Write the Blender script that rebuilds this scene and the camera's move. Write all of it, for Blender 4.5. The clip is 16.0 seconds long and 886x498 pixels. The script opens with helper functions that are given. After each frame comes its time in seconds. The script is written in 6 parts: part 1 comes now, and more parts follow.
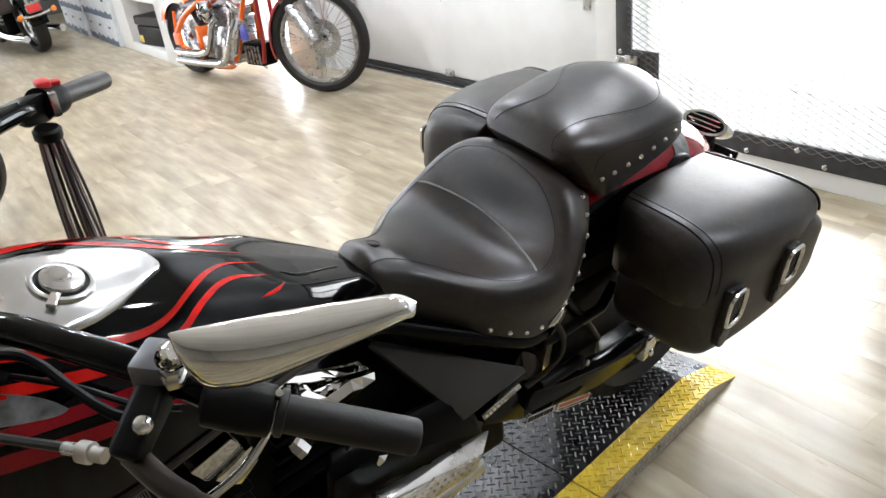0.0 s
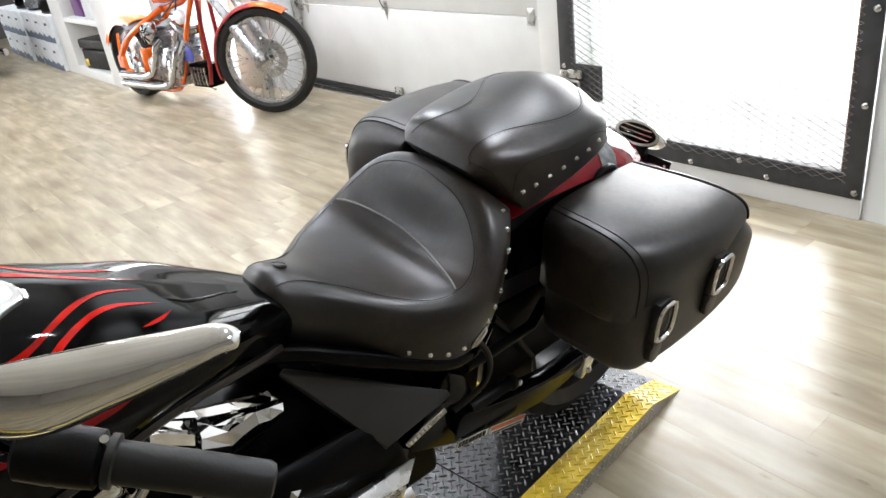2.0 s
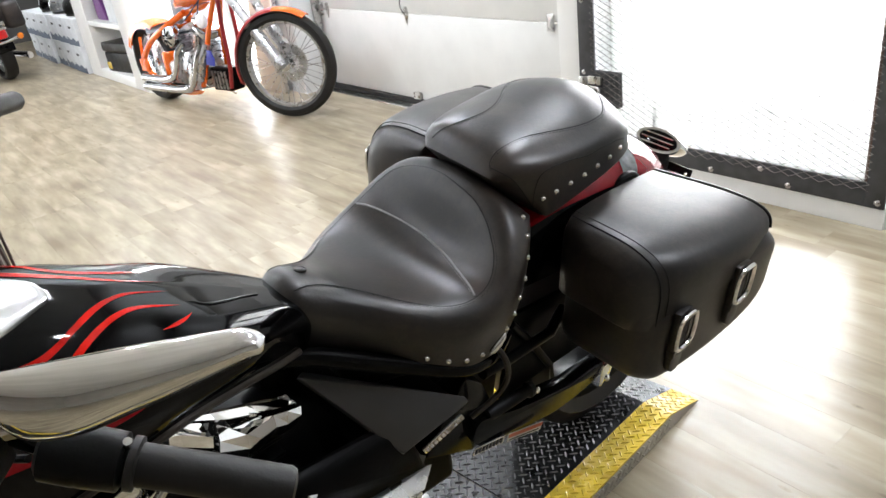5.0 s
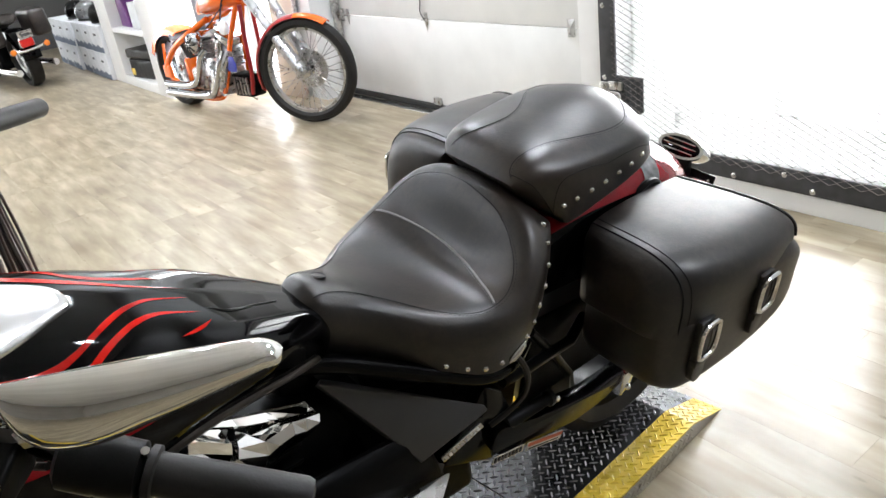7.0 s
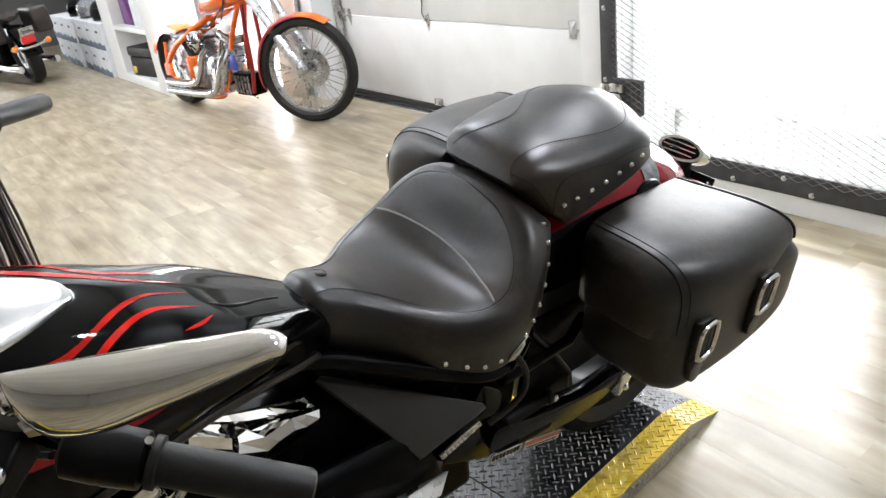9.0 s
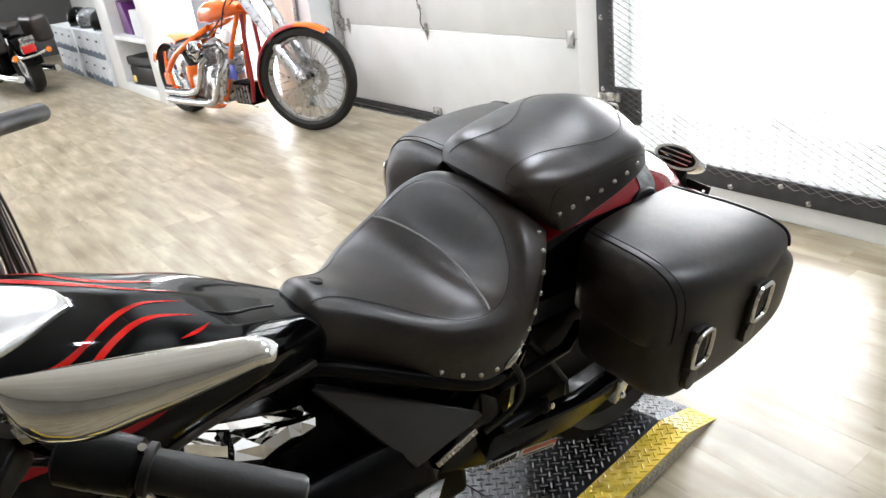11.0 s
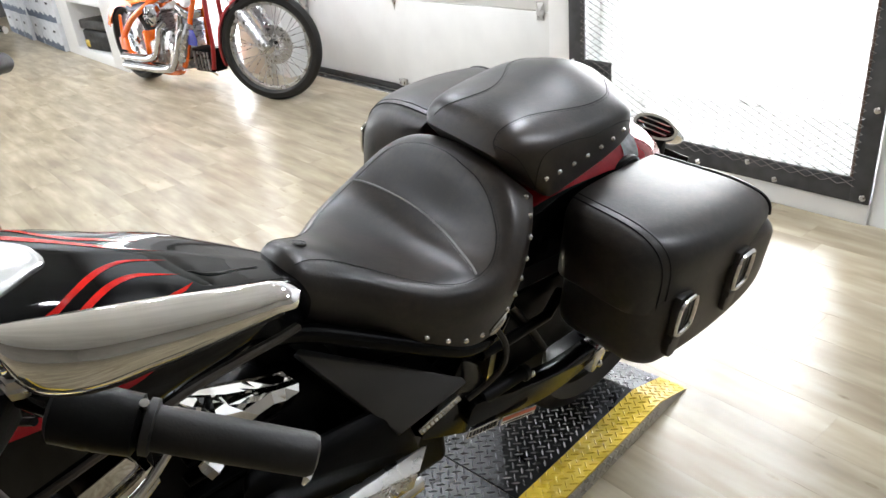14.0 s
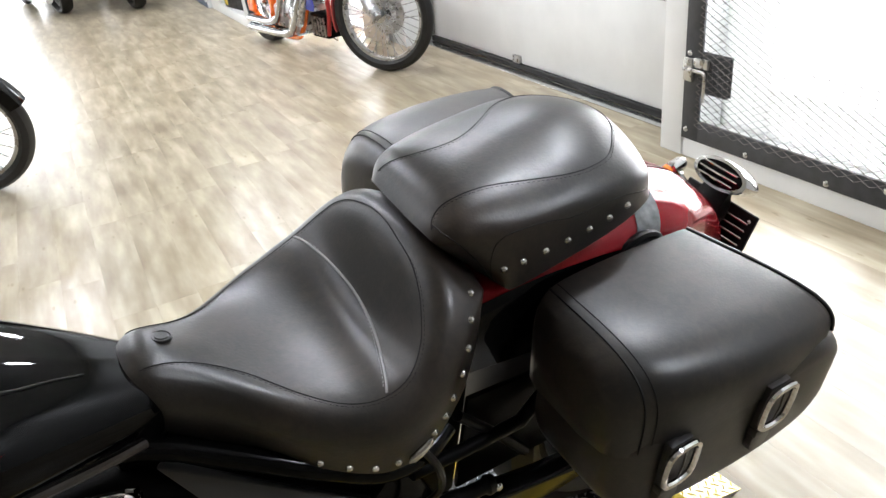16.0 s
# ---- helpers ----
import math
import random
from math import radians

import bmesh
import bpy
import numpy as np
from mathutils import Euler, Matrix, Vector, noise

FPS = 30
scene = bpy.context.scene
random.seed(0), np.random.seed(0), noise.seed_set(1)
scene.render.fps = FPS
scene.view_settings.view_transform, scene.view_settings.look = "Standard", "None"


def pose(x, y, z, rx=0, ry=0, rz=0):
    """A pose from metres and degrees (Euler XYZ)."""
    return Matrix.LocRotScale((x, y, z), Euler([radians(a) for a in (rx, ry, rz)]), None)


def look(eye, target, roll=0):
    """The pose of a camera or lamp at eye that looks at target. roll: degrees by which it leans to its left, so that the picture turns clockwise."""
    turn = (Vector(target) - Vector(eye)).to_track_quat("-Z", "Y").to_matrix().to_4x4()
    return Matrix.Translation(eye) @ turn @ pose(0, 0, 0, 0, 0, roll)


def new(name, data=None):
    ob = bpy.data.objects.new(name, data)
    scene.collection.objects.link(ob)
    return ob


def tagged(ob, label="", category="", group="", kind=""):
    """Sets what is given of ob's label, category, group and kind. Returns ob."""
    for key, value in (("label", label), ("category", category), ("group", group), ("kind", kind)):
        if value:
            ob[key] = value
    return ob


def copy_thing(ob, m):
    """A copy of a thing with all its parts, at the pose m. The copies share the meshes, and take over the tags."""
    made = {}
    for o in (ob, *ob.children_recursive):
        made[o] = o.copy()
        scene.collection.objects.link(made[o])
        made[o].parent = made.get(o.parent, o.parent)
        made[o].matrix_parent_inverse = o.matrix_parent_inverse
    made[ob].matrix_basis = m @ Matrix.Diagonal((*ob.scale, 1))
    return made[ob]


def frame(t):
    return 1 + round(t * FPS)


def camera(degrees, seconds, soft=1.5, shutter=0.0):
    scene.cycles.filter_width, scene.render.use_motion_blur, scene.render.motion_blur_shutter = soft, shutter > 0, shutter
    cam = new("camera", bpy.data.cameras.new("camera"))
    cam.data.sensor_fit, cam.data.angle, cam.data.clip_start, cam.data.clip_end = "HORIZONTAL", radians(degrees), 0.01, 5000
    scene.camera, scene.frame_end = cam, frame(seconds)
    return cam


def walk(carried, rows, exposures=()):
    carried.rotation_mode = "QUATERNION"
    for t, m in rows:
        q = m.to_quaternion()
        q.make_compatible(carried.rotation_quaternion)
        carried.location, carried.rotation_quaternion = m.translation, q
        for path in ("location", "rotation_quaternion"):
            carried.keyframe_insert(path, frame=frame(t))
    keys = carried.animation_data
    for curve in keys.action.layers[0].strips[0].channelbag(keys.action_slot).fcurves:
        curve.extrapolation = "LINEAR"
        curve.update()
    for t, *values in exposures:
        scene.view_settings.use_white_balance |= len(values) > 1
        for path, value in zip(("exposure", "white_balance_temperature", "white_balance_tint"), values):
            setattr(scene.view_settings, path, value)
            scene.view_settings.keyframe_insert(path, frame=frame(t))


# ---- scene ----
cam = camera(61.4, 16.0)
PATH = [
    (0, (0.012, -0.147, 1.416), (-0.051, 1.632, 0.505), -7.6),
    (0.5, (0.064, -0.127, 1.407), (0.112, 1.655, 0.501), -7.5),
    (1, (0.087, -0.116, 1.394), (0.112, 1.657, 0.469), -7.5),
    (1.5, (0.096, -0.101, 1.389), (0.136, 1.69, 0.498), -7.9),
    (2, (0.099, -0.095, 1.376), (0.132, 1.702, 0.499), -7.8),
    (2.5, (0.087, -0.102, 1.381), (0.065, 1.701, 0.514), -8.5),
    (3, (0.092, -0.099, 1.374), (0.1, 1.698, 0.497), -7.8),
    (3.5, (0.092, -0.106, 1.378), (0.093, 1.701, 0.52), -8.0),
    (4, (0.094, -0.104, 1.38), (0.103, 1.705, 0.526), -8.0),
    (6.3, (0.092, -0.08, 1.373), (0.034, 1.721, 0.505), -8.0),
    (6.5, (0.093, -0.085, 1.376), (0.031, 1.726, 0.529), -8.4),
    (7, (0.093, -0.084, 1.377), (0.036, 1.729, 0.536), -8.1),
    (7.5, (0.091, -0.091, 1.376), (0.022, 1.727, 0.546), -7.5),
    (8, (0.094, -0.09, 1.376), (0.042, 1.727, 0.542), -7.8),
    (8.5, (0.09, -0.092, 1.374), (0.032, 1.724, 0.538), -7.8),
    (9, (0.09, -0.092, 1.376), (0.036, 1.723, 0.537), -7.5),
    (11.5, (0.099, -0.101, 1.377), (0.049, 1.724, 0.561), -7.5),
    (12, (0.101, -0.104, 1.376), (0.061, 1.717, 0.55), -6.9),
    (12.5, (0.103, -0.103, 1.375), (0.067, 1.715, 0.541), -7.1),
    (13, (0.099, -0.091, 1.372), (0.066, 1.716, 0.515), -7.2),
    (13.5, (0.076, -0.081, 1.367), (0.091, 1.722, 0.499), -6.7),
    (14, (0.048, -0.079, 1.351), (0.1, 1.713, 0.464), -5.6),
    (14.5, (0.025, -0.112, 1.355), (0.199, 1.692, 0.509), -3.3),
    (15, (0.098, -0.103, 1.361), (0.141, 1.686, 0.467), -6.7),
    (15.2, (0.18, -0.061, 1.37), (0.112, 1.751, 0.524), -4.8),
    (15.4, (0.264, -0.002, 1.378), (0.093, 1.822, 0.575), -2.9),
    (15.5, (0.284, 0.031, 1.374), (0.091, 1.84, 0.544), -2.4),
    (15.6, (0.314, 0.06, 1.378), (0.077, 1.836, 0.489), -3.1),
    (16, (0.37, 0.277, 1.372), (0.032, 2.005, 0.423), -6.4),
]
walk(cam, [(t, look(eye, target, roll)) for t, eye, target, roll in PATH])

# ---- light ----
WORLD = bpy.data.worlds.new("sky")
scene.world = WORLD
WORLD.use_nodes = True
wn = WORLD.node_tree
sky = wn.nodes.new("ShaderNodeTexSky")
sky.sky_type, sky.sun_disc = "NISHITA", False
sky.sun_elevation, sky.sun_rotation = radians(40), radians(60)
wn.links.new(sky.outputs[0], wn.nodes["Background"].inputs[0])
wn.nodes["Background"].inputs[1].default_value = 0.15
scene.view_settings.exposure = 0.0

ROOM = pose(1.60, 2.78, 0, 0, 0, -54)          # x along the outer wall, y outwards
BIKE = pose(-0.069, 1.2615, 0, 0, 0, 39.5) @ pose(0, 0, 0, 11)   # x to the tail, leaning on its stand


def area(name, m, w, h, power, colour=(1, 1, 1)):
    d = bpy.data.lights.new(name, "AREA")
    d.shape, d.size, d.size_y, d.energy, d.color = "RECTANGLE", w, h, power, colour
    ob = new(name, d)
    ob.matrix_world = m
    return tagged(ob, kind="structure")


# daylight in the glazed openings
LAMP_W = 51.0
area("door_daylight", ROOM @ pose(-0.42, 0.30, 1.25, -90, 0, 0), 1.1, 1.7, 75, (0.94, 0.975, 1.0))
# the showroom lamp is added in an unseen far window
area("showroom_daylight", ROOM @ pose(-12.62, -5.5, 1.35, 0, -90, 0), 2.4, 6.0, 200, (0.94, 0.975, 1.0))
area("window_daylight", ROOM @ pose(-5.23, 0.20, 1.1, -90, 0, 0), 0.85, 1.9, 80, (0.94, 0.975, 1.0))

# ---- materials ----
def mat(name, colour, rough=0.5, metal=0.0, coat=0.0, spec=0.5):
    m = bpy.data.materials.new(name)
    m.use_nodes = True
    b = m.node_tree.nodes["Principled BSDF"]
    b.inputs["Base Color"].default_value = (*colour, 1)
    b.inputs["Roughness"].default_value = rough
    b.inputs["Metallic"].default_value = metal
    b.inputs["Coat Weight"].default_value = coat
    b.inputs["Coat Roughness"].default_value = 0.04
    b.inputs["Specular IOR Level"].default_value = spec
    return m


def vary(m, scale=8.0, low=0.7, high=1.2, rough=0.1, bump=0.0, bump_scale=200.0, stretch=(1, 1, 1), detail=5.0, dist=0.002, crease=0.0):
    """Colour, roughness and fine relief that change over the surface, at two scales."""
    t = m.node_tree
    n, l = t.nodes, t.links
    b = n["Principled BSDF"]
    co = n.new("ShaderNodeTexCoord")
    mp = n.new("ShaderNodeMapping")
    mp.inputs["Scale"].default_value = stretch
    l.new(co.outputs["Object"], mp.inputs[0])
    a = n.new("ShaderNodeTexNoise")
    a.inputs["Scale"].default_value, a.inputs["Detail"].default_value = scale, detail
    l.new(mp.outputs[0], a.inputs["Vector"])
    r = n.new("ShaderNodeMapRange")
    r.inputs["From Min"].default_value, r.inputs["From Max"].default_value = 0.3, 0.7
    r.inputs["To Min"].default_value, r.inputs["To Max"].default_value = low, high
    r.clamp = False
    l.new(a.outputs["Fac"], r.inputs["Value"])
    mx = n.new("ShaderNodeVectorMath")
    mx.operation = "SCALE"
    mx.inputs[0].default_value = b.inputs["Base Color"].default_value[:3]
    l.new(r.outputs[0], mx.inputs["Scale"])
    l.new(mx.outputs[0], b.inputs["Base Color"])
    if rough:
        q = n.new("ShaderNodeMapRange")
        v = b.inputs["Roughness"].default_value
        q.inputs["From Min"].default_value, q.inputs["From Max"].default_value = 0.3, 0.7
        q.inputs["To Min"].default_value, q.inputs["To Max"].default_value = max(v - rough, 0.02), v + rough
        q.clamp = False
        l.new(a.outputs["Fac"], q.inputs["Value"])
        l.new(q.outputs[0], b.inputs["Roughness"])
    if bump:
        f = n.new("ShaderNodeTexNoise")
        f.inputs["Scale"].default_value, f.inputs["Detail"].default_value = bump_scale, 3.0
        l.new(mp.outputs[0], f.inputs["Vector"])
        bp = n.new("ShaderNodeBump")
        bp.inputs["Strength"].default_value, bp.inputs["Distance"].default_value = bump, dist
        l.new(f.outputs["Fac"], bp.inputs["Height"])
        l.new(bp.outputs[0], b.inputs["Normal"])
        if crease:
            c = n.new("ShaderNodeTexNoise")
            c.inputs["Scale"].default_value, c.inputs["Detail"].default_value, c.inputs["Distortion"].default_value = 26.0, 2.0, 0.0
            l.new(mp.outputs[0], c.inputs["Vector"])
            b2 = n.new("ShaderNodeBump")
            b2.inputs["Strength"].default_value, b2.inputs["Distance"].default_value = crease, 0.006
            l.new(c.outputs["Fac"], b2.inputs["Height"])
            l.new(b2.outputs[0], bp.inputs["Normal"])
    return m


def worn(m, colour, scale, amount):
    """Brown rubbed patches and fine scuffs that show through black leather."""
    t = m.node_tree
    n, l = t.nodes, t.links
    b = n["Principled BSDF"]
    old = b.inputs["Base Color"].links[0].from_socket
    co = n.new("ShaderNodeTexCoord")
    patch = n.new("ShaderNodeTexNoise")
    patch.inputs["Scale"].default_value, patch.inputs["Detail"].default_value, patch.inputs["Roughness"].default_value = scale, 6.0, 0.65
    scuff = n.new("ShaderNodeTexNoise")
    scuff.inputs["Scale"].default_value, scuff.inputs["Detail"].default_value, scuff.inputs["Distortion"].default_value = scale * 9, 4.0, 1.5
    fac = n.new("ShaderNodeMath")
    fac.operation = "MULTIPLY_ADD"
    fac.inputs[1].default_value = 0.35
    for q in (patch, scuff):
        l.new(co.outputs["Object"], q.inputs["Vector"])
    l.new(scuff.outputs["Fac"], fac.inputs[0])
    l.new(patch.outputs["Fac"], fac.inputs[2])
    r = n.new("ShaderNodeMapRange")
    r.inputs["From Min"].default_value, r.inputs["From Max"].default_value, r.inputs["To Max"].default_value = 0.60, 0.86, amount
    l.new(fac.outputs[0], r.inputs["Value"])
    mx = n.new("ShaderNodeMixRGB")
    mx.inputs[2].default_value = (*colour, 1)
    l.new(r.outputs[0], mx.inputs[0])
    l.new(old, mx.inputs[1])
    l.new(mx.outputs[0], b.inputs["Base Color"])
    return m


LEATHER = worn(vary(mat("black_leather", (0.0068, 0.0056, 0.0048), 0.37, 0, 0, 0.60), 9, 0.65, 1.5, 0.07, 0.14, 240, detail=2.5, crease=0.04), (0.044, 0.030, 0.022), 6, 0.6)
FRAMEBLK = vary(mat("black_frame_paint", (0.0015, 0.0015, 0.0016), 0.16, 0, 0, 0.12), 15, 0.8, 1.2, 0.05)
LEATHER_SIDE = vary(mat("black_vinyl", (0.006, 0.0055, 0.005), 0.36, 0, 0, 0.4), 12, 0.7, 1.4, 0.05, 0.2, 500)
BAG = worn(vary(mat("saddlebag_leather", (0.0075, 0.0063, 0.0056), 0.39, 0, 0, 0.56), 7, 0.6, 1.5, 0.06, 0.1, 260, detail=3.0, crease=0.035), (0.042, 0.029, 0.022), 5, 0.7)
THREAD = mat("dark_thread", (0.006, 0.006, 0.006), 0.6, 0, 0, 0.3)
# piping grey made paler: the highlight along it is put into the colour
PIPING = mat("paled_piping", (0.28, 0.275, 0.265), 0.4)
CHROME = vary(mat("chrome", (0.64, 0.635, 0.625), 0.05, 1.0), 30, 0.95, 1.0, 0.02)
POLISHED = vary(mat("polished_chrome", (0.86, 0.855, 0.84), 0.04, 1.0), 30, 0.96, 1.0, 0.02)
STEEL = vary(mat("worn_steel", (0.55, 0.54, 0.52), 0.3, 1.0), 40, 0.8, 1.05, 0.08)
CHROME2 = vary(mat("dull_chrome", (0.50, 0.50, 0.51), 0.13, 1.0), 30, 0.75, 1.05, 0.05)
ALU2 = vary(mat("cast_aluminium", (0.52, 0.52, 0.53), 0.3, 1.0), 25, 0.8, 1.05, 0.08)
ALU = vary(mat("satin_aluminium", (0.64, 0.64, 0.635), 0.22, 1.0), 25, 0.9, 1.03, 0.06)
BRIGHTALU = vary(mat("bright_aluminium", (0.84, 0.835, 0.825), 0.28, 1.0), 25, 0.85, 1.03, 0.06)
GLOSS = vary(mat("gloss_black_paint", (0.0012, 0.0012, 0.0013), 0.05, 0.0, 0.0, 0.16), 15, 0.8, 1.2, 0.02)
SATIN = vary(mat("satin_black_paint", (0.0025, 0.0025, 0.0025), 0.4, 0, 0, 0.16), 20, 0.7, 1.3, 0.08, 0.1, 300)
ENGINE = vary(mat("black_engine_paint", (0.0015, 0.0015, 0.0016), 0.4, 0, 0, 0.07), 18, 0.6, 1.5, 0.1, 0.15, 150)
FLAME = vary(mat("red_flame_paint", (0.56, 0.010, 0.006), 0.12, 0, 0, 0.2), 22, 0.5, 1.1, 0.03)
RED = vary(mat("candy_red_paint", (0.25, 0.003, 0.009), 0.14, 0.3, 0.2, 0.3), 14, 0.7, 1.2, 0.03)
FRINGE = [vary(mat("fringe_leather", c, 0.32, 0, 0, 0.6), 20, 0.7, 1.3, 0.05) for c in ((0.085, 0.058, 0.05), (0.02, 0.016, 0.015), (0.34, 0.30, 0.29))]
CHARCOAL = vary(mat("charcoal_graphic", (0.15, 0.155, 0.16), 0.2, 0.3, 1.0), 60, 0.6, 1.4, 0.03)
COVER = vary(mat("satin_cover_paint", (0.034, 0.034, 0.035), 0.42, 0, 0, 0.5), 12, 0.85, 1.15, 0.05, 0.05, 300)
RUBBER = vary(mat("black_rubber", (0.012, 0.0108, 0.0098), 0.5, 0, 0, 0.35), 30, 0.7, 1.3, 0.08, 0.15, 250)
YELLOW = vary(mat("yellow_safety_paint", (0.76, 0.54, 0.06), 0.27, 0, 0.35), 10, 0.78, 1.1, 0.1, 0.15, 120)
PLATE = vary(mat("black_tread_plate", (0.011, 0.0115, 0.012), 0.34, 0.1, 0, 0.55), 14, 0.7, 1.5, 0.1, 0.15, 150)
# pale lozenges on the black plate: their glints are put into the colour
GLINTTREAD = vary(mat("glinting_tread_tips", (0.34, 0.34, 0.345), 0.30, 0.9), 40, 0.5, 1.2, 0.1)
TREAD = vary(mat("bare_tread_plate", (0.5, 0.48, 0.44), 0.32, 0.85), 12, 0.7, 1.1, 0.1, 0.1, 150)
WHITE = vary(mat("white_wall_paint", (0.79, 0.80, 0.80), 0.55), 3, 0.94, 1.03, 0.06, 0.08, 120)
CEIL = vary(mat("white_ceiling_paint", (0.66, 0.66, 0.655), 0.8), 2, 0.9, 1.1, 0.05, 0.1, 60)
DOORWHITE = vary(mat("cream_white_steel", (0.75, 0.745, 0.72), 0.35), 4, 0.94, 1.03, 0.06, 0.1, 60)
TRIM = vary(mat("white_gloss_trim", (0.82, 0.82, 0.81), 0.35), 5, 0.95, 1.02, 0.05)
IRON = vary(mat("dark_grey_iron", (0.055, 0.056, 0.06), 0.5, 0.3), 16, 0.7, 1.3, 0.1, 0.15, 200)
MESH = vary(mat("expanded_metal", (0.12, 0.108, 0.10), 0.5, 0.2), 20, 0.7, 1.4, 0.1)
ORANGE = vary(mat("orange_candy_paint", (0.80, 0.135, 0.01), 0.2, 0.1, 0.6), 15, 0.85, 1.1, 0.03)
# white rails made translucent so that the glowing backdrop brightens them
BACKLIT = mat("backlit_white_rail", (0.88, 0.88, 0.87), 0.9)
BACKLIT.node_tree.nodes["Principled BSDF"].inputs["Transmission Weight"].default_value = 0.55
MAROON = mat("dark_red_hose", (0.28, 0.012, 0.012), 0.35)
DARKMETAL = vary(mat("dark_worn_metal", (0.06, 0.052, 0.045), 0.42, 0.8), 30, 0.8, 1.1, 0.08)
RUST = mat("rusty_steel", (0.10, 0.055, 0.04), 0.6)
CLAMP = vary(mat("grey_cast_metal", (0.13, 0.135, 0.145), 0.4, 0.6), 30, 0.8, 1.2, 0.08)
GREYSEAT = vary(mat("grey_seat_vinyl", (0.12, 0.13, 0.14), 0.45), 20, 0.8, 1.2, 0.05, 0.2, 300)
BOXWHITE = vary(mat("white_carton", (0.66, 0.68, 0.70), 0.7), 8, 0.85, 1.05, 0.05)
BOXBLUE = mat("blue_grey_print", (0.13, 0.16, 0.215), 0.7)
PURPLE = mat("purple_plastic", (0.12, 0.02, 0.16), 0.4)
BLUE = mat("blue_enamel", (0.03, 0.04, 0.28), 0.35)
REDLENS = mat("red_lens", (0.6, 0.012, 0.01), 0.12, 0, 1.0)
AMBER = mat("amber_lens", (0.75, 0.2, 0.02), 0.15, 0, 1.0)
PAPER = mat("printed_label", (0.7, 0.68, 0.63), 0.55)
LABELRED = mat("orange_label_print", (0.6, 0.16, 0.08), 0.55)
SWITCH = mat("red_switch", (0.62, 0.03, 0.03), 0.35)
BEIGE = vary(mat("beige_board", (0.55, 0.50, 0.42), 0.6), 6, 0.92, 1.05, 0.05)
ASPHALT = vary(mat("pale_concrete", (0.55, 0.55, 0.54), 0.8), 4, 0.85, 1.1, 0.05, 0.2, 60)
GLASS = mat("clear_glass", (1, 1, 1), 0.0)
GLASS.node_tree.nodes["Principled BSDF"].inputs["Transmission Weight"].default_value = 1.0


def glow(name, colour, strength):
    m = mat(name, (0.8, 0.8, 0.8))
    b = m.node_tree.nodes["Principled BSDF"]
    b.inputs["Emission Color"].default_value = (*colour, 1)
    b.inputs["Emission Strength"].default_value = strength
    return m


# glow of the panels that stand in for daylight outside the glass
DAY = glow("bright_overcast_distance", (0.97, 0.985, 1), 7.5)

# weaker glow for the unseen west panel, to dim its reflections
DULL = glow("dim_daylight_glow", (0.97, 0.985, 1), 2.6)

DARKWALL = vary(mat("dark_grey_paint", (0.075, 0.073, 0.07), 0.7), 2, 0.9, 1.1, 0.05)
TAUPE = vary(mat("taupe_wall_paint", (0.26, 0.24, 0.21), 0.6), 2, 0.9, 1.1, 0.05)
GROUT = mat("plank_joint", (0.24, 0.20, 0.145), 0.7)


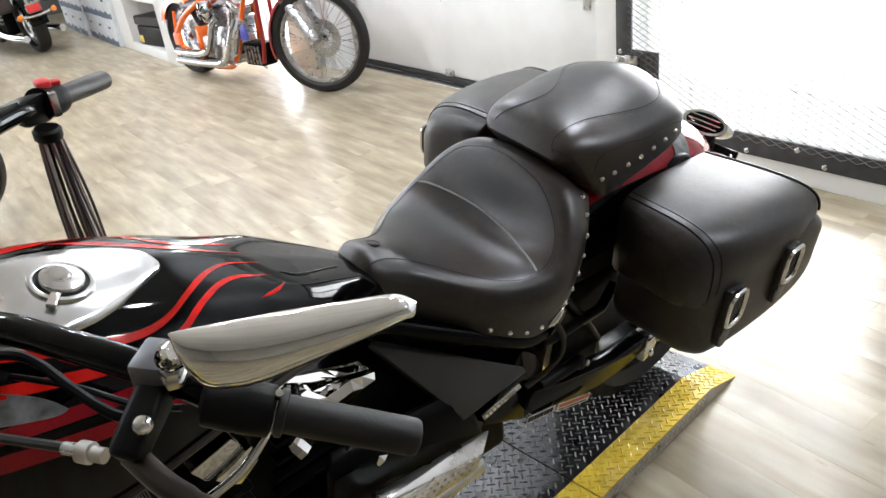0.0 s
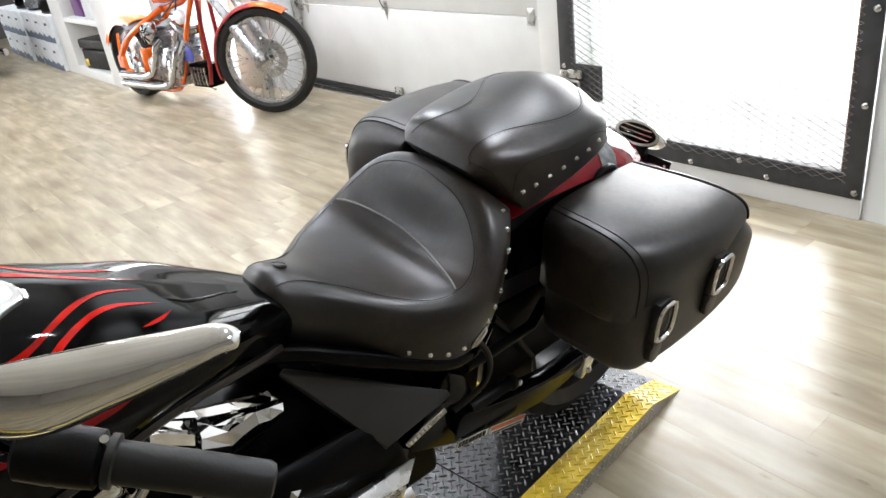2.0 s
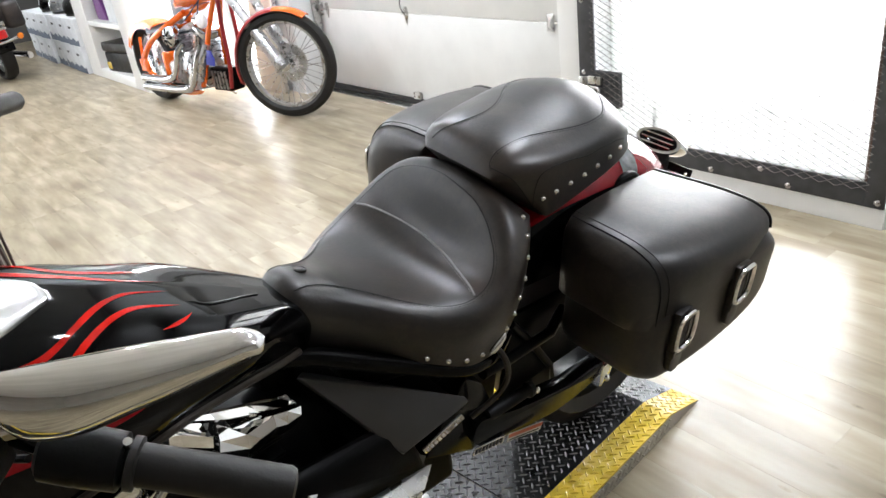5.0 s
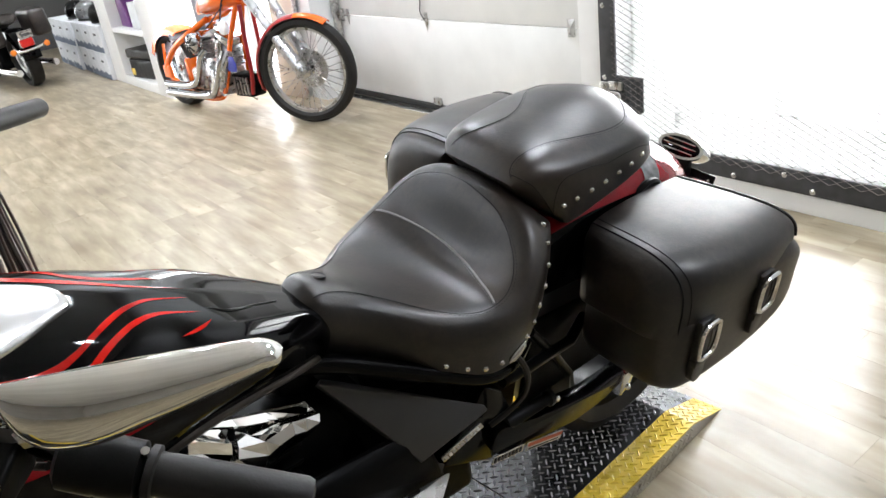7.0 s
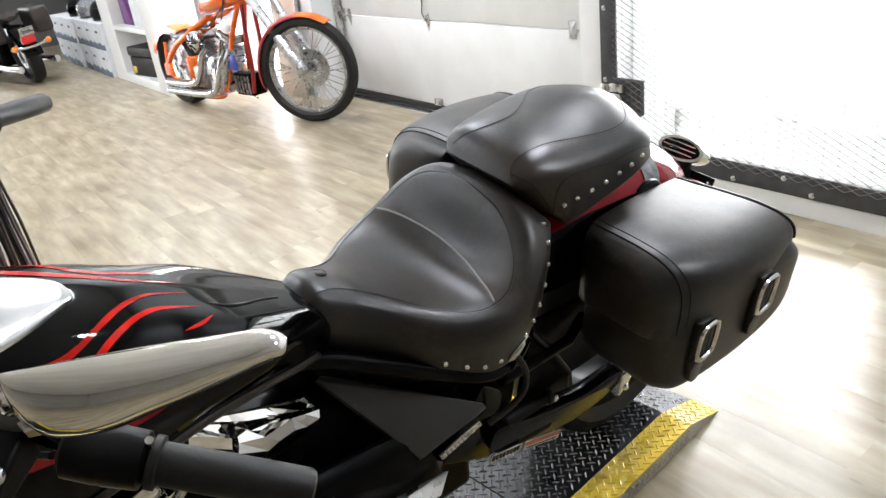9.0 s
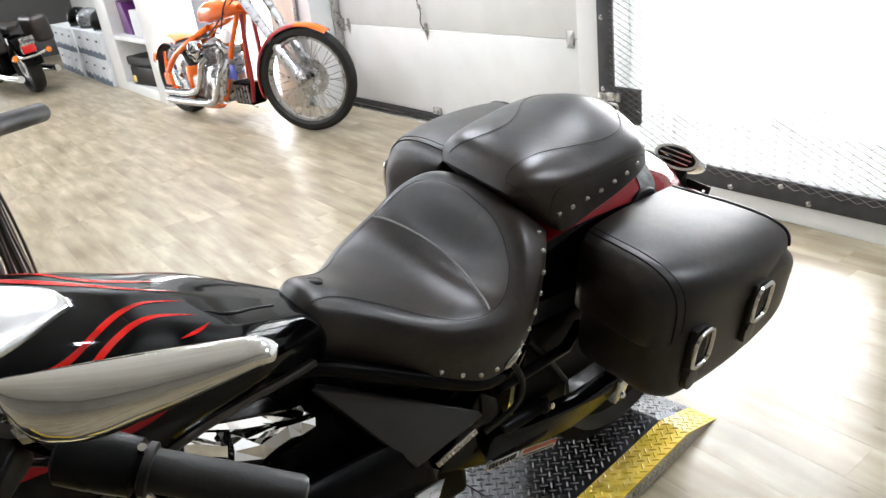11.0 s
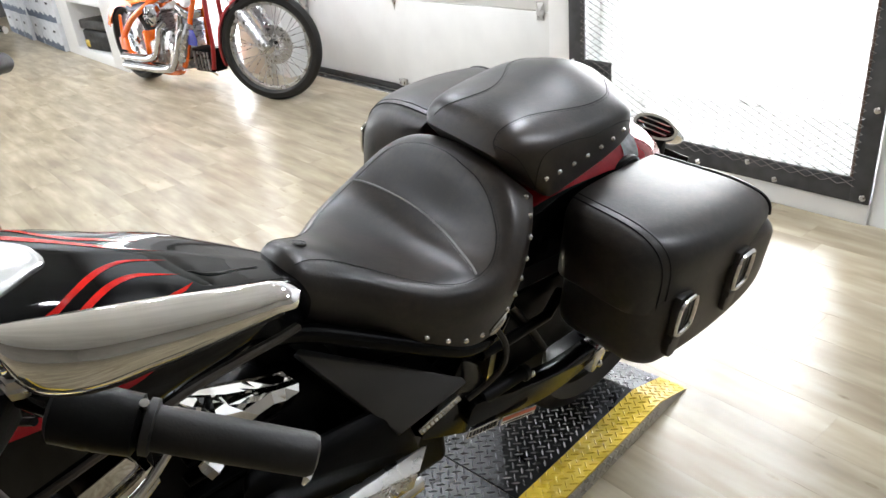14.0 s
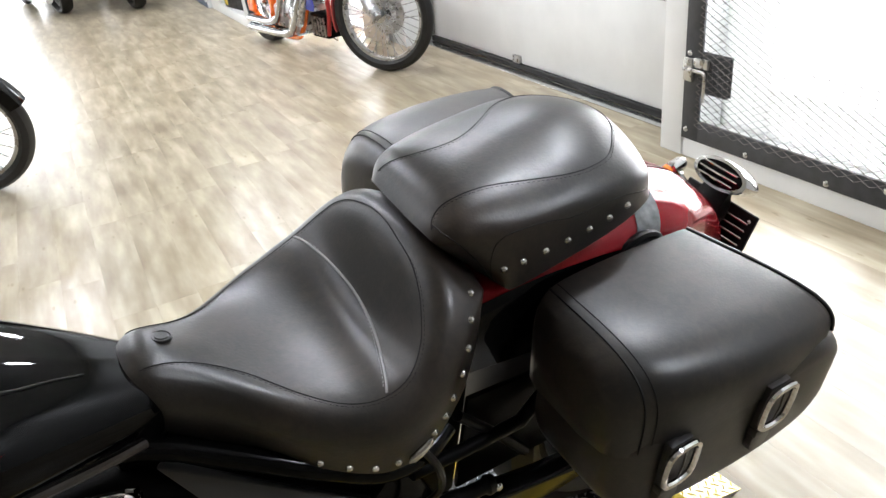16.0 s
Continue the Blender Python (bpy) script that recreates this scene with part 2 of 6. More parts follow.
def plank_wood():
    """Pale wood-look vinyl: streaks along x, knots, and planks that differ one from the next."""
    m = mat("pale_plank_vinyl", (0.5, 0.42, 0.3), 0.3, 0, 0, 0.5)
    t = m.node_tree
    n, l = t.nodes, t.links
    b = n["Principled BSDF"]
    geo = n.new("ShaderNodeNewGeometry")
    info = n.new("ShaderNodeObjectInfo")
    add = n.new("ShaderNodeMath")
    add.operation = "ADD"
    l.new(geo.outputs["Random Per Island"], add.inputs[0])
    l.new(info.outputs["Random"], add.inputs[1])
    fr = n.new("ShaderNodeMath")
    fr.operation = "FRACT"
    l.new(add.outputs[0], fr.inputs[0])
    co = n.new("ShaderNodeTexCoord")
    off = n.new("ShaderNodeVectorMath")
    off.operation = "SCALE"
    off.inputs[0].default_value = (7.3, 3.1, 0)
    l.new(fr.outputs[0], off.inputs["Scale"])
    ad = n.new("ShaderNodeVectorMath")
    l.new(co.outputs["Object"], ad.inputs[0])
    l.new(off.outputs[0], ad.inputs[1])

    def noise_at(scale, stretch, detail, rough=0.6):
        mp = n.new("ShaderNodeMapping")
        mp.inputs["Scale"].default_value = stretch
        l.new(ad.outputs[0], mp.inputs[0])
        a = n.new("ShaderNodeTexNoise")
        a.inputs["Scale"].default_value, a.inputs["Detail"].default_value, a.inputs["Roughness"].default_value = scale, detail, rough
        l.new(mp.outputs[0], a.inputs["Vector"])
        return a.outputs["Fac"]

    grain = noise_at(4, (0.6, 3.0, 1), 3.0, 0.5)
    fine = noise_at(30, (0.4, 7, 1), 4)
    cloud = noise_at(2.2, (0.8, 2.4, 1), 5)
    ramp = n.new("ShaderNodeValToRGB")
    e = ramp.color_ramp.elements
    e[0].position, e[0].color = 0.30, (0.205, 0.166, 0.113, 1)
    e[1].position, e[1].color = 0.70, (0.415, 0.373, 0.290, 1)
    mid = e.new(0.5)
    mid.color = (0.298, 0.258, 0.188, 1)
    l.new(grain, ramp.inputs[0])
    mix = n.new("ShaderNodeMixRGB")
    mix.blend_type = "MULTIPLY"
    mix.inputs[0].default_value = 0.5
    l.new(ramp.outputs[0], mix.inputs[1])
    r2 = n.new("ShaderNodeValToRGB")
    r2.color_ramp.elements[0].position, r2.color_ramp.elements[0].color = 0.35, (0.66, 0.60, 0.46, 1)
    r2.color_ramp.elements[1].position, r2.color_ramp.elements[1].color = 0.65, (1.15, 1.12, 1.08, 1)
    l.new(cloud, r2.inputs[0])
    l.new(r2.outputs[0], mix.inputs[2])
    # a few knots, longer along the grain
    km = n.new("ShaderNodeMapping")
    km.inputs["Scale"].default_value = (1.5, 4.4, 0.0)
    l.new(ad.outputs[0], km.inputs[0])
    wob = n.new("ShaderNodeTexNoise")
    wob.inputs["Scale"].default_value = 9.0
    l.new(km.outputs[0], wob.inputs["Vector"])
    vor = n.new("ShaderNodeTexVoronoi")
    l.new(km.outputs[0], vor.inputs["Vector"])
    vd = n.new("ShaderNodeMath")
    vd.operation = "MULTIPLY_ADD"
    vd.inputs[1].default_value, vd.inputs[2].default_value = 0.12, -0.06
    l.new(wob.outputs["Fac"], vd.inputs[0])
    vs = n.new("ShaderNodeMath")
    vs.operation = "ADD"
    l.new(vor.outputs["Distance"], vs.inputs[0])
    l.new(vd.outputs[0], vs.inputs[1])
    kr = n.new("ShaderNodeValToRGB")
    ke = kr.color_ramp.elements
    ke[0].position, ke[0].color = 0.0, (0.42, 0.36, 0.28, 1)
    ke[1].position, ke[1].color = 0.16, (1, 1, 1, 1)
    for pos, col in ((0.03, (0.55, 0.48, 0.4, 1)), (0.05, (0.86, 0.82, 0.76, 1)), (0.075, (0.7, 0.64, 0.56, 1))):
        ke.new(pos).color = col
    l.new(vs.outputs[0], kr.inputs[0])
    sep = n.new("ShaderNodeSeparateColor")
    l.new(vor.outputs["Color"], sep.inputs[0])
    pick = n.new("ShaderNodeMath")
    pick.operation = "GREATER_THAN"
    pick.inputs[1].default_value = 0.5
    l.new(sep.outputs[0], pick.inputs[0])
    kmix = n.new("ShaderNodeMixRGB")
    kmix.blend_type = "MULTIPLY"
    l.new(pick.outputs[0], kmix.inputs[0])
    l.new(mix.outputs[0], kmix.inputs[1])
    l.new(kr.outputs[0], kmix.inputs[2])
    mix = kmix
    hsv = n.new("ShaderNodeHueSaturation")
    hsv.inputs["Saturation"].default_value = 1.04
    val = n.new("ShaderNodeMapRange")
    val.inputs["To Min"].default_value, val.inputs["To Max"].default_value = 0.93, 1.05
    l.new(fr.outputs[0], val.inputs["Value"])
    l.new(val.outputs[0], hsv.inputs["Value"])
    l.new(mix.outputs[0], hsv.inputs["Color"])
    l.new(hsv.outputs[0], b.inputs["Base Color"])
    rg = n.new("ShaderNodeMapRange")
    rg.inputs["To Min"].default_value, rg.inputs["To Max"].default_value = 0.25, 0.36
    l.new(cloud, rg.inputs["Value"])
    l.new(rg.outputs[0], b.inputs["Roughness"])
    bp = n.new("ShaderNodeBump")
    bp.inputs["Strength"].default_value, bp.inputs["Distance"].default_value = 0.03, 0.001
    l.new(fine, bp.inputs["Height"])
    l.new(bp.outputs[0], b.inputs["Normal"])
    return m


WOOD = plank_wood()

# ---- shaping helpers ----
def mesh_of(name, verts, faces, material, smooth=True, angle=40):
    me = bpy.data.meshes.new(name)
    me.from_pydata([tuple(v) for v in verts], [], faces)
    me.materials.append(material)
    me.update()
    if smooth:
        me.polygons.foreach_set("use_smooth", [True] * len(me.polygons))
        me.set_sharp_from_angle(angle=radians(angle))
    return me


def part(name, bm, material, parent, label="", smooth=True, angle=40):
    """Links a bmesh, or (verts, faces), as one mesh object under parent."""
    if isinstance(bm, tuple):
        me = mesh_of(name, bm[0], bm[1], material, smooth, angle)
    else:
        bmesh.ops.recalc_face_normals(bm, faces=bm.faces)
        me = bpy.data.meshes.new(name)
        bm.to_mesh(me)
        bm.free()
        me.materials.append(material)
        if smooth:
            me.polygons.foreach_set("use_smooth", [True] * len(me.polygons))
            me.set_sharp_from_angle(angle=radians(angle))
    ob = new(name, me)
    ob.parent = parent
    if label:
        ob["label"] = label
    return ob


def thing(name, m, label, category, group="", kind=""):
    ob = new(name)
    ob.matrix_world = m
    ob.empty_display_size = 0.05
    return tagged(ob, label, category, group, kind)


def smooth_line(pts, steps=8, closed=False):
    """Catmull-Rom through the points."""
    p = [Vector(q) for q in pts]
    n = len(p)
    out = []
    for i in range(n if closed else n - 1):
        a, b, c, d = (p[(i + k - 1) % n] if closed else p[min(max(i + k - 1, 0), n - 1)] for k in range(4))
        for s in range(steps):
            t = s / steps
            out.append(0.5 * (2 * b + (c - a) * t + (2 * a - 5 * b + 4 * c - d) * t * t + (3 * b - a - 3 * c + d) * t ** 3))
    if not closed:
        out.append(p[-1])
    return out


def loft(rings, caps=True, closed=True):
    """Verts and faces through equal rings of points."""
    n = len(rings[0])
    verts = [tuple(v) for r in rings for v in r]
    faces = []
    for i in range(len(rings) - 1):
        for j in range(n if closed else n - 1):
            k = (j + 1) % n
            faces.append((i * n + j, i * n + k, (i + 1) * n + k, (i + 1) * n + j))
    if caps:
        faces.append(tuple(range(n))[::-1])
        faces.append(tuple(range((len(rings) - 1) * n, len(rings) * n)))
    return verts, faces


def tube(pts, r, sides=10, caps=True, closed=False):
    """A round bar along a line; r is one radius or one for each point."""
    p = [Vector(q) for q in pts]
    n = len(p)
    rs = r if isinstance(r, (list, tuple)) else [r] * n
    rings, up = [], None
    for i in range(n):
        if closed:
            d = (p[(i + 1) % n] - p[i - 1]).normalized()
        else:
            d = (p[min(i + 1, n - 1)] - p[max(i - 1, 0)]).normalized()
        if up is None:
            up = Vector((0, 0, 1)) if abs(d.z) < 0.9 else Vector((1, 0, 0))
        a = up - d * up.dot(d)
        a = a.normalized() if a.length > 1e-5 else d.orthogonal().normalized()
        up = a
        b = d.cross(a)
        rings.append([p[i] + rs[i] * (math.cos(2 * math.pi * k / sides) * a + math.sin(2 * math.pi * k / sides) * b) for k in range(sides)])
    v, f = loft(rings, caps and not closed)
    if closed:
        m = (n - 1) * sides
        f += [(m + k, m + (k + 1) % sides, (k + 1) % sides, k) for k in range(sides)]
    return v, f


def box(x0, x1, y0, y1, z0, z1, bevel=0.004, seg=2, m=None):
    bm = bmesh.new()
    bmesh.ops.create_cube(bm, size=1)
    for v in bm.verts:
        v.co = Vector((x0 + (v.co.x + 0.5) * (x1 - x0), y0 + (v.co.y + 0.5) * (y1 - y0), z0 + (v.co.z + 0.5) * (z1 - z0)))
    if bevel:
        bmesh.ops.bevel(bm, geom=bm.edges[:], offset=bevel, segments=seg, affect="EDGES", profile=0.5)
    if m:
        bm.transform(m)
    return bm


def prism(outline, y0, y1, bevel=0.003, seg=2, m=None, axis="y"):
    """A flat outline of (a, b) given thickness along one axis."""
    bm = bmesh.new()
    def at(a, b, t):
        return {"y": (a, t, b), "z": (a, b, t), "x": (t, a, b)}[axis]
    lo = [bm.verts.new(at(a, b, y0)) for a, b in outline]
    hi = [bm.verts.new(at(a, b, y1)) for a, b in outline]
    n = len(outline)
    bm.faces.new(lo)
    bm.faces.new(hi[::-1])
    for i in range(n):
        bm.faces.new((lo[i], hi[i], hi[(i + 1) % n], lo[(i + 1) % n]))
    bmesh.ops.recalc_face_normals(bm, faces=bm.faces)
    if bevel:
        bmesh.ops.bevel(bm, geom=bm.edges[:], offset=bevel, segments=seg, affect="EDGES", profile=0.5)
    if m:
        bm.transform(m)
    return bm


def hull(points, bevel=0.004, seg=2):
    """An angular casting round the given corners."""
    bm = bmesh.new()
    vs = [bm.verts.new(p) for p in points]
    r = bmesh.ops.convex_hull(bm, input=vs)
    for v in [v for v in bm.verts if not v.link_faces]:
        bm.verts.remove(v)
    bmesh.ops.dissolve_limit(bm, angle_limit=radians(4), verts=bm.verts[:], edges=bm.edges[:])
    if bevel:
        bmesh.ops.bevel(bm, geom=bm.edges[:], offset=bevel, segments=seg, affect="EDGES", profile=0.5)
    return bm


def spin(profile, steps=32, axis="y", centre=(0, 0, 0), closed=False):
    """A profile of (radius, offset along the axis) turned round the axis."""
    rings = []
    for k in range(steps):
        a = 2 * math.pi * k / steps
        ring = []
        for r, o in profile:
            c, s = r * math.cos(a), r * math.sin(a)
            q = {"y": (c, o, s), "z": (c, s, o), "x": (o, c, s)}[axis]
            ring.append(Vector(q) + Vector(centre))
        rings.append(ring)
    n = len(profile)
    verts = [tuple(v) for r in rings for v in r]
    faces = []
    for i in range(steps):
        j = (i + 1) % steps
        for k in range(n if closed else n - 1):
            q = (k + 1) % n
            faces.append((i * n + k, j * n + k, j * n + q, i * n + q))
    if not closed:
        for k in (0, n - 1):
            if profile[k][0] > 1e-4:
                faces.append(tuple(i * n + k for i in range(steps)))
    return verts, faces


def along(a, b):
    """A frame at a whose z runs to b."""
    d = Vector(b) - Vector(a)
    return Matrix.Translation(a) @ d.to_track_quat("Z", "Y").to_matrix().to_4x4(), d.length


def rod(a, b, profile, sides=16):
    """A turned piece from a to b: profile of (share of the way, radius)."""
    m, l = along(a, b)
    v, f = spin([(r, s * l) for s, r in profile], sides, "z")
    return [m @ Vector(q) for q in v], f


def joined(*pieces):
    verts, faces = [], []
    for v, f in pieces:
        o = len(verts)
        verts += [tuple(q) for q in v]
        faces += [tuple(i + o for i in g) for g in f]
    return verts, faces


def bm_data(bm):
    bm.verts.index_update()
    v = [x.co.copy() for x in bm.verts]
    f = [tuple(q.index for q in g.verts) for g in bm.faces]
    bm.free()
    return v, f


def lerp_table(table, x):
    """Smooth reading of rows (x, a, b, ...)."""
    xs = [r[0] for r in table]
    x = min(max(x, xs[0]), xs[-1])
    i = min(max(sum(1 for q in xs if q <= x) - 1, 0), len(xs) - 2)
    t = (x - xs[i]) / (xs[i + 1] - xs[i])
    rows = [table[min(max(i + k - 1, 0), len(xs) - 1)] for k in range(4)]
    out = []
    for c in range(1, len(table[0])):
        a, b, cc, d = (r[c] for r in rows)
        h0 = (cc - a) * (xs[i + 1] - xs[i]) / max(rows[2][0] - rows[0][0], 1e-6)
        h1 = (d - b) * (xs[i + 1] - xs[i]) / max(rows[3][0] - rows[1][0], 1e-6)
        out.append((2 * t ** 3 - 3 * t * t + 1) * b + (t ** 3 - 2 * t * t + t) * h0 + (-2 * t ** 3 + 3 * t * t) * cc + (t ** 3 - t * t) * h1)
    return out

# ---- the room ----
def structure(name, bm, material, m, label="", smooth=True):
    ob = part(name, bm, material, None, label, smooth)
    ob.matrix_world = m
    return tagged(ob, kind="structure")


X0, X1, Y0, H = -12.5, 4.5, -9.0, 3.4
structure("floor_slab", box(X0, X1, Y0, 0.6, -0.12, -0.008, 0), BEIGE, ROOM, "pale sub-floor under the planks")
structure("ground", box(-60, 60, 0.6, 90, -0.16, -0.05, 0), ASPHALT, ROOM, "pale concrete yard outside")
structure("ceiling", box(X0, X1, Y0, 0.3, H, H + 0.15, 0), CEIL, ROOM, "white painted ceiling")
V0, V1, VH = -8.6, -2.4, 2.6                # unseen showroom window in the far end wall, added for the floor's glare
structure("wall_west", joined(*[bm_data(box(X0 - 0.2, X0, a, b, c, d, 0)) for a, b, c, d in ((Y0, V0, 0, H), (V0, V1, VH, H), (V0, V1, 0, 0.1), (V1, 0.3, 0, H))]), DARKWALL, ROOM, "", False)
structure("wall_east", box(X1, X1 + 0.2, Y0, 0.3, 0, H, 0), TAUPE, ROOM)
structure("wall_south", box(X0 - 0.2, X1 + 0.2, Y0 - 0.2, Y0, 0, H, 0), TAUPE, ROOM)
# outer wall: panels round the two openings
GD0, GD1, GDH = -4.15, -1.262, 2.5
D0, D1, DZ0, DZ1 = -1.122, 0.372, 0.09, 2.15
W0, W1, WH = -5.75, -4.72, 2.1
wall_bits = [(X0, W0, 0, H), (W0, W1, WH, H), (W0, W1, 0, 0.02), (W1, GD0, 0, H), (GD0, GD1, GDH, H), (GD1, D0, 0, H), (D0, D1, 0, DZ0), (D0, D1, DZ1, H), (D1, X1, 0, H)]
structure("wall_north", joined(*[bm_data(box(a, b, -0.05, 0.32, c, d, 0)) for a, b, c, d in wall_bits]), WHITE, ROOM, "white painted outer wall", False)

# ---- the black cruiser ----
bike = thing("motorcycle", BIKE, "black cruiser motorcycle with red flames leaning on a ramp", "motorcycle")


def ring_seat(row, under=0.0):
    """One cross-section of an upholstered seat, from one lower edge over the top to the other; under draws the front's foot back."""
    x, zc, ws, zs, wb, zb, wl, zl = row
    right = smooth_line([(0, zc), (ws * 0.55, zc * 0.62 + zs * 0.38), (ws, zs), (wb * 0.97, zs * 0.45 + zb * 0.55), (wb, zb), (wl, zl)], 5)
    right = [Vector((max(q.x, 0), q.y)) for q in right]
    left = [Vector((-q.x, q.y)) for q in right[::-1]][:-1]
    # the far side has a little more padding
    back = under * max(0.0, 1 - (x - 0.112) / 0.10)
    return [Vector((x + back * max(0.0, 0.952 - q.y), q.x if q.x < 0 else q.x * 1.05, q.y + 0.05 * max(q.x, 0))) for q in left + right]


SEAT = [
    (-0.299, 0.852, 0.018, 0.847, 0.028, 0.834, 0.020, 0.815),
    (-0.291, 0.873, 0.038, 0.863, 0.050, 0.838, 0.042, 0.803),
    (-0.270, 0.887, 0.047, 0.870, 0.061, 0.824, 0.051, 0.777),
    (-0.245, 0.881, 0.053, 0.861, 0.068, 0.808, 0.057, 0.752),
    (-0.205, 0.860, 0.064, 0.842, 0.082, 0.782, 0.074, 0.730),
    (-0.160, 0.830, 0.092, 0.826, 0.116, 0.768, 0.104, 0.715),
    (-0.100, 0.804, 0.138, 0.808, 0.166, 0.757, 0.158, 0.700),
    (-0.030, 0.787, 0.176, 0.803, 0.204, 0.752, 0.187, 0.672),
    (0.020, 0.792, 0.191, 0.815, 0.215, 0.758, 0.194, 0.672),
    (0.042, 0.806, 0.187, 0.830, 0.213, 0.765, 0.193, 0.682),
    (0.065, 0.850, 0.178, 0.858, 0.209, 0.775, 0.190, 0.697),
    (0.095, 0.918, 0.150, 0.895, 0.196, 0.798, 0.182, 0.728),
    (0.120, 0.938, 0.125, 0.912, 0.180, 0.825, 0.172, 0.758),
    (0.150, 0.925, 0.100, 0.905, 0.157, 0.855, 0.153, 0.825),
    (0.170, 0.898, 0.080, 0.888, 0.132, 0.868, 0.130, 0.852),
]
PILLION = [
    (0.112, 0.953, 0.078, 0.948, 0.090, 0.938, 0.086, 0.905),
    (0.122, 0.974, 0.086, 0.966, 0.102, 0.945, 0.100, 0.885),
    (0.150, 0.993, 0.093, 0.984, 0.118, 0.943, 0.118, 0.866),
    (0.200, 1.006, 0.096, 0.991, 0.136, 0.945, 0.140, 0.862),
    (0.280, 1.015, 0.102, 0.995, 0.146, 0.952, 0.148, 0.880),
    (0.370, 1.031, 0.106, 1.001, 0.150, 0.956, 0.151, 0.902),
    (0.430, 1.027, 0.098, 0.995, 0.142, 0.954, 0.142, 0.910),
    (0.482, 1.002, 0.084, 0.975, 0.114, 0.938, 0.120, 0.910),
    (0.513, 0.958, 0.058, 0.940, 0.086, 0.918, 0.086, 0.898),
    (0.530, 0.912, 0.032, 0.906, 0.050, 0.896, 0.050, 0.885),
    (0.537, 0.890, 0.012, 0.888, 0.022, 0.885, 0.024, 0.880),
]


def seat_shell(table, n=64, rounds=18):
    """The seat's skin as a grid of rings, eased out like padding under leather."""
    xs = [table[0][0] + (table[-1][0] - table[0][0]) * i / n for i in range(n + 1)]
    g = [ring_seat([x] + lerp_table(table, x), 0.9 if table is PILLION else 0.0) for x in xs]
    m = len(g[0])
    for _ in range(rounds):
        h = [list(r) for r in g]
        for i in range(1, n):
            for j in range(1, m - 1):
                h[i][j] = g[i][j] * 0.4 + (g[i - 1][j] + g[i + 1][j] + g[i][j - 1] + g[i][j + 1]) * 0.15
        g = h
    return g


SHELLS = {id(t): seat_shell(t) for t in (SEAT, PILLION)}


def seat_point(table, x, s, lift=0.0):
    """A point of the seat's skin: s from -1 (near lower edge) over 0 (ridge) to 1."""
    g = SHELLS[id(table)]
    u = min(max((x - table[0][0]) / (table[-1][0] - table[0][0]), 0.0), 1.0) * (len(g) - 1)
    f = (s + 1) / 2 * (len(g[0]) - 1)
    k = min(int(u), len(g) - 2)
    i = min(max(int(f), 0), len(g[0]) - 2)
    p = g[k][i].lerp(g[k][i + 1], f - i).lerp(g[k + 1][i].lerp(g[k + 1][i + 1], f - i), u - k)
    c = Vector((p.x, 0, p.z - 0.08))
    return p + (p - c).normalized() * lift


def seam_line(table, rows, steps=6):
    """The rows' line of (x, s), read finely on the skin."""
    return [Vector((q.x, q.y, 0)) for q in smooth_line([(x, s, 0) for x, s in rows], steps)]


def seam(table, rows, lift=0.0002, r=0.0009):
    return tube([seat_point(table, q.x, q.y, lift) for q in seam_line(table, rows, 8)], r, 6)


def stitches(table, rows, off, step=0.006, length=0.0042):
    """Short thread stitches beside a seam."""
    line = [seat_point(table, q.x, q.y + off, 0.0004) for q in seam_line(table, rows, 24)]
    bits, run = [], 0.0
    for a, b in zip(line, line[1:]):
        run += (b - a).length
        if run >= step:
            run = 0.0
            d = (b - a).normalized() * length / 2
            bits.append(tube([a - d, a, a + d], [0.0003, 0.0006, 0.0003], 4))
    return joined(*bits)


def dome(r=0.006, h=0.0045):
    return spin([(0.0001, h), (r * 0.45, h * 0.88), (r * 0.8, h * 0.5), (r, 0.0), (r, -0.002)], 12, "z")


STUD = mesh_of("stud", *dome(), CHROME)


def stud(table, x, s, parent):
    p = seat_point(table, x, s)
    n = (p - Vector((x, 0, p.z - 0.05))).normalized()
    ob = new("stud", STUD)
    ob.parent = parent
    ob.matrix_local = Matrix.Translation(p + n * 0.0005) @ n.to_track_quat("Z", "Y").to_matrix().to_4x4()
    return ob


rider = part("rider_seat", loft(SHELLS[id(SEAT)]), LEATHER, bike, "black leather rider's bucket seat", True, 70)
edge_all = [(-0.268, -0.28), (-0.237, -0.23), (-0.198, -0.205), (-0.155, -0.225), (-0.124, -0.28), (-0.098, -0.33), (-0.064, -0.38), (-0.034, -0.395), (0.001, -0.385), (0.034, -0.365), (0.058, -0.335), (0.074, -0.29), (0.086, -0.24), (0.096, -0.16), (0.101, -0.04), (0.105, 0.10), (0.102, 0.22), (0.088, 0.34), (0.06, 0.385),
            (0.02, 0.40), (-0.04, 0.41), (-0.10, 0.41), (-0.155, 0.36), (-0.20, 0.34), (-0.24, 0.34), (-0.268, 0.36)]
part("edge_seam", seam(SEAT, edge_all), THREAD, rider, "dark stitched edge seam")
part("edge_stitching", stitches(SEAT, edge_all, -0.02), THREAD, rider)
cross = [(-0.004, -0.37), (0.018, -0.23), (0.034, -0.12), (0.042, 0.0), (0.042, 0.12), (0.035, 0.24), (0.02, 0.39)]
part("cross_piping", seam(SEAT, cross, 0.001, 0.0019), PIPING, rider, "grey piping across the seat, paled for its highlight")
part("cross_stitching", stitches(SEAT, cross, 0.025), PIPING, rider)
for x, s in ((-0.102, -0.95), (-0.069, -0.96), (-0.037, -0.96), (-0.006, -0.95), (0.049, -0.91), (0.067, -0.88), (0.079, -0.82), (0.099, -0.79), (0.113, -0.71), (0.128, -0.62), (0.145, -0.54)):
    stud(SEAT, x, s, rider)
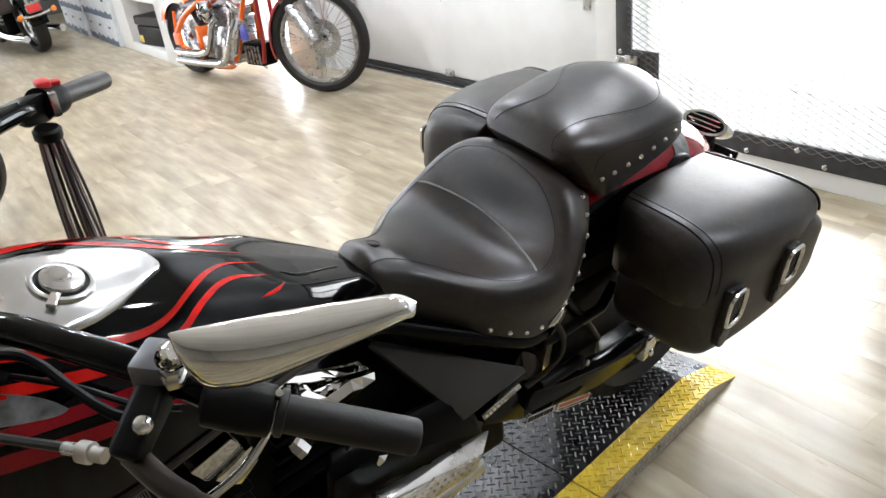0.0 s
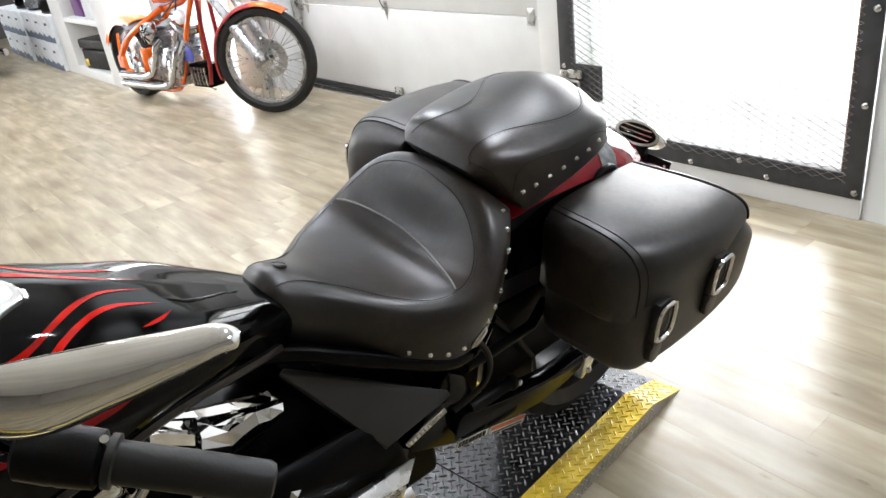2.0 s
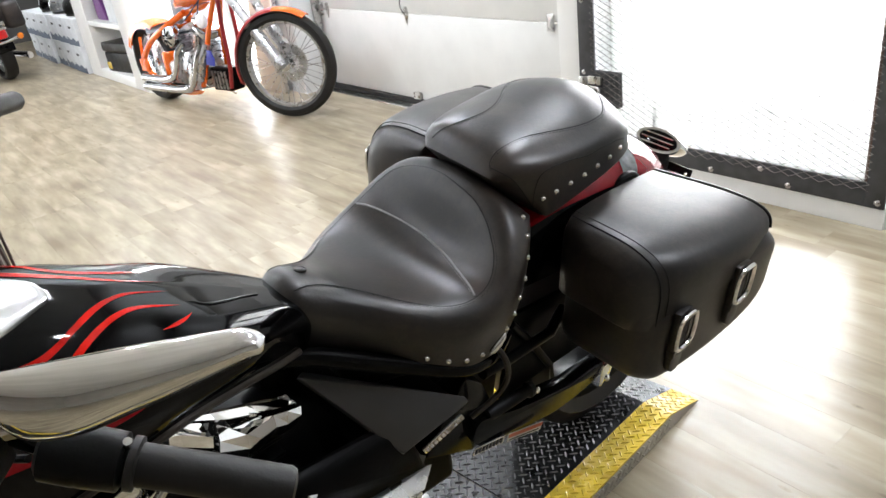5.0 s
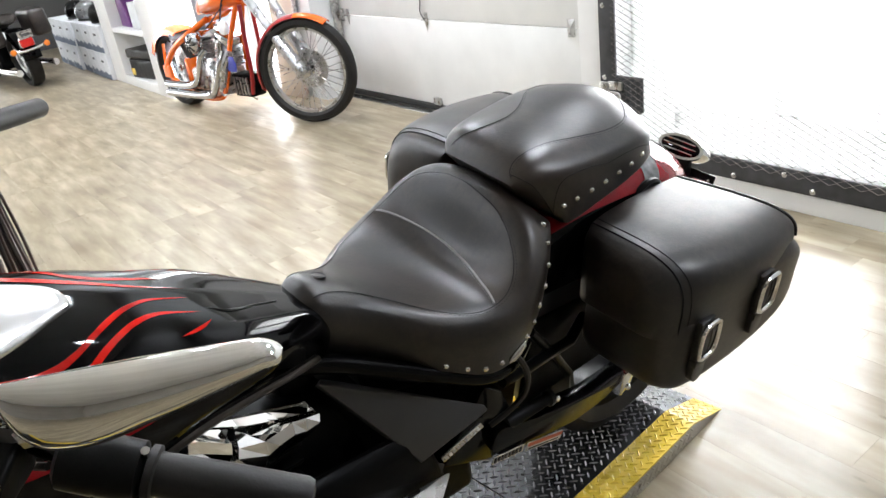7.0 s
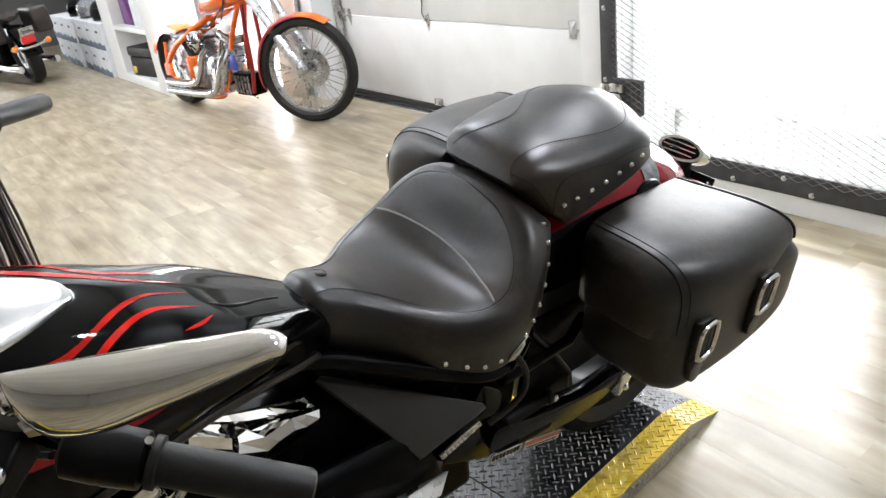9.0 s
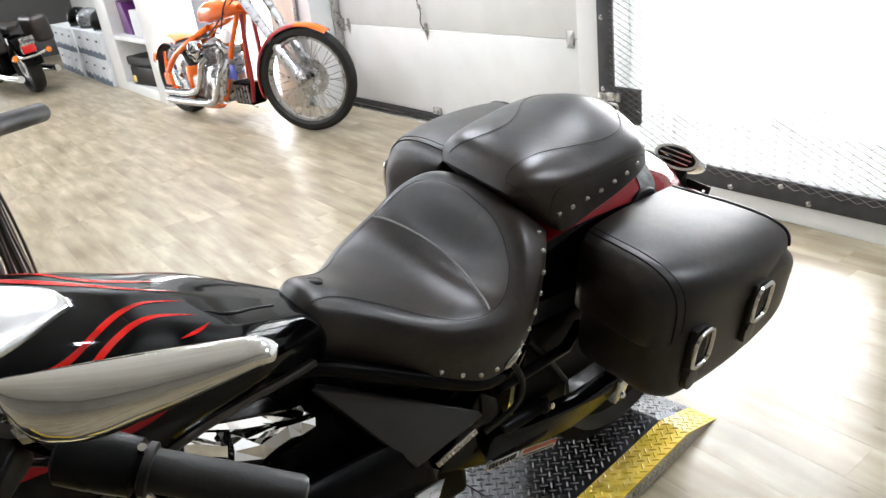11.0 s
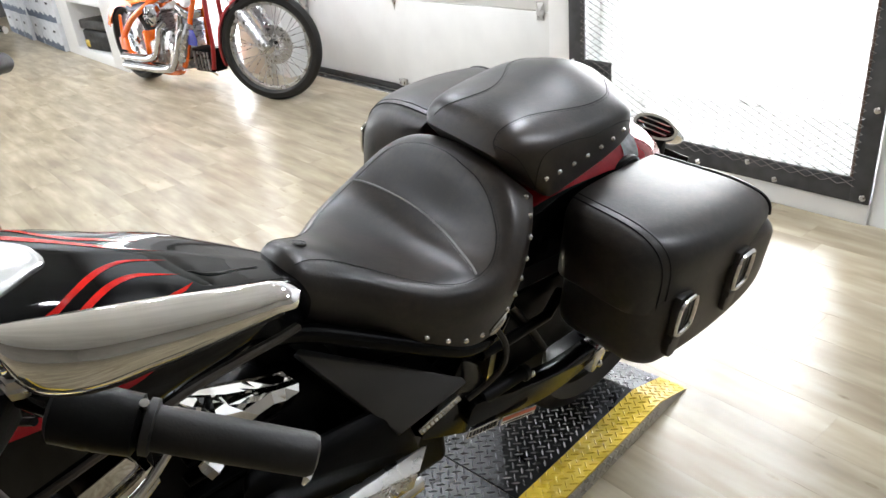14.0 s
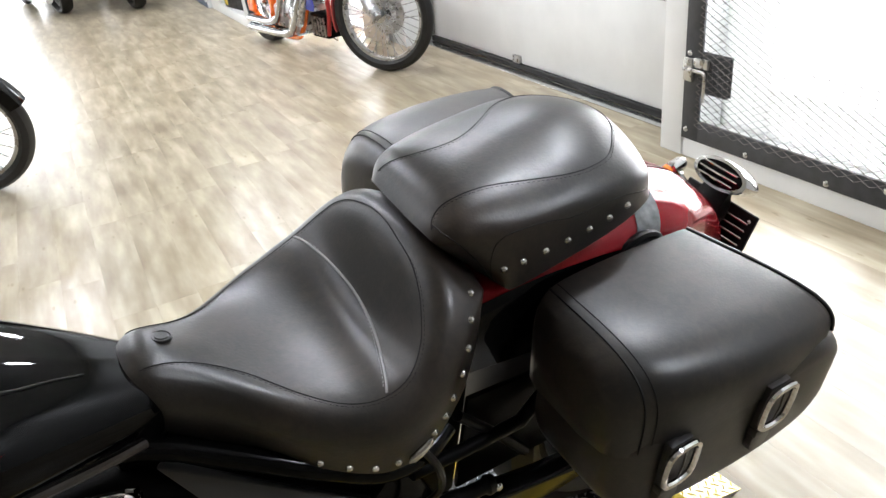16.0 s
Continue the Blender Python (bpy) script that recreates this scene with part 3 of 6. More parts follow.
# a small raised oval badge on the nose, and a long chrome badge on the skirt
p = seat_point(SEAT, -0.230, 0.08)
badge = spin([(0.0001, 0.0022), (0.6, 0.0022), (0.66, 0.0008), (0.8, 0.0008), (0.86, 0.002), (0.97, 0.0018), (1.0, -0.002)], 28, "z")
badge = ([Vector((v[0] * 0.0135, v[1] * 0.0165, v[2])) for v in badge[0]], badge[1])
ob = part("nose_badge", badge, LEATHER_SIDE, rider, "oval embossed badge")
ob.matrix_local = Matrix.Translation(p) @ pose(0, 0, 0, -12, 14, 0)
p = seat_point(SEAT, 0.032, -0.95)
q = seat_point(SEAT, 0.012, -0.95)
ob = part("skirt_badge", [rod(q + Vector((0.034, -0.004, 0.022)), q + Vector((-0.004, -0.004, -0.006)), [(0, 0.002), (0.15, 0.0065), (0.5, 0.008), (0.85, 0.0065), (1, 0.002)], 12)][0], CHROME, rider, "chrome maker's badge")

pill = part("pillion_seat", loft(SHELLS[id(PILLION)]), LEATHER, bike, "black leather passenger seat", True, 70)
pall = [(0.120, -0.36), (0.127, -0.30), (0.140, -0.27), (0.16, -0.27), (0.19, -0.28), (0.218, -0.30), (0.274, -0.36), (0.324, -0.41), (0.363, -0.42), (0.402, -0.39), (0.432, -0.29), (0.455, -0.18), (0.466, -0.06), (0.466, 0.10), (0.455, 0.24), (0.43, 0.36), (0.385, 0.40),
        (0.335, 0.33), (0.293, 0.23), (0.248, 0.155), (0.207, 0.145), (0.165, 0.20), (0.141, 0.28), (0.124, 0.36)]
part("edge_seam", seam(PILLION, pall), THREAD, pill, "dark stitched edge seam")
part("edge_stitching", stitches(PILLION, pall, -0.02), THREAD, pill)
pskirt = [(0.155, -0.96), (0.172, -0.85), (0.19, -0.74), (0.214, -0.69), (0.26, -0.70), (0.302, -0.75), (0.349, -0.74), (0.40, -0.76), (0.45, -0.84), (0.5, -0.9)]
part("skirt_seam", seam(PILLION, pskirt), THREAD, pill)
part("front_seam", seam(PILLION, [(0.1235, -0.33), (0.128, -0.5), (0.14, -0.75), (0.152, -0.98)]), THREAD, pill)
for k in range(7):
    x = 0.191 + 0.0360 * k
    want = 0.900 + 0.0063 * k
    stud(PILLION, x, min((i / 200 - 1 for i in range(100)), key=lambda q: abs(seat_point(PILLION, x, q).z - want)), pill)

# ---- fuel tank with its flames ----
TANK = [
    (-1.04, 1.024, 0.05, 0.95, 0.04, 0.89),
    (-1.00, 1.059, 0.10, 0.950, 0.08, 0.835),
    (-0.88, 1.094, 0.155, 0.948, 0.138, 0.805),
    (-0.74, 1.076, 0.176, 0.935, 0.160, 0.815),
    (-0.62, 1.036, 0.174, 0.914, 0.162, 0.842),
    (-0.52, 0.992, 0.160, 0.895, 0.148, 0.850),
    (-0.42, 0.942, 0.132, 0.866, 0.118, 0.828),
    (-0.33, 0.894, 0.094, 0.836, 0.082, 0.795),
    (-0.26, 0.854, 0.060, 0.808, 0.050, 0.772),
]
T0, T1 = -1.04, -0.26


def tank_ring(x):
    zc, w, zw, wl, zl = lerp_table(TANK, x)
    e = min(max((x + 0.50) / 0.08, 0.0), 1.0)      # squarer shoulders towards the seat
    r = smooth_line([(0, zc), (w * (0.55 + 0.13 * e), zc - (zc - zw) * (0.16 - 0.03 * e)), (w * (0.9 + 0.07 * e), zc - (zc - zw) * (0.6 - 0.08 * e)), (w, zw), (wl, zl)], 6)
    return [Vector((x, -q.x, q.y)) for q in r[::-1]][:-1] + [Vector((x, q.x, q.y)) for q in r]


def tank_point(x, s, lift=0.0):
    r = tank_ring(x)
    f = (s + 1) / 2 * (len(r) - 1)
    i = min(max(int(f), 0), len(r) - 2)
    p = r[i].lerp(r[i + 1], f - i)
    c = Vector((x, 0, lerp_table(TANK, x)[2] - 0.03))
    return p + (p - c).normalized() * lift


tank = part("fuel_tank", loft([tank_ring(T0 + (T1 - T0) * i / 70) for i in range(71)]), GLOSS, bike, "gloss black fuel tank with painted red flames", True, 60)

# thin black line stands in for the shadow under the panel's overhang
part("overhang_shade", tube(smooth_line([(-0.47, -0.040, 0.960), (-0.435, -0.047, 0.9455), (-0.418, -0.054, 0.9375), (-0.395, -0.050, 0.9258), (-0.361, -0.037, 0.9088), (-0.326, -0.026, 0.8905)], 6), [0.0008] * 6 + [0.0016] * 8 + [0.0022] * 4 + [0.0018] * 5 + [0.0012] * 8, 8), SATIN, tank, "dark line standing in for the shadow under the panel's overhang")


def flame(rows, mat_=None):
    """A painted tongue on the tank: rows of (x, s, half width in s)."""
    line = smooth_line([(x, s, w) for x, s, w in rows], 10)
    verts, faces = [], []
    for i, q in enumerate(line):
        for side in (-1, -0.4, 0.4, 1):
            verts.append(tank_point(min(max(q.x, T0), T1), q.y + side * max(q.z, 0.0004), 0.0007))
        if i:
            a, b = (i - 1) * 4, i * 4
            faces += [(a + k, a + k + 1, b + k + 1, b + k) for k in range(3)]
    return part("flame", (verts, faces), mat_ or FLAME, tank, "red painted flame")



# each tongue: (place along, place across, half width across)
FLAMES_NEAR = [
    [(-0.452, -0.070, 0.0000), (-0.503, -0.085, 0.0067), (-0.534, -0.120, 0.0100), (-0.562, -0.170, 0.0122), (-0.59, -0.230, 0.0122), (-0.614, -0.285, 0.0122), (-0.639, -0.325, 0.0133), (-0.667, -0.345, 0.0144), (-0.70, -0.345, 0.0166), (-0.76, -0.330, 0.0194), (-0.84, -0.290, 0.0166)],
    [(-0.452, -0.155, 0.0000), (-0.506, -0.165, 0.0085), (-0.537, -0.195, 0.0117), (-0.564, -0.245, 0.0139), (-0.588, -0.300, 0.0149), (-0.611, -0.355, 0.0149), (-0.635, -0.395, 0.0160), (-0.67, -0.420, 0.0181), (-0.73, -0.430, 0.0202), (-0.82, -0.410, 0.0213)],
    [(-0.445, -0.20, 0.0), (-0.462, -0.24, 0.009), (-0.478, -0.268, 0.009), (-0.495, -0.292, 0.0)],
    [(-0.415, -0.43, 0), (-0.443, -0.475, 0.008), (-0.469, -0.47, 0.0128), (-0.496, -0.445, 0.0144), (-0.52, -0.45, 0.016), (-0.56, -0.49, 0.0192), (-0.62, -0.53, 0.024), (-0.72, -0.56, 0.036), (-0.84, -0.57, 0.04)],
    [(-0.505, -0.48, 0), (-0.527, -0.56, 0.0144), (-0.547, -0.62, 0.0208), (-0.585, -0.67, 0.0256), (-0.66, -0.70, 0.032), (-0.78, -0.71, 0.04), (-0.88, -0.70, 0.04)],
]
FLAMES_FAR = [
    [(-0.46, 0.125, 0.0), (-0.50, 0.13, 0.010), (-0.543, 0.13, 0.014), (-0.574, 0.16, 0.016), (-0.60, 0.22, 0.020), (-0.64, 0.26, 0.024), (-0.68, 0.24, 0.028), (-0.72, 0.20, 0.030), (-0.78, 0.17, 0.030)],
    [(-0.445, 0.02, 0.0), (-0.504, 0.045, 0.010), (-0.548, 0.08, 0.014), (-0.591, 0.11, 0.018), (-0.632, 0.145, 0.020), (-0.66, 0.165, 0.016), (-0.70, 0.185, 0.0)],
    [(-0.47, 0.22, 0.0), (-0.52, 0.27, 0.014), (-0.58, 0.32, 0.020), (-0.66, 0.36, 0.03), (-0.78, 0.38, 0.04)],
]
# the two lowest near tongues take the deeper red to stand in for shade
for sgn in (-1, 1):
    for k, rows in enumerate(FLAMES_NEAR if sgn < 0 else FLAMES_FAR):
        flame(rows, RED if sgn < 0 and k > 2 else FLAME)

flame([(-0.765, -0.53, 0.0), (-0.775, -0.515, 0.03), (-0.795, -0.49, 0.05), (-0.83, -0.46, 0.06), (-0.87, -0.44, 0.05)], CHARCOAL)["label"] = "charcoal painted flash"
# chrome console with the filler cap, a little to the near side of the ridge
def skin(x, y, lift):
    r = tank_ring(x)
    for p, q in zip(r, r[1:]):
        if p.y <= y <= q.y:
            return Vector((x, y, p.z + (q.z - p.z) * (y - p.y) / max(q.y - p.y, 1e-6) + lift))
    return r[0].copy()


con = [(-0.592, -0.018), (-0.600, 0.004), (-0.622, 0.021), (-0.66, 0.029), (-0.72, 0.029), (-0.78, 0.022), (-0.84, 0.006), (-0.875, -0.025), (-0.87, -0.065), (-0.83, -0.10), (-0.77, -0.114), (-0.715, -0.108), (-0.68, -0.097), (-0.645, -0.075), (-0.612, -0.048), (-0.596, -0.034)]
outline = smooth_line([(x, y, 0) for x, y in con], 4, True)
verts, faces = [], []
n = len(outline)
cx = Vector((-0.72, -0.043, 0))
for k, (share, lift) in enumerate(((1.0, -0.002), (1.0, 0.004), (0.97, 0.0068), (0.9, 0.008), (0.45, 0.009), (0.1, 0.009))):
    verts += [skin((cx + (q - cx) * share).x, (cx + (q - cx) * share).y, lift) for q in outline]
    if k:
        faces += [((k - 1) * n + j, (k - 1) * n + (j + 1) % n, k * n + (j + 1) % n, k * n + j) for j in range(n)]
faces.append(tuple(5 * n + j for j in range(n)))
console = part("tank_console", (verts, faces), ALU, tank, "bright chrome teardrop tank console")
cz = skin(-0.711, -0.047, 0.0085)
up = (skin(-0.70, -0.047, 0) - skin(-0.72, -0.047, 0)).cross(skin(-0.711, -0.03, 0) - skin(-0.711, -0.06, 0)).normalized()
capm = Matrix.Translation(cz) @ up.to_track_quat("Z", "Y").to_matrix().to_4x4()
for nm, prof, mt in (("filler_cap", [(0.0001, 0.009), (0.020, 0.009), (0.024, 0.0075), (0.0255, 0.004), (0.0255, -0.002)], ALU),
                     ("cap_groove", [(0.0255, -0.002), (0.0255, 0.0012), (0.0295, 0.0012), (0.0295, -0.002)], SATIN),
                     ("cap_ring", [(0.0295, -0.002), (0.030, 0.003), (0.033, 0.004), (0.036, 0.003), (0.037, -0.002)], ALU)):
    ob = part(nm, spin(prof, 36, "z"), mt, console)
    ob.matrix_local = capm
ob = part("cap_hinge", box(-0.012, 0.012, -0.006, 0.006, -0.001, 0.006, 0.002), CHROME, console)
ob.matrix_local = capm @ Matrix.Translation((-0.037, 0.0, 0.0))
ob = part("cap_slot", spin([(0.0001, 0.0105), (0.011, 0.0105), (0.012, 0.0095), (0.014, 0.0095), (0.0145, 0.0088)], 24, "z"), CHROME, console)
ob.matrix_local = capm @ Matrix.Translation((0.002, 0.004, 0.0))
part("tank_trim", tube(smooth_line([tank_ring(x)[0] + Vector((0, -0.002, 0.0)) for x in (-0.98, -0.88, -0.76, -0.64, -0.52, -0.42, -0.34, -0.29)], 8), 0.006, 8), DARKMETAL, bike, "dark metal trim under the tank")
part("tank_strap", hull([(-0.30, -0.05, 0.83), (-0.30, 0.05, 0.83), (-0.25, 0.04, 0.80), (-0.25, -0.04, 0.80), (-0.30, 0.06, 0.77), (-0.3, -0.06, 0.77), (-0.24, -0.05, 0.75), (-0.24, 0.05, 0.75)], 0.006), GLOSS, bike)


# ---- saddlebags ----
def saddlebag(m, fall=0.0):
    """A slanted leather saddlebag; built for the near side, outwards is -y."""
    base = new("saddlebag")
    base.parent = bike
    base.matrix_local = m
    base["label"] = "black leather saddlebag with two chrome buckles"
    rows = [(0.246, 0.180, 0.325, 0.600, 0.715), (0.254, 0.172, 0.342, 0.574, 0.72), (0.27, 0.166, 0.360, 0.558, 0.725), (0.30, 0.162, 0.380, 0.550, 0.735), (0.45, 0.162, 0.398, 0.557, 0.765),
            (0.58, 0.165, 0.406, 0.586, 0.785), (0.640, 0.170, 0.400, 0.614, 0.762), (0.662, 0.180, 0.383, 0.635, 0.742)]
    out = []
    for i in range(41):
        x = 0.248 + 0.414 * i / 40
        yi, yo, z0, z1 = lerp_table(rows, x)
        out.append([Vector((x, -a, b)) for a, b in rounded((yi + yo) / 2, (z0 + z1) / 2, yo - yi, z1 - z0, 0.034, 6)])
    part("bag_body", loft(out), BAG, base, "", True, 50)
    lid = [(0.232, 0.185, 0.300, 0.694, 0.755), (0.236, 0.172, 0.320, 0.690, 0.785), (0.246, 0.160, 0.338, 0.688, 0.812), (0.260, 0.152, 0.352, 0.688, 0.830), (0.280, 0.148, 0.364, 0.692, 0.840),
           (0.32, 0.146, 0.384, 0.708, 0.845), (0.40, 0.145, 0.400, 0.730, 0.846), (0.48, 0.145, 0.402, 0.742, 0.843), (0.552, 0.145, 0.390, 0.752, 0.838), (0.560, 0.147, 0.386, 0.754, 0.834)]

    def lid_ring(x, grow=0.0):
        """A section that runs in one soft curve from the inner top edge down to the outer lower edge."""
        yi, yo, z0, z1 = lerp_table(lid, x)
        yi, yo, z1 = yi - grow, yo + grow, z1 + grow
        n = 2 / 4.4
        pts = []
        for k in range(19):
            a = radians(90 - 90 * k / 18)
            u = math.sin(a) ** n if a > 0 else 0.0
            w = math.cos(a) ** n if k else 0.0
            pts.append((yi + (yo - yi) * u, z0 + (z1 - z0) * w - fall * 0.12 * u * u))
        pts += [(yi - 0.004, z1 - 0.012), (yi, z0 + 0.004), (yi + 0.006, z0), (yo - 0.010, z0 - 0.002)]
        t = max(x - 0.30, 0) / 0.26
        return [Vector((x + t * 0.24 * (a - 0.145), -a, b)) for a, b in pts]

    part("bag_lid", loft([lid_ring(0.232 + 0.328 * i / 44) for i in range(45)]), BAG, base, "", True, 45)
    # piped rear lip and the stitched front edge
    part("lid_lip", tube([lid_ring(0.559, 0.002)[k] for k in range(1, 19)], 0.0034, 8), LEATHER_SIDE, base)
    for x, r in ((0.276, 0.0018), (0.290, 0.0009)):
        part("lid_seam", tube([lid_ring(x, 0.0006)[k] for k in range(0, 19)], r, 6), THREAD, base)
    # straps with buckles
    for x, zt, tilt in ((0.322, 0.700, 0), (0.487, 0.735, 0)):
        yo = lerp_table(rows, x)[1]
        yl = lerp_table(lid, x)[1]
        y = -max(yo, yl)
        strap = part("strap", prism([(x - 0.021, zt + 0.028), (x + 0.021, zt + 0.028), (x + 0.021, zt - 0.096), (x + 0.017, zt - 0.110), (x + 0.007, zt - 0.119), (x - 0.007, zt - 0.119), (x - 0.017, zt - 0.110), (x - 0.021, zt - 0.096)], y - 0.010, y + 0.004, 0.0025, 2, pose(0, 0, 0) @ Matrix.Shear("XY", 4, (0.0, 0.0))), BAG, base, "leather strap")
        ring = smooth_line([(x + a, y - 0.016, zt - 0.012 + b) for a, b in ((-0.024, 0.030), (0, 0.036), (0.024, 0.030), (0.029, 0), (0.024, -0.034), (0, -0.042), (-0.024, -0.034), (-0.029, 0))], 4, True)
        ob = part("buckle", tube(ring, 0.0052, 8, False, True), CHROME, strap, "chrome buckle")
        part("prong", tube([(x, y - 0.017, zt + 0.02), (x, y - 0.019, zt - 0.01), (x + 0.001, y - 0.016, zt - 0.046)], 0.0013, 6), DARKMETAL, strap)
        part("keeper", box(x - 0.024, x + 0.024, y - 0.014, y + 0.002, zt - 0.075, zt - 0.060, 0.002), BAG, strap)
    return base


def rounded(cx, cy, w, h, r, n=5):
    out = []
    for sx, sy, a0 in ((1, 1, 0), (-1, 1, 90), (-1, -1, 180), (1, -1, 270)):
        for k in range(n + 1):
            a = radians(a0 + 90 * k / n)
            out.append((cx + sx * (w / 2 - r) + r * math.cos(a), cy + sy * (h / 2 - r) + r * math.sin(a)))
    return out


saddlebag(Matrix())
saddlebag(Matrix.Translation((-0.055, 0.035, 0.058)) @ Matrix.Diagonal((1, -1, 1, 1)), 0.2)

# ---- rear fender and tail ----
FENDER = [(0.16, 0.845, 0.118, 0.70), (0.28, 0.880, 0.132, 0.70), (0.40, 0.898, 0.140, 0.71), (0.50, 0.893, 0.140, 0.72), (0.58, 0.872, 0.132, 0.71), (0.66, 0.838, 0.104, 0.68), (0.72, 0.795, 0.082, 0.65), (0.78, 0.735, 0.064, 0.61), (0.815, 0.665, 0.052, 0.58), (0.825, 0.60, 0.045, 0.56)]


def fender_ring(x, grow=0.0):
    z, w, zl = lerp_table(FENDER, x)
    z, w = z + grow, w + grow
    r = smooth_line([(0, z), (w * 0.6, z - 0.012), (w * 0.92, z - 0.04), (w, z - 0.085), (w * 0.99, min(zl, z - 0.09))], 5)
    return [Vector((x, -q.x, q.y)) for q in r[::-1]][:-1] + [Vector((x, q.x, q.y)) for q in r]


def fender_patch(x0, x1, k0, k1, grow=0.0008, n=10, lean=0.0):
    rings = []
    for i in range(n + 1):
        r = fender_ring(x0 + (x1 - x0) * i / n, grow)
        rings.append([r[k] + Vector((lean * (k - k0) / (k1 - k0), 0, 0)) for k in range(k0, k1 + 1)])
    return loft(rings, False, False)


fender = part("rear_fender", loft([fender_ring(0.16 + 0.665 * i / 60) for i in range(61)]), RED, bike, "candy red rear fender with charcoal panels", True, 60)
part("charcoal_panel", fender_patch(0.435, 0.485, 2, 16, 0.0008, 10, 0.045), CHARCOAL, fender, "charcoal painted panel")


def lower_panel(x0, x1, tops, n=28, m=14):
    """The lower side of the fender up to an edge that falls away towards the tail."""
    rings = []
    for i in range(n + 1):
        x = x0 + (x1 - x0) * i / n
        r, top, row = fender_ring(x, 0.0012), lerp_table(tops, x)[0], []
        for j in range(m + 1):
            k = min(top * j / m, len(r) - 1.001)
            row.append(r[int(k)].lerp(r[int(k) + 1], k - int(k)))
        rings.append(row)
    return loft(rings, False, False)


# black below; its upper part stands in for shade on the red
part("black_panel", lower_panel(0.16, 0.62, [(0.16, 11.2), (0.28, 10.0), (0.36, 8.8), (0.46, 7.2), (0.56, 5.0), (0.62, 3.0)]), GLOSS, fender, "gloss black lower side, carried up over the red as its shade")
part("charcoal_panel", fender_patch(0.60, 0.70, 20, 38, 0.0008, 10, -0.03), CHARCOAL, fender, "charcoal painted panel")
part("fender_strut", tube(smooth_line([(0.40, -0.132, 0.79), (0.43, -0.136, 0.840), (0.47, -0.136, 0.852), (0.505, -0.134, 0.835), (0.52, -0.130, 0.80)], 6), 0.008, 8), SATIN, bike, "black bag bracket")
# tail lamp on its bracket
tail = new("tail_lamp")
tail.parent = bike
tail["label"] = "chrome oval tail lamp with a plate holder"
TM = Matrix.Translation((0.852, 0.024, 0.752)) @ pose(0, 0, 0, 0, 30, 0)
face = spin([(0.0001, 0.004), (0.55, 0.0035), (0.9, 0.001), (1.0, -0.006)], 32, "x")
# black paint stands in for the dark bike mirrored in the chrome face
ob = part("lamp_face", ([TM @ Vector((-v[0], v[1] * 0.060, v[2] * 0.026)) for v in face[0]], face[1]), GLOSS, tail, "oval lamp face, black for the dark bike its chrome mirrors")
for z in (-0.012, 0.0, 0.012):
    w = 0.046 * math.sqrt(1 - (z / 0.026) ** 2)
    part("chrome_rib", ([TM @ Vector(v) for v in tube([(-0.005, -w, z), (-0.0075, 0, z), (-0.005, w, z)], 0.0026, 8)[0]], tube([(0, -w, z), (0, 0, z), (0, w, z)], 0.0026, 8)[1]), CHROME, tail)
shell = spin([(1.0, 0.0), (1.04, 0.012), (1.02, 0.035), (0.92, 0.06), (0.7, 0.08), (0.35, 0.09), (0.0001, 0.092)], 32, "x")
part("lamp_shell", ([TM @ Vector((v[0], v[1] * 0.064, v[2] * 0.030)) for v in shell[0]], shell[1]), CHROME, tail, "chrome lamp shell")
part("lamp_bracket", hull([(0.815, -0.015, 0.69), (0.815, 0.05, 0.69), (0.852, -0.015, 0.738), (0.852, 0.05, 0.738), (0.868, -0.015, 0.66), (0.868, 0.05, 0.66), (0.835, 0.0, 0.63)], 0.004), SATIN, tail)
PM = Matrix.Translation((0.846, 0.012, 0.645)) @ pose(0, 0, 0, 0, 18, 0)
part("plate_holder", box(-0.004, 0.004, -0.092, 0.088, -0.066, 0.060, 0.003, 2, PM), SATIN, tail, "black slotted plate holder")
for k in range(6):
    part("holder_rib", box(-0.009, -0.0045, -0.08, 0.03, -0.044 + k * 0.016, -0.039 + k * 0.016, 0.0015, 1, PM), CHROME, tail)
for y in (-0.078, 0.078):
    ob = part("bolt", dome(0.005, 0.004), CHROME, tail)
    ob.matrix_local = PM @ Matrix.Translation((-0.005, y, 0.044)) @ pose(0, 0, 0, 0, -90, 0)
for y in (0.100,):
    sig = part("turn_signal", rod((0.79, y, 0.742), (0.83, y, 0.748), [(0, 0.006), (0.2, 0.014), (0.8, 0.015), (1, 0.012)], 14), CHROME, tail, "small chrome turn signal")
    part("amber_lens", rod((0.789, y, 0.742), (0.776, y, 0.74), [(0, 0.0135), (0.6, 0.012), (1, 0.004)], 14), AMBER, sig, "amber lens")
    part("stalk", tube([(0.81, y, 0.742), (0.80, y * 0.6, 0.73)], 0.006, 8), CHROME, sig)
part("red_reflector", box(0.80, 0.806, -0.03, 0.05, 0.64, 0.67, 0.002, 2), REDLENS, tail, "red reflector strip")

# ---- frame, engine and covers below the seat ----
part("seat_rail", tube(smooth_line([(-0.43, -0.050, 0.790), (-0.34, -0.052, 0.778), (-0.27, -0.066, 0.758), (-0.19, -0.102, 0.724), (-0.10, -0.145, 0.686), (-0.02, -0.172, 0.652), (0.05, -0.168, 0.640), (0.10, -0.15, 0.65)], 6), 0.017, 12), FRAMEBLK, bike, "gloss black frame rail")
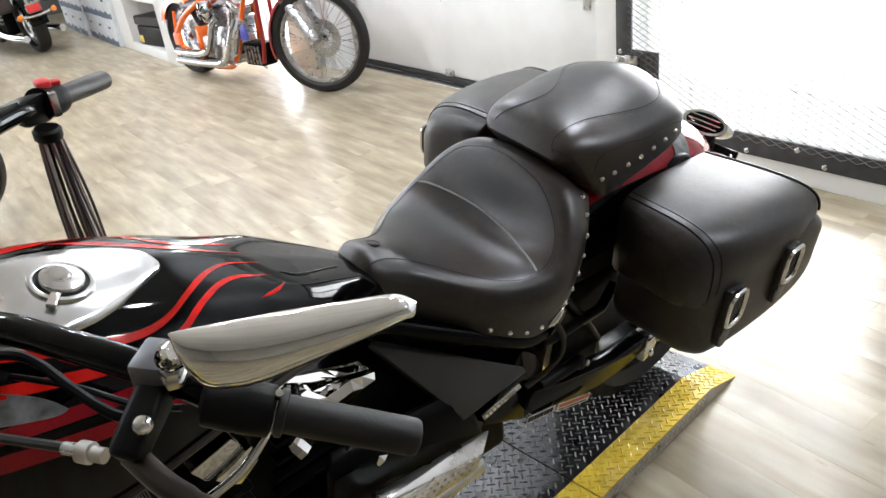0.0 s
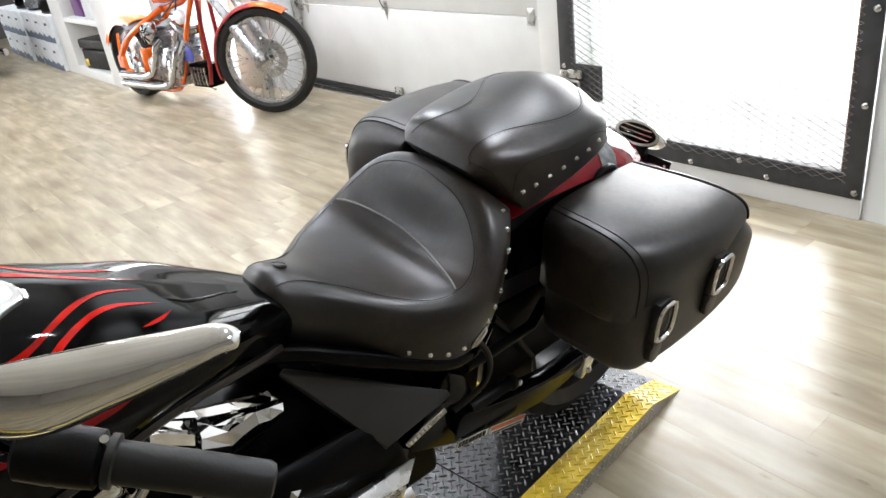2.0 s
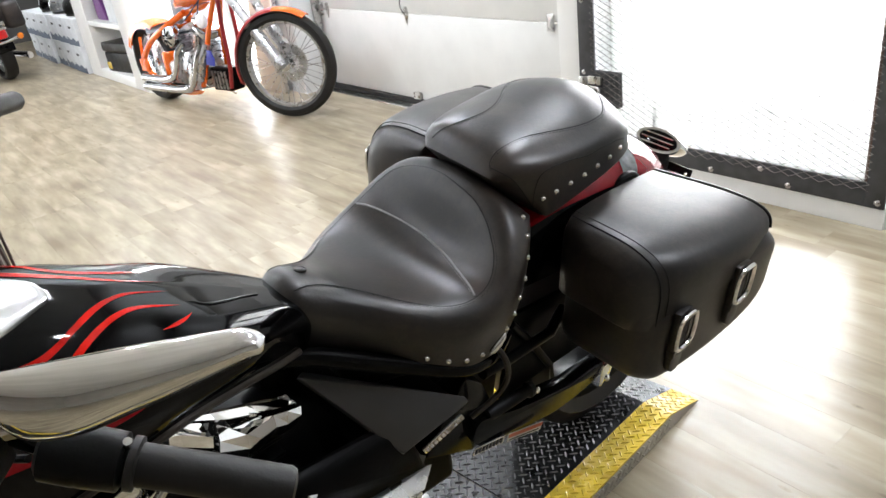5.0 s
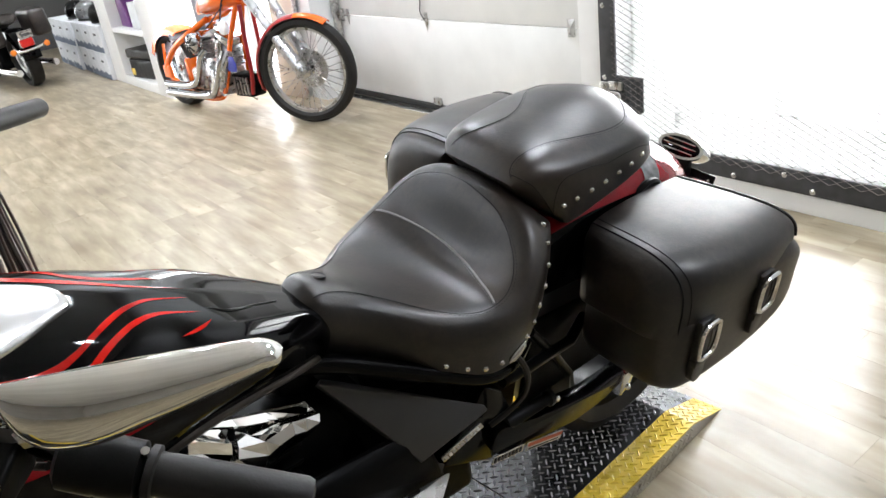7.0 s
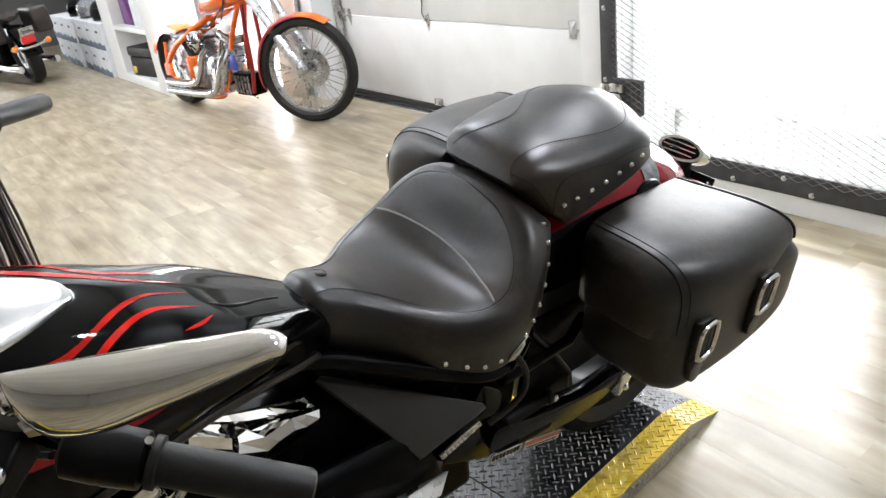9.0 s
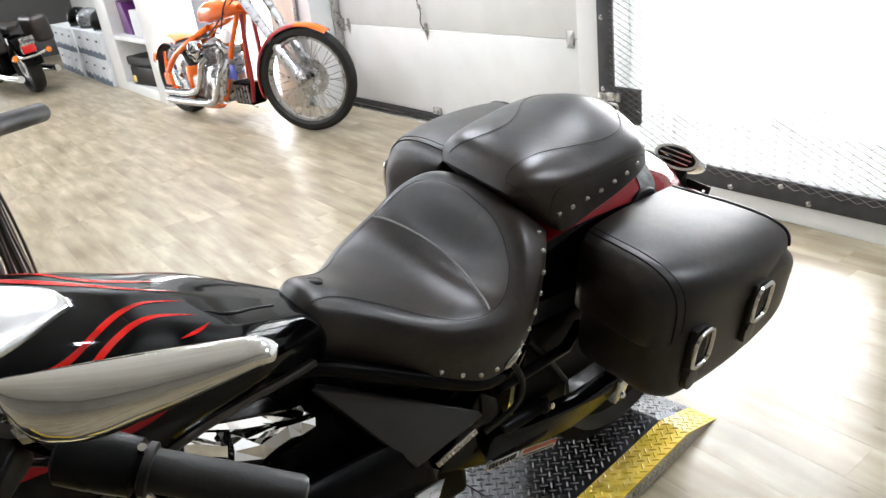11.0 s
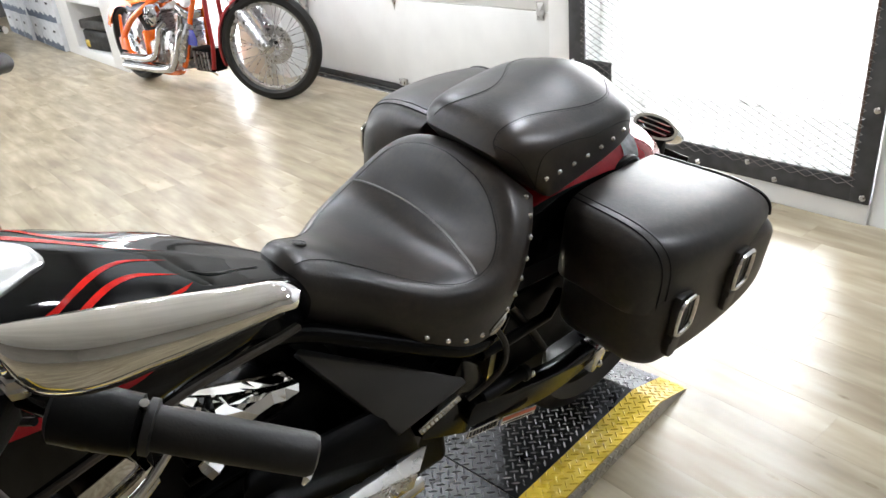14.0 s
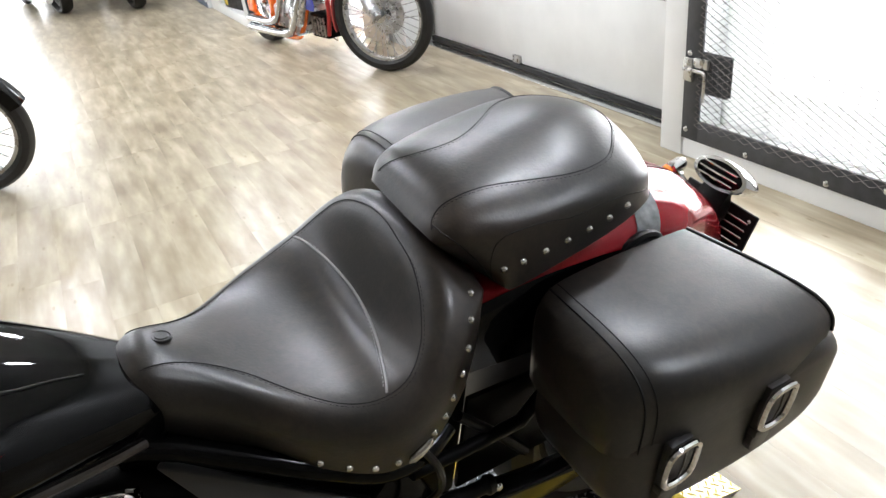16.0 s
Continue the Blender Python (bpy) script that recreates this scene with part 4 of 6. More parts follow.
part("seat_pan", hull([(-0.22, -0.06, 0.73), (-0.22, 0.06, 0.73), (0.0, -0.17, 0.665), (0.0, 0.17, 0.665), (0.14, -0.14, 0.82), (0.14, 0.14, 0.82), (0.16, -0.1, 0.62), (0.16, 0.1, 0.62), (-0.2, -0.05, 0.62), (-0.2, 0.05, 0.62)], 0.006), SATIN, bike)
part("side_cover", hull([(-0.290, -0.054, 0.716), (-0.278, -0.044, 0.716), (-0.034, -0.184, 0.598), (-0.028, -0.190, 0.586), (-0.164, -0.165, 0.530), (-0.287, -0.036, 0.699), (-0.032, -0.160, 0.574), (-0.158, -0.150, 0.508)], 0.002), COVER, bike, "satin dark grey triangular side cover")
part("battery_box", hull([(-0.27, -0.035, 0.69), (-0.03, -0.150, 0.570), (-0.14, -0.145, 0.50), (-0.27, 0.035, 0.69), (-0.03, 0.150, 0.570), (-0.05, -0.10, 0.44), (-0.05, 0.10, 0.44), (-0.25, -0.04, 0.50), (-0.25, 0.04, 0.50)], 0.004), ENGINE, bike)
plate_m = Matrix.Translation((-0.084, -0.181, 0.536)) @ pose(0, 0, 0, 0, -27, -9)
nm = part("cover_nameplate", box(-0.048, 0.048, -0.003, 0.003, -0.008, 0.008, 0.002, 2, plate_m), ALU, bike, "brushed metal nameplate")
for k in range(9):
    part("letter_bar", box(-0.042 + k * 0.0094, -0.036 + k * 0.0094, -0.0042, -0.0025, -0.0042, 0.0042, 0.0006, 1, plate_m), STEEL, nm)
part("engine_block", hull([(-0.70, -0.10, 0.30), (-0.70, 0.10, 0.30), (0.02, -0.12, 0.28), (0.02, 0.12, 0.28), (0.02, -0.08, 0.50), (0.02, 0.08, 0.50), (-0.30, -0.03, 0.67), (-0.30, 0.03, 0.67), (-0.66, -0.03, 0.72), (-0.66, 0.03, 0.72)], 0.02, 3), ENGINE, bike, "black engine block")
part("primary_cover", hull([(-0.46, -0.155, 0.42), (-0.10, -0.165, 0.44), (-0.46, -0.155, 0.60), (-0.16, -0.15, 0.56), (-0.44, -0.12, 0.62), (-0.10, -0.12, 0.38), (-0.46, -0.12, 0.38), (-0.14, -0.12, 0.58)], 0.012, 3), ENGINE, bike, "black engine side cover")


def cast(name, pts, y0, y1, material, bevel=0.004, label=""):
    return part(name, hull([(x, y, z) for x, z in pts for y in (y0, y1)], bevel), material, bike, label)


def facets(name, lines, material, label, back=-0.05):
    """An angular cover: lines of (x, z) at their depths from the upper to the lower edge, closed behind."""
    n = len(lines[0][1])
    rings = []
    for k in range(n):
        ring = [Vector((pts[k][0], y, pts[k][1])) for y, pts in lines]
        rings.append(ring + [Vector((ring[-1].x, back, ring[-1].z)), Vector((ring[0].x, back, ring[0].z))])
    return part(name, loft(rings), material, bike, label, False)


facets("head_blade", [(-0.060, [(-0.495, 0.768), (-0.441, 0.747), (-0.384, 0.723), (-0.333, 0.703), (-0.313, 0.688)]),
                      (-0.085, [(-0.497, 0.788), (-0.432, 0.747), (-0.382, 0.725), (-0.344, 0.711), (-0.318, 0.703)]),
                      (-0.080, [(-0.498, 0.780), (-0.433, 0.738), (-0.383, 0.716), (-0.344, 0.701), (-0.317, 0.693)])], POLISHED, "bright chrome cylinder head blade", -0.054)
# added block: keeps the see-through gap between tank and engine dark
part("gap_block", box(-0.335, -0.262, 0.0, 0.06, 0.62, 0.74, 0.012), ENGINE, bike, "black block added to close the gap under the tank")
facets("rocker_cover", [(-0.078, [(-0.449, 0.743), (-0.426, 0.716), (-0.399, 0.712), (-0.369, 0.710), (-0.343, 0.702), (-0.316, 0.694)]),
                        (-0.103, [(-0.457, 0.732), (-0.416, 0.716), (-0.395, 0.719), (-0.368, 0.723), (-0.345, 0.716), (-0.320, 0.710)]),
                        (-0.112, [(-0.464, 0.722), (-0.418, 0.695), (-0.398, 0.702), (-0.370, 0.706), (-0.350, 0.699), (-0.326, 0.702)]),
                        (-0.098, [(-0.468, 0.703), (-0.430, 0.644), (-0.413, 0.658), (-0.378, 0.676), (-0.355, 0.668), (-0.329, 0.671)])], POLISHED, "angular chrome rocker cover")
facets("rocker_cover", [(-0.080, [(-0.520, 0.784), (-0.510, 0.773), (-0.462, 0.736)]),
                        (-0.103, [(-0.524, 0.792), (-0.510, 0.785), (-0.466, 0.748)]),
                        (-0.110, [(-0.529, 0.780), (-0.511, 0.767), (-0.471, 0.735)]),
                        (-0.098, [(-0.524, 0.737), (-0.514, 0.730), (-0.479, 0.706)])], POLISHED, "angular chrome rocker cover")
facets("rocker_cover", [(-0.099, [(-0.471, 0.712), (-0.463, 0.700), (-0.431, 0.643)]),
                        (-0.107, [(-0.473, 0.690), (-0.466, 0.676), (-0.437, 0.645)]),
                        (-0.092, [(-0.470, 0.609), (-0.460, 0.613), (-0.447, 0.620)])], ALU, "angular chrome rocker cover")
cast("rocker_cover", [(-0.665, 0.795), (-0.60, 0.815), (-0.585, 0.785), (-0.645, 0.758)], -0.165, -0.08, CHROME, 0.005, "angular chrome rocker cover")
cast("rocker_cover", [(-0.635, 0.745), (-0.572, 0.772), (-0.565, 0.735), (-0.60, 0.705)], -0.158, -0.08, CHROME, 0.005, "angular chrome rocker cover")
part("chrome_tube", tube(smooth_line([(-0.535, -0.165, 0.815), (-0.56, -0.172, 0.79), (-0.60, -0.174, 0.757), (-0.65, -0.172, 0.74)], 6), 0.007, 10), CHROME, bike, "thin chrome tube")
cast("head_block", [(-0.60, 0.80), (-0.555, 0.79), (-0.56, 0.70), (-0.62, 0.70)], -0.120, -0.06, ENGINE, 0.004)
for k in range(7):
    z = 0.46 + k * 0.033
    part("cooling_fin", box(-0.53 + k * 0.006, -0.36 + k * 0.004, -0.10 + k * 0.006, 0.142, z, z + 0.010, 0.003), ENGINE, bike, "black cooling fin")
    part("cooling_fin", box(-0.70, -0.575, -0.138, 0.138, z, z + 0.010, 0.003), ENGINE, bike, "black cooling fin")
for a, b in (((-0.362, -0.135, 0.575), (-0.349, -0.155, 0.552)), ((-0.502, -0.135, 0.705), (-0.490, -0.155, 0.685))):
    part("chrome_bolt", rod(a, b, [(0, 0.010), (0.3, 0.014), (0.9, 0.014), (1, 0.009)], 6), CHROME, bike)
top = [(-0.101, -0.17, 0.461), (-0.277, -0.17, 0.485), (-0.386, -0.17, 0.508), (-0.146, -0.20, 0.450), (-0.341, -0.20, 0.499), (-0.41, -0.20, 0.518)]
shield = part("exhaust_shield", hull(top + [(x - 0.001, y + 0.004, z - 0.006) for x, y, z in top], 0.0015), BRIGHTALU, bike, "bright metal exhaust shield")
part("shield_face", hull([(x, y, z) for x, z in ((-0.150, 0.445), (-0.405, 0.508), (-0.160, 0.415), (-0.39, 0.43)) for y in (-0.200, -0.190)], 0.0015), BRIGHTALU, shield, "perforated lower face")
for k in range(10):
    for j in range(2):
        ob = part("perforation", dome(0.004, 0.0016), STEEL, shield)
        ob.matrix_local = Matrix.Translation((-0.172 - k * 0.018 - 0.009 * j, -0.2005, 0.441 - 0.013 * j + 0.0035 * k)) @ pose(0, 0, 0, 90)
part("heat_plate", hull([(-0.10, -0.155, 0.47), (-0.20, -0.15, 0.53), (-0.33, -0.15, 0.52), (-0.12, -0.16, 0.44), (-0.36, -0.16, 0.49), (-0.20, -0.12, 0.53), (-0.33, -0.12, 0.52)], 0.003), COVER, bike, "dark grey guard plate")
part("exhaust_pipe", tube(smooth_line([(-0.60, -0.13, 0.62), (-0.63, -0.17, 0.52), (-0.56, -0.175, 0.42), (-0.40, -0.16, 0.36), (-0.10, -0.14, 0.33)], 8), 0.026, 14), CHROME, bike, "chrome exhaust pipe")
bow = [(q.x, q.y) for q in smooth_line([(0.02, 0.476, 0), (0.06, 0.469, 0), (0.13, 0.441, 0), (0.204, 0.416, 0), (0.305, 0.389, 0), (0.367, 0.382, 0), (0.43, 0.380, 0), (0.46, 0.372, 0),
                                             (0.442, 0.350, 0), (0.396, 0.339, 0), (0.333, 0.333, 0), (0.27, 0.336, 0), (0.20, 0.352, 0), (0.12, 0.374, 0), (0.04, 0.400, 0), (0.01, 0.435, 0)], 3, True)]
swing = part("swingarm", prism(bow, -0.173, -0.128, 0.004, 2), FRAMEBLK, bike, "gloss black bowed swingarm")
part("frame_plate", hull([(0.007, -0.146, 0.590), (-0.035, -0.158, 0.565), (-0.10, -0.150, 0.450), (0.03, -0.150, 0.375), (0.11, -0.148, 0.410), (0.06, -0.142, 0.540),
                          (0.007, -0.10, 0.590), (-0.035, -0.10, 0.565), (-0.10, -0.10, 0.450), (0.03, -0.10, 0.375), (0.11, -0.10, 0.410), (0.06, -0.10, 0.540)], 0.005), FRAMEBLK, bike, "gloss black frame plate")
part("axle_adjuster", hull([(0.435, -0.182, 0.378), (0.49, -0.178, 0.382), (0.435, -0.13, 0.378), (0.49, -0.13, 0.382), (0.425, -0.182, 0.31), (0.47, -0.178, 0.325), (0.43, -0.13, 0.31), (0.47, -0.13, 0.325)], 0.006, 2), ALU, swing, "bare metal axle adjuster")
for x, z in ((0.452, 0.330), (0.476, 0.366)):
    ob = part("bolt", dome(0.009, 0.006), CHROME, swing)
    ob.matrix_local = Matrix.Translation((x, -0.182, z)) @ pose(0, 0, 0, 90)
lm = Matrix.Translation((0.050, -0.176, 0.398)) @ pose(0, 0, 0, 0, 14, -2)
lab = part("frame_label", box(-0.045, 0.045, -0.0015, 0.0015, -0.010, 0.010, 0.0008, 1, lm), ALU, swing, "metal rating plate")
for k in range(8):
    part("print_bar", box(-0.04 + k * 0.0102, -0.034 + k * 0.0102, -0.0024, -0.001, -0.006, 0.006, 0, 1, lm), SATIN, lab)
lm = Matrix.Translation((0.155, -0.182, 0.366)) @ pose(0, 0, 0, 0, 17, -3)
lab = part("warning_label", box(-0.055, 0.055, -0.0012, 0.0012, -0.011, 0.011, 0.0006, 1, lm), PAPER, swing, "white and orange warning label")
part("print_band", box(-0.054, 0.054, -0.0022, -0.0010, 0.001, 0.010, 0, 1, lm), LABELRED, lab, "orange print")
part("print_line", box(-0.050, 0.046, -0.0022, -0.0010, -0.0065, -0.0045, 0, 1, lm), SATIN, lab)
part("diagonal_strut", tube([(0.03, -0.165, 0.60), (0.11, -0.16, 0.585), (0.24, -0.155, 0.575), (0.30, -0.14, 0.60)], 0.012, 10), ENGINE, bike, "black bag support strut")
part("diagonal_strut", tube([(0.12, -0.15, 0.66), (0.20, -0.145, 0.56), (0.27, -0.14, 0.46)], 0.009, 10), ENGINE, bike, "black strut")
peg = part("foot_peg", rod((0.055, -0.16, 0.470), (0.185, -0.165, 0.462), [(0, 0.012), (0.1, 0.016), (0.85, 0.013), (0.9, 0.018), (1, 0.016)], 14), SATIN, bike, "black passenger foot peg bracket")
ob = part("bolt", dome(0.008, 0.006), CHROME, peg)
ob.matrix_local = Matrix.Translation((0.188, -0.178, 0.462)) @ pose(0, 0, 0, 90)
part("hose", tube(smooth_line([(0.03, -0.185, 0.69), (0.055, -0.20, 0.64), (0.06, -0.20, 0.585), (0.04, -0.185, 0.54), (0.0, -0.17, 0.51)], 8), 0.006, 8), RUBBER, bike, "black rubber hose")
part("belt_guard", hull([(0.16, -0.12, 0.64), (0.50, -0.12, 0.61), (0.53, -0.12, 0.41), (0.14, -0.12, 0.42), (0.16, -0.108, 0.64), (0.50, -0.108, 0.61), (0.53, -0.108, 0.41), (0.14, -0.108, 0.42)], 0.005), ENGINE, bike, "black belt guard")
part("inner_frame", hull([(0.0, -0.085, 0.36), (0.0, 0.085, 0.36), (0.16, -0.085, 0.36), (0.16, 0.085, 0.36), (0.2, -0.085, 0.80), (0.2, 0.085, 0.80), (0.0, -0.085, 0.68), (0.0, 0.085, 0.68)], 0.01), ENGINE, bike)
part("side_stand", tube([(-0.28, -0.10, 0.36), (-0.33, -0.22, 0.20), (-0.37, -0.325, 0.02)], 0.011, 10), SATIN, bike, "black side stand")


def wheel(x, z, r, w, hub_w, name):
    ob = part(name, spin([(r - 0.10, -w * 0.36), (r - 0.06, -w * 0.5), (r - 0.02, -w * 0.42), (r, -w * 0.15), (r, w * 0.15), (r - 0.02, w * 0.42), (r - 0.06, w * 0.5), (r - 0.10, w * 0.36)], 48, "y", (x, 0, z), True), RUBBER, bike, "black road tyre")
    part("rim", spin([(r - 0.105, -w * 0.38), (r - 0.085, -w * 0.40), (r - 0.085, w * 0.40), (r - 0.105, w * 0.38), (r - 0.13, 0)], 40, "y", (x, 0, z), True), ENGINE, ob)
    part("hub", spin([(0.0001, -hub_w), (0.05, -hub_w), (0.06, 0), (0.05, hub_w), (0.0001, hub_w)], 20, "y", (x, 0, z)), ALU, ob)
    for k in range(5):
        a = 2 * math.pi * k / 5
        part("spoke", tube([(x + 0.04 * math.cos(a), 0, z + 0.04 * math.sin(a)), (x + (r - 0.11) * math.cos(a), 0, z + (r - 0.11) * math.sin(a))], 0.018, 8), FRAMEBLK, ob)


wheel(0.60, 0.385, 0.335, 0.21, 0.09, "rear_wheel")
wheel(-1.50, 0.375, 0.325, 0.12, 0.06, "front_wheel")
for y in (-0.12, 0.12):
    part("fork_leg", rod((-1.50, y, 0.375), (-0.99, y, 1.06), [(0, 0.030), (0.5, 0.030), (0.52, 0.024), (1, 0.024)], 16), CHROME, bike, "chrome fork leg")
part("steering_head", hull([(-1.06, -0.13, 0.92), (-1.06, 0.13, 0.92), (-0.98, -0.13, 0.90), (-0.98, 0.13, 0.90), (-1.01, -0.13, 1.06), (-1.01, 0.13, 1.06), (-0.94, -0.06, 1.04), (-0.94, 0.06, 1.04)], 0.01), ENGINE, bike)

# ---- handlebars and controls ----
bar = part("handlebar", tube(smooth_line([(-0.665, -0.415, 1.125), (-0.700, -0.335, 1.128), (-0.75, -0.235, 1.124), (-0.80, -0.145, 1.118), (-0.86, -0.07, 1.095), (-0.89, 0.0, 1.085),
                                         (-0.86, 0.07, 1.095), (-0.79, 0.17, 1.115), (-0.70, 0.29, 1.118), (-0.62, 0.365, 1.108), (-0.555, 0.425, 1.093)], 6), 0.0155, 14), GLOSS, bike, "black handlebar")
for y in (-0.07, 0.07):
    part("riser", rod((-0.955, y * 0.9, 1.03), (-0.865, y, 1.10), [(0, 0.024), (0.7, 0.022), (0.75, 0.028), (1, 0.028)], 16), CHROME, bar)
fringe = part("fringe_band", rod((-0.597, 0.345, 1.062), (-0.597, 0.345, 1.082), [(0, 0.019), (0.2, 0.022), (0.8, 0.022), (1, 0.018)], 16), SATIN, bike, "black band holding the leather fringe")
rng_f = random.Random(11)
for k in range(22):
    a = 2.399 * k
    r0, r1 = 0.004 + 0.013 * (k / 22) ** 0.5, 0.006 + 0.028 * (k / 22) ** 0.5
    wob = [rng_f.uniform(-0.003, 0.003) for _ in range(4)]
    c, q = math.cos(a), math.sin(a)
    low = 0.60 + rng_f.uniform(0, 0.05)
    part("fringe_strip", tube(smooth_line([(-0.597 + r0 * c, 0.345 + r0 * q, 1.065), (-0.593 + (r0 + r1) / 2 * c + wob[0], 0.345 + (r0 + r1) / 2 * q + wob[1], 0.95), (-0.588 + r1 * c + wob[2], 0.343 + r1 * q + wob[3], 0.80), (-0.588 + r1 * 1.2 * c, 0.342 + r1 * 1.2 * q, low)], 5), 0.0028, 5), FRINGE[k % 3], fringe)
G0, G1 = Vector((-0.556, -0.510, 1.090)), Vector((-0.648, -0.428, 1.122))
grip = part("grip", rod(G0, G1, [(0, 0.008), (0.015, 0.0145), (0.05, 0.0168), (0.5, 0.0172), (0.93, 0.0168), (0.94, 0.021), (0.985, 0.021), (1, 0.016)], 24), RUBBER, bike, "black rubber grip")
part("end_bolt", rod(G0 + Vector((-0.001, 0.001, 0.0125)), G0 + Vector((0.001, -0.001, 0.0125)), [(0, 0.0026), (1, 0.0018)], 8), CHROME, grip)
S0, S1 = G1 + (G1 - G0).normalized() * 0.001, G1 + (G1 - G0).normalized() * 0.062
housing = part("switch_housing", rod(S0, S1, [(0, 0.017), (0.04, 0.0225), (0.45, 0.0235), (0.5, 0.0228), (0.55, 0.0235), (0.94, 0.0225), (1, 0.017)], 20), SATIN, bike, "black switch housing")
part("collar_bolt", rod(G1 + Vector((0.003, -0.004, 0.020)), G1 + Vector((0.003, -0.006, 0.026)), [(0, 0.004), (1, 0.0035)], 8), CHROME, housing)
perch = part("lever_perch", hull([(-0.701, -0.351, 1.148), (-0.718, -0.330, 1.148), (-0.703, -0.341, 1.099), (-0.72, -0.315, 1.10), (-0.765, -0.355, 1.085), (-0.751, -0.381, 1.0885), (-0.775, -0.365, 1.112), (-0.756, -0.392, 1.110)], 0.006, 3), SATIN, bike, "black clutch lever perch")
ob = part("pivot_bolt", dome(0.0085, 0.004), ALU, perch)
ob.matrix_local = Matrix.Translation((-0.7415, -0.377, 1.132)) @ pose(0, 0, 0, 38, -14, 0)
part("clutch_lever", tube(smooth_line([(-0.755, -0.365, 1.095), (-0.742, -0.42, 1.088), (-0.712, -0.472, 1.078), (-0.675, -0.525, 1.066), (-0.64, -0.575, 1.058)], 6), [0.011] * 8 + [0.009] * 12 + [0.008] * 5, 10), DARKMETAL, perch, "dark grey metal clutch lever")
part("clutch_cable", tube(smooth_line([(-0.775, -0.345, 1.092), (-0.81, -0.295, 1.088), (-0.87, -0.21, 1.07), (-0.93, -0.12, 1.0)], 8), 0.0045, 8), RUBBER, perch, "black clutch cable")
part("cable_adjuster", rod((-0.772, -0.350, 1.092), (-0.795, -0.316, 1.090), [(0, 0.007), (0.3, 0.007), (0.32, 0.010), (0.6, 0.010), (0.62, 0.006), (1, 0.006)], 12), STEEL, perch, "silver cable adjuster")
part("brake_hose", tube(smooth_line([(-0.735, -0.32, 1.085), (-0.749, -0.297, 1.085), (-0.764, -0.246, 1.085), (-0.777, -0.19, 1.085), (-0.793, -0.155, 1.082), (-0.83, -0.10, 1.06)], 8), 0.0055, 8), ENGINE, bar, "black hose")
part("wiring_hose", tube(smooth_line([(-0.70, -0.35, 1.10), (-0.725, -0.30, 1.08), (-0.76, -0.22, 1.066), (-0.80, -0.14, 1.045)], 8), 0.0035, 8), ENGINE, bar)
part("mirror_clamp", box(-0.017, 0.013, -0.020, 0.020, -0.016, 0.014, 0.004, 2, Matrix.Translation((-0.706, -0.334, 1.146)) @ pose(0, 0, 0, 0, 0, -50)), CLAMP, bar, "grey metal clamp")
part("clamp_screw", rod((-0.694, -0.385, 1.122), (-0.688, -0.398, 1.128), [(0, 0.006), (0.6, 0.006), (1, 0.004)], 8), CHROME, perch)
part("clamp_screw", rod((-0.676, -0.392, 1.142), (-0.672, -0.402, 1.148), [(0, 0.006), (0.6, 0.006), (1, 0.004)], 8), CHROME, perch)

# teardrop mirror on its stem
MT, ML = Vector((-0.572, -0.517, 1.265)), Vector((-0.716, -0.425, 1.250))
ax = ML - MT
vdir = Vector((0, -0.191, -0.982))       # straight down, the bike leaning
vdir -= ax.normalized() * vdir.dot(ax.normalized())
vdir.normalize()
nrm = ax.normalized().cross(vdir)
MROWS = [(-0.03, 0.001, 0.001), (-0.025, 0.0035, 0.0045), (-0.01, 0.0062, 0.0085), (0.03, 0.0082, 0.012), (0.1, 0.0102, 0.0155), (0.33, 0.0165, 0.020), (0.5, 0.0205, 0.022), (0.66, 0.0245, 0.022), (0.8, 0.0255, 0.019), (0.92, 0.0225, 0.014), (0.98, 0.013, 0.008), (1.0, 0.003, 0.002)]
rings = []
for i in range(61):
    s = -0.03 + 1.03 * (i / 60) ** 1.4
    h, th = lerp_table(MROWS, s)
    c = MT + ax * s + vdir * (h + 0.007 * max(0.0, 1 - (s + 0.03) / 0.1) ** 2)
    ring = []
    for k in range(28):
        a = 2 * math.pi * k / 28
        ca, sa = math.cos(a), math.sin(a)
        ring.append(c + vdir * (h * ca) + nrm * (th * sa))
    rings.append(ring)
mirror = part("mirror", loft(rings), POLISHED, bike, "chrome teardrop rear-view mirror", True, 60)
rimline = [MT + ax * (i / 24) + vdir * (2 * lerp_table(MROWS, i / 24)[0] + 0.0005) for i in range(1, 24)]
part("mirror_rim", tube(rimline, 0.0035, 8), SATIN, mirror, "black lower rim")
part("mirror_stem", tube(smooth_line([(-0.700, -0.352, 1.145), (-0.705, -0.368, 1.175), (-0.712, -0.396, 1.203), (-0.709, -0.412, 1.220)], 6), 0.0075, 10), SATIN, mirror, "black mirror stem")
part("stem_nut", rod((-0.700, -0.352, 1.140), (-0.704, -0.362, 1.162), [(0, 0.013), (0.5, 0.013), (0.55, 0.010), (1, 0.009)], 6), STEEL, mirror)
part("stem_clamp", rod((-0.714, -0.396, 1.203), (-0.709, -0.414, 1.221), [(0, 0.010), (0.5, 0.0125), (1, 0.010)], 12), CHROME, mirror)

# far-side controls
R0, R1 = Vector((-0.440, 0.527, 1.060)), Vector((-0.550, 0.422, 1.092))
part("grip", rod(R0, R1, [(0, 0.008), (0.015, 0.0145), (0.05, 0.0168), (0.5, 0.0172), (0.93, 0.0168), (1, 0.016)], 24), RUBBER, bike, "black rubber throttle grip")
Q = (R1 - R0).normalized()
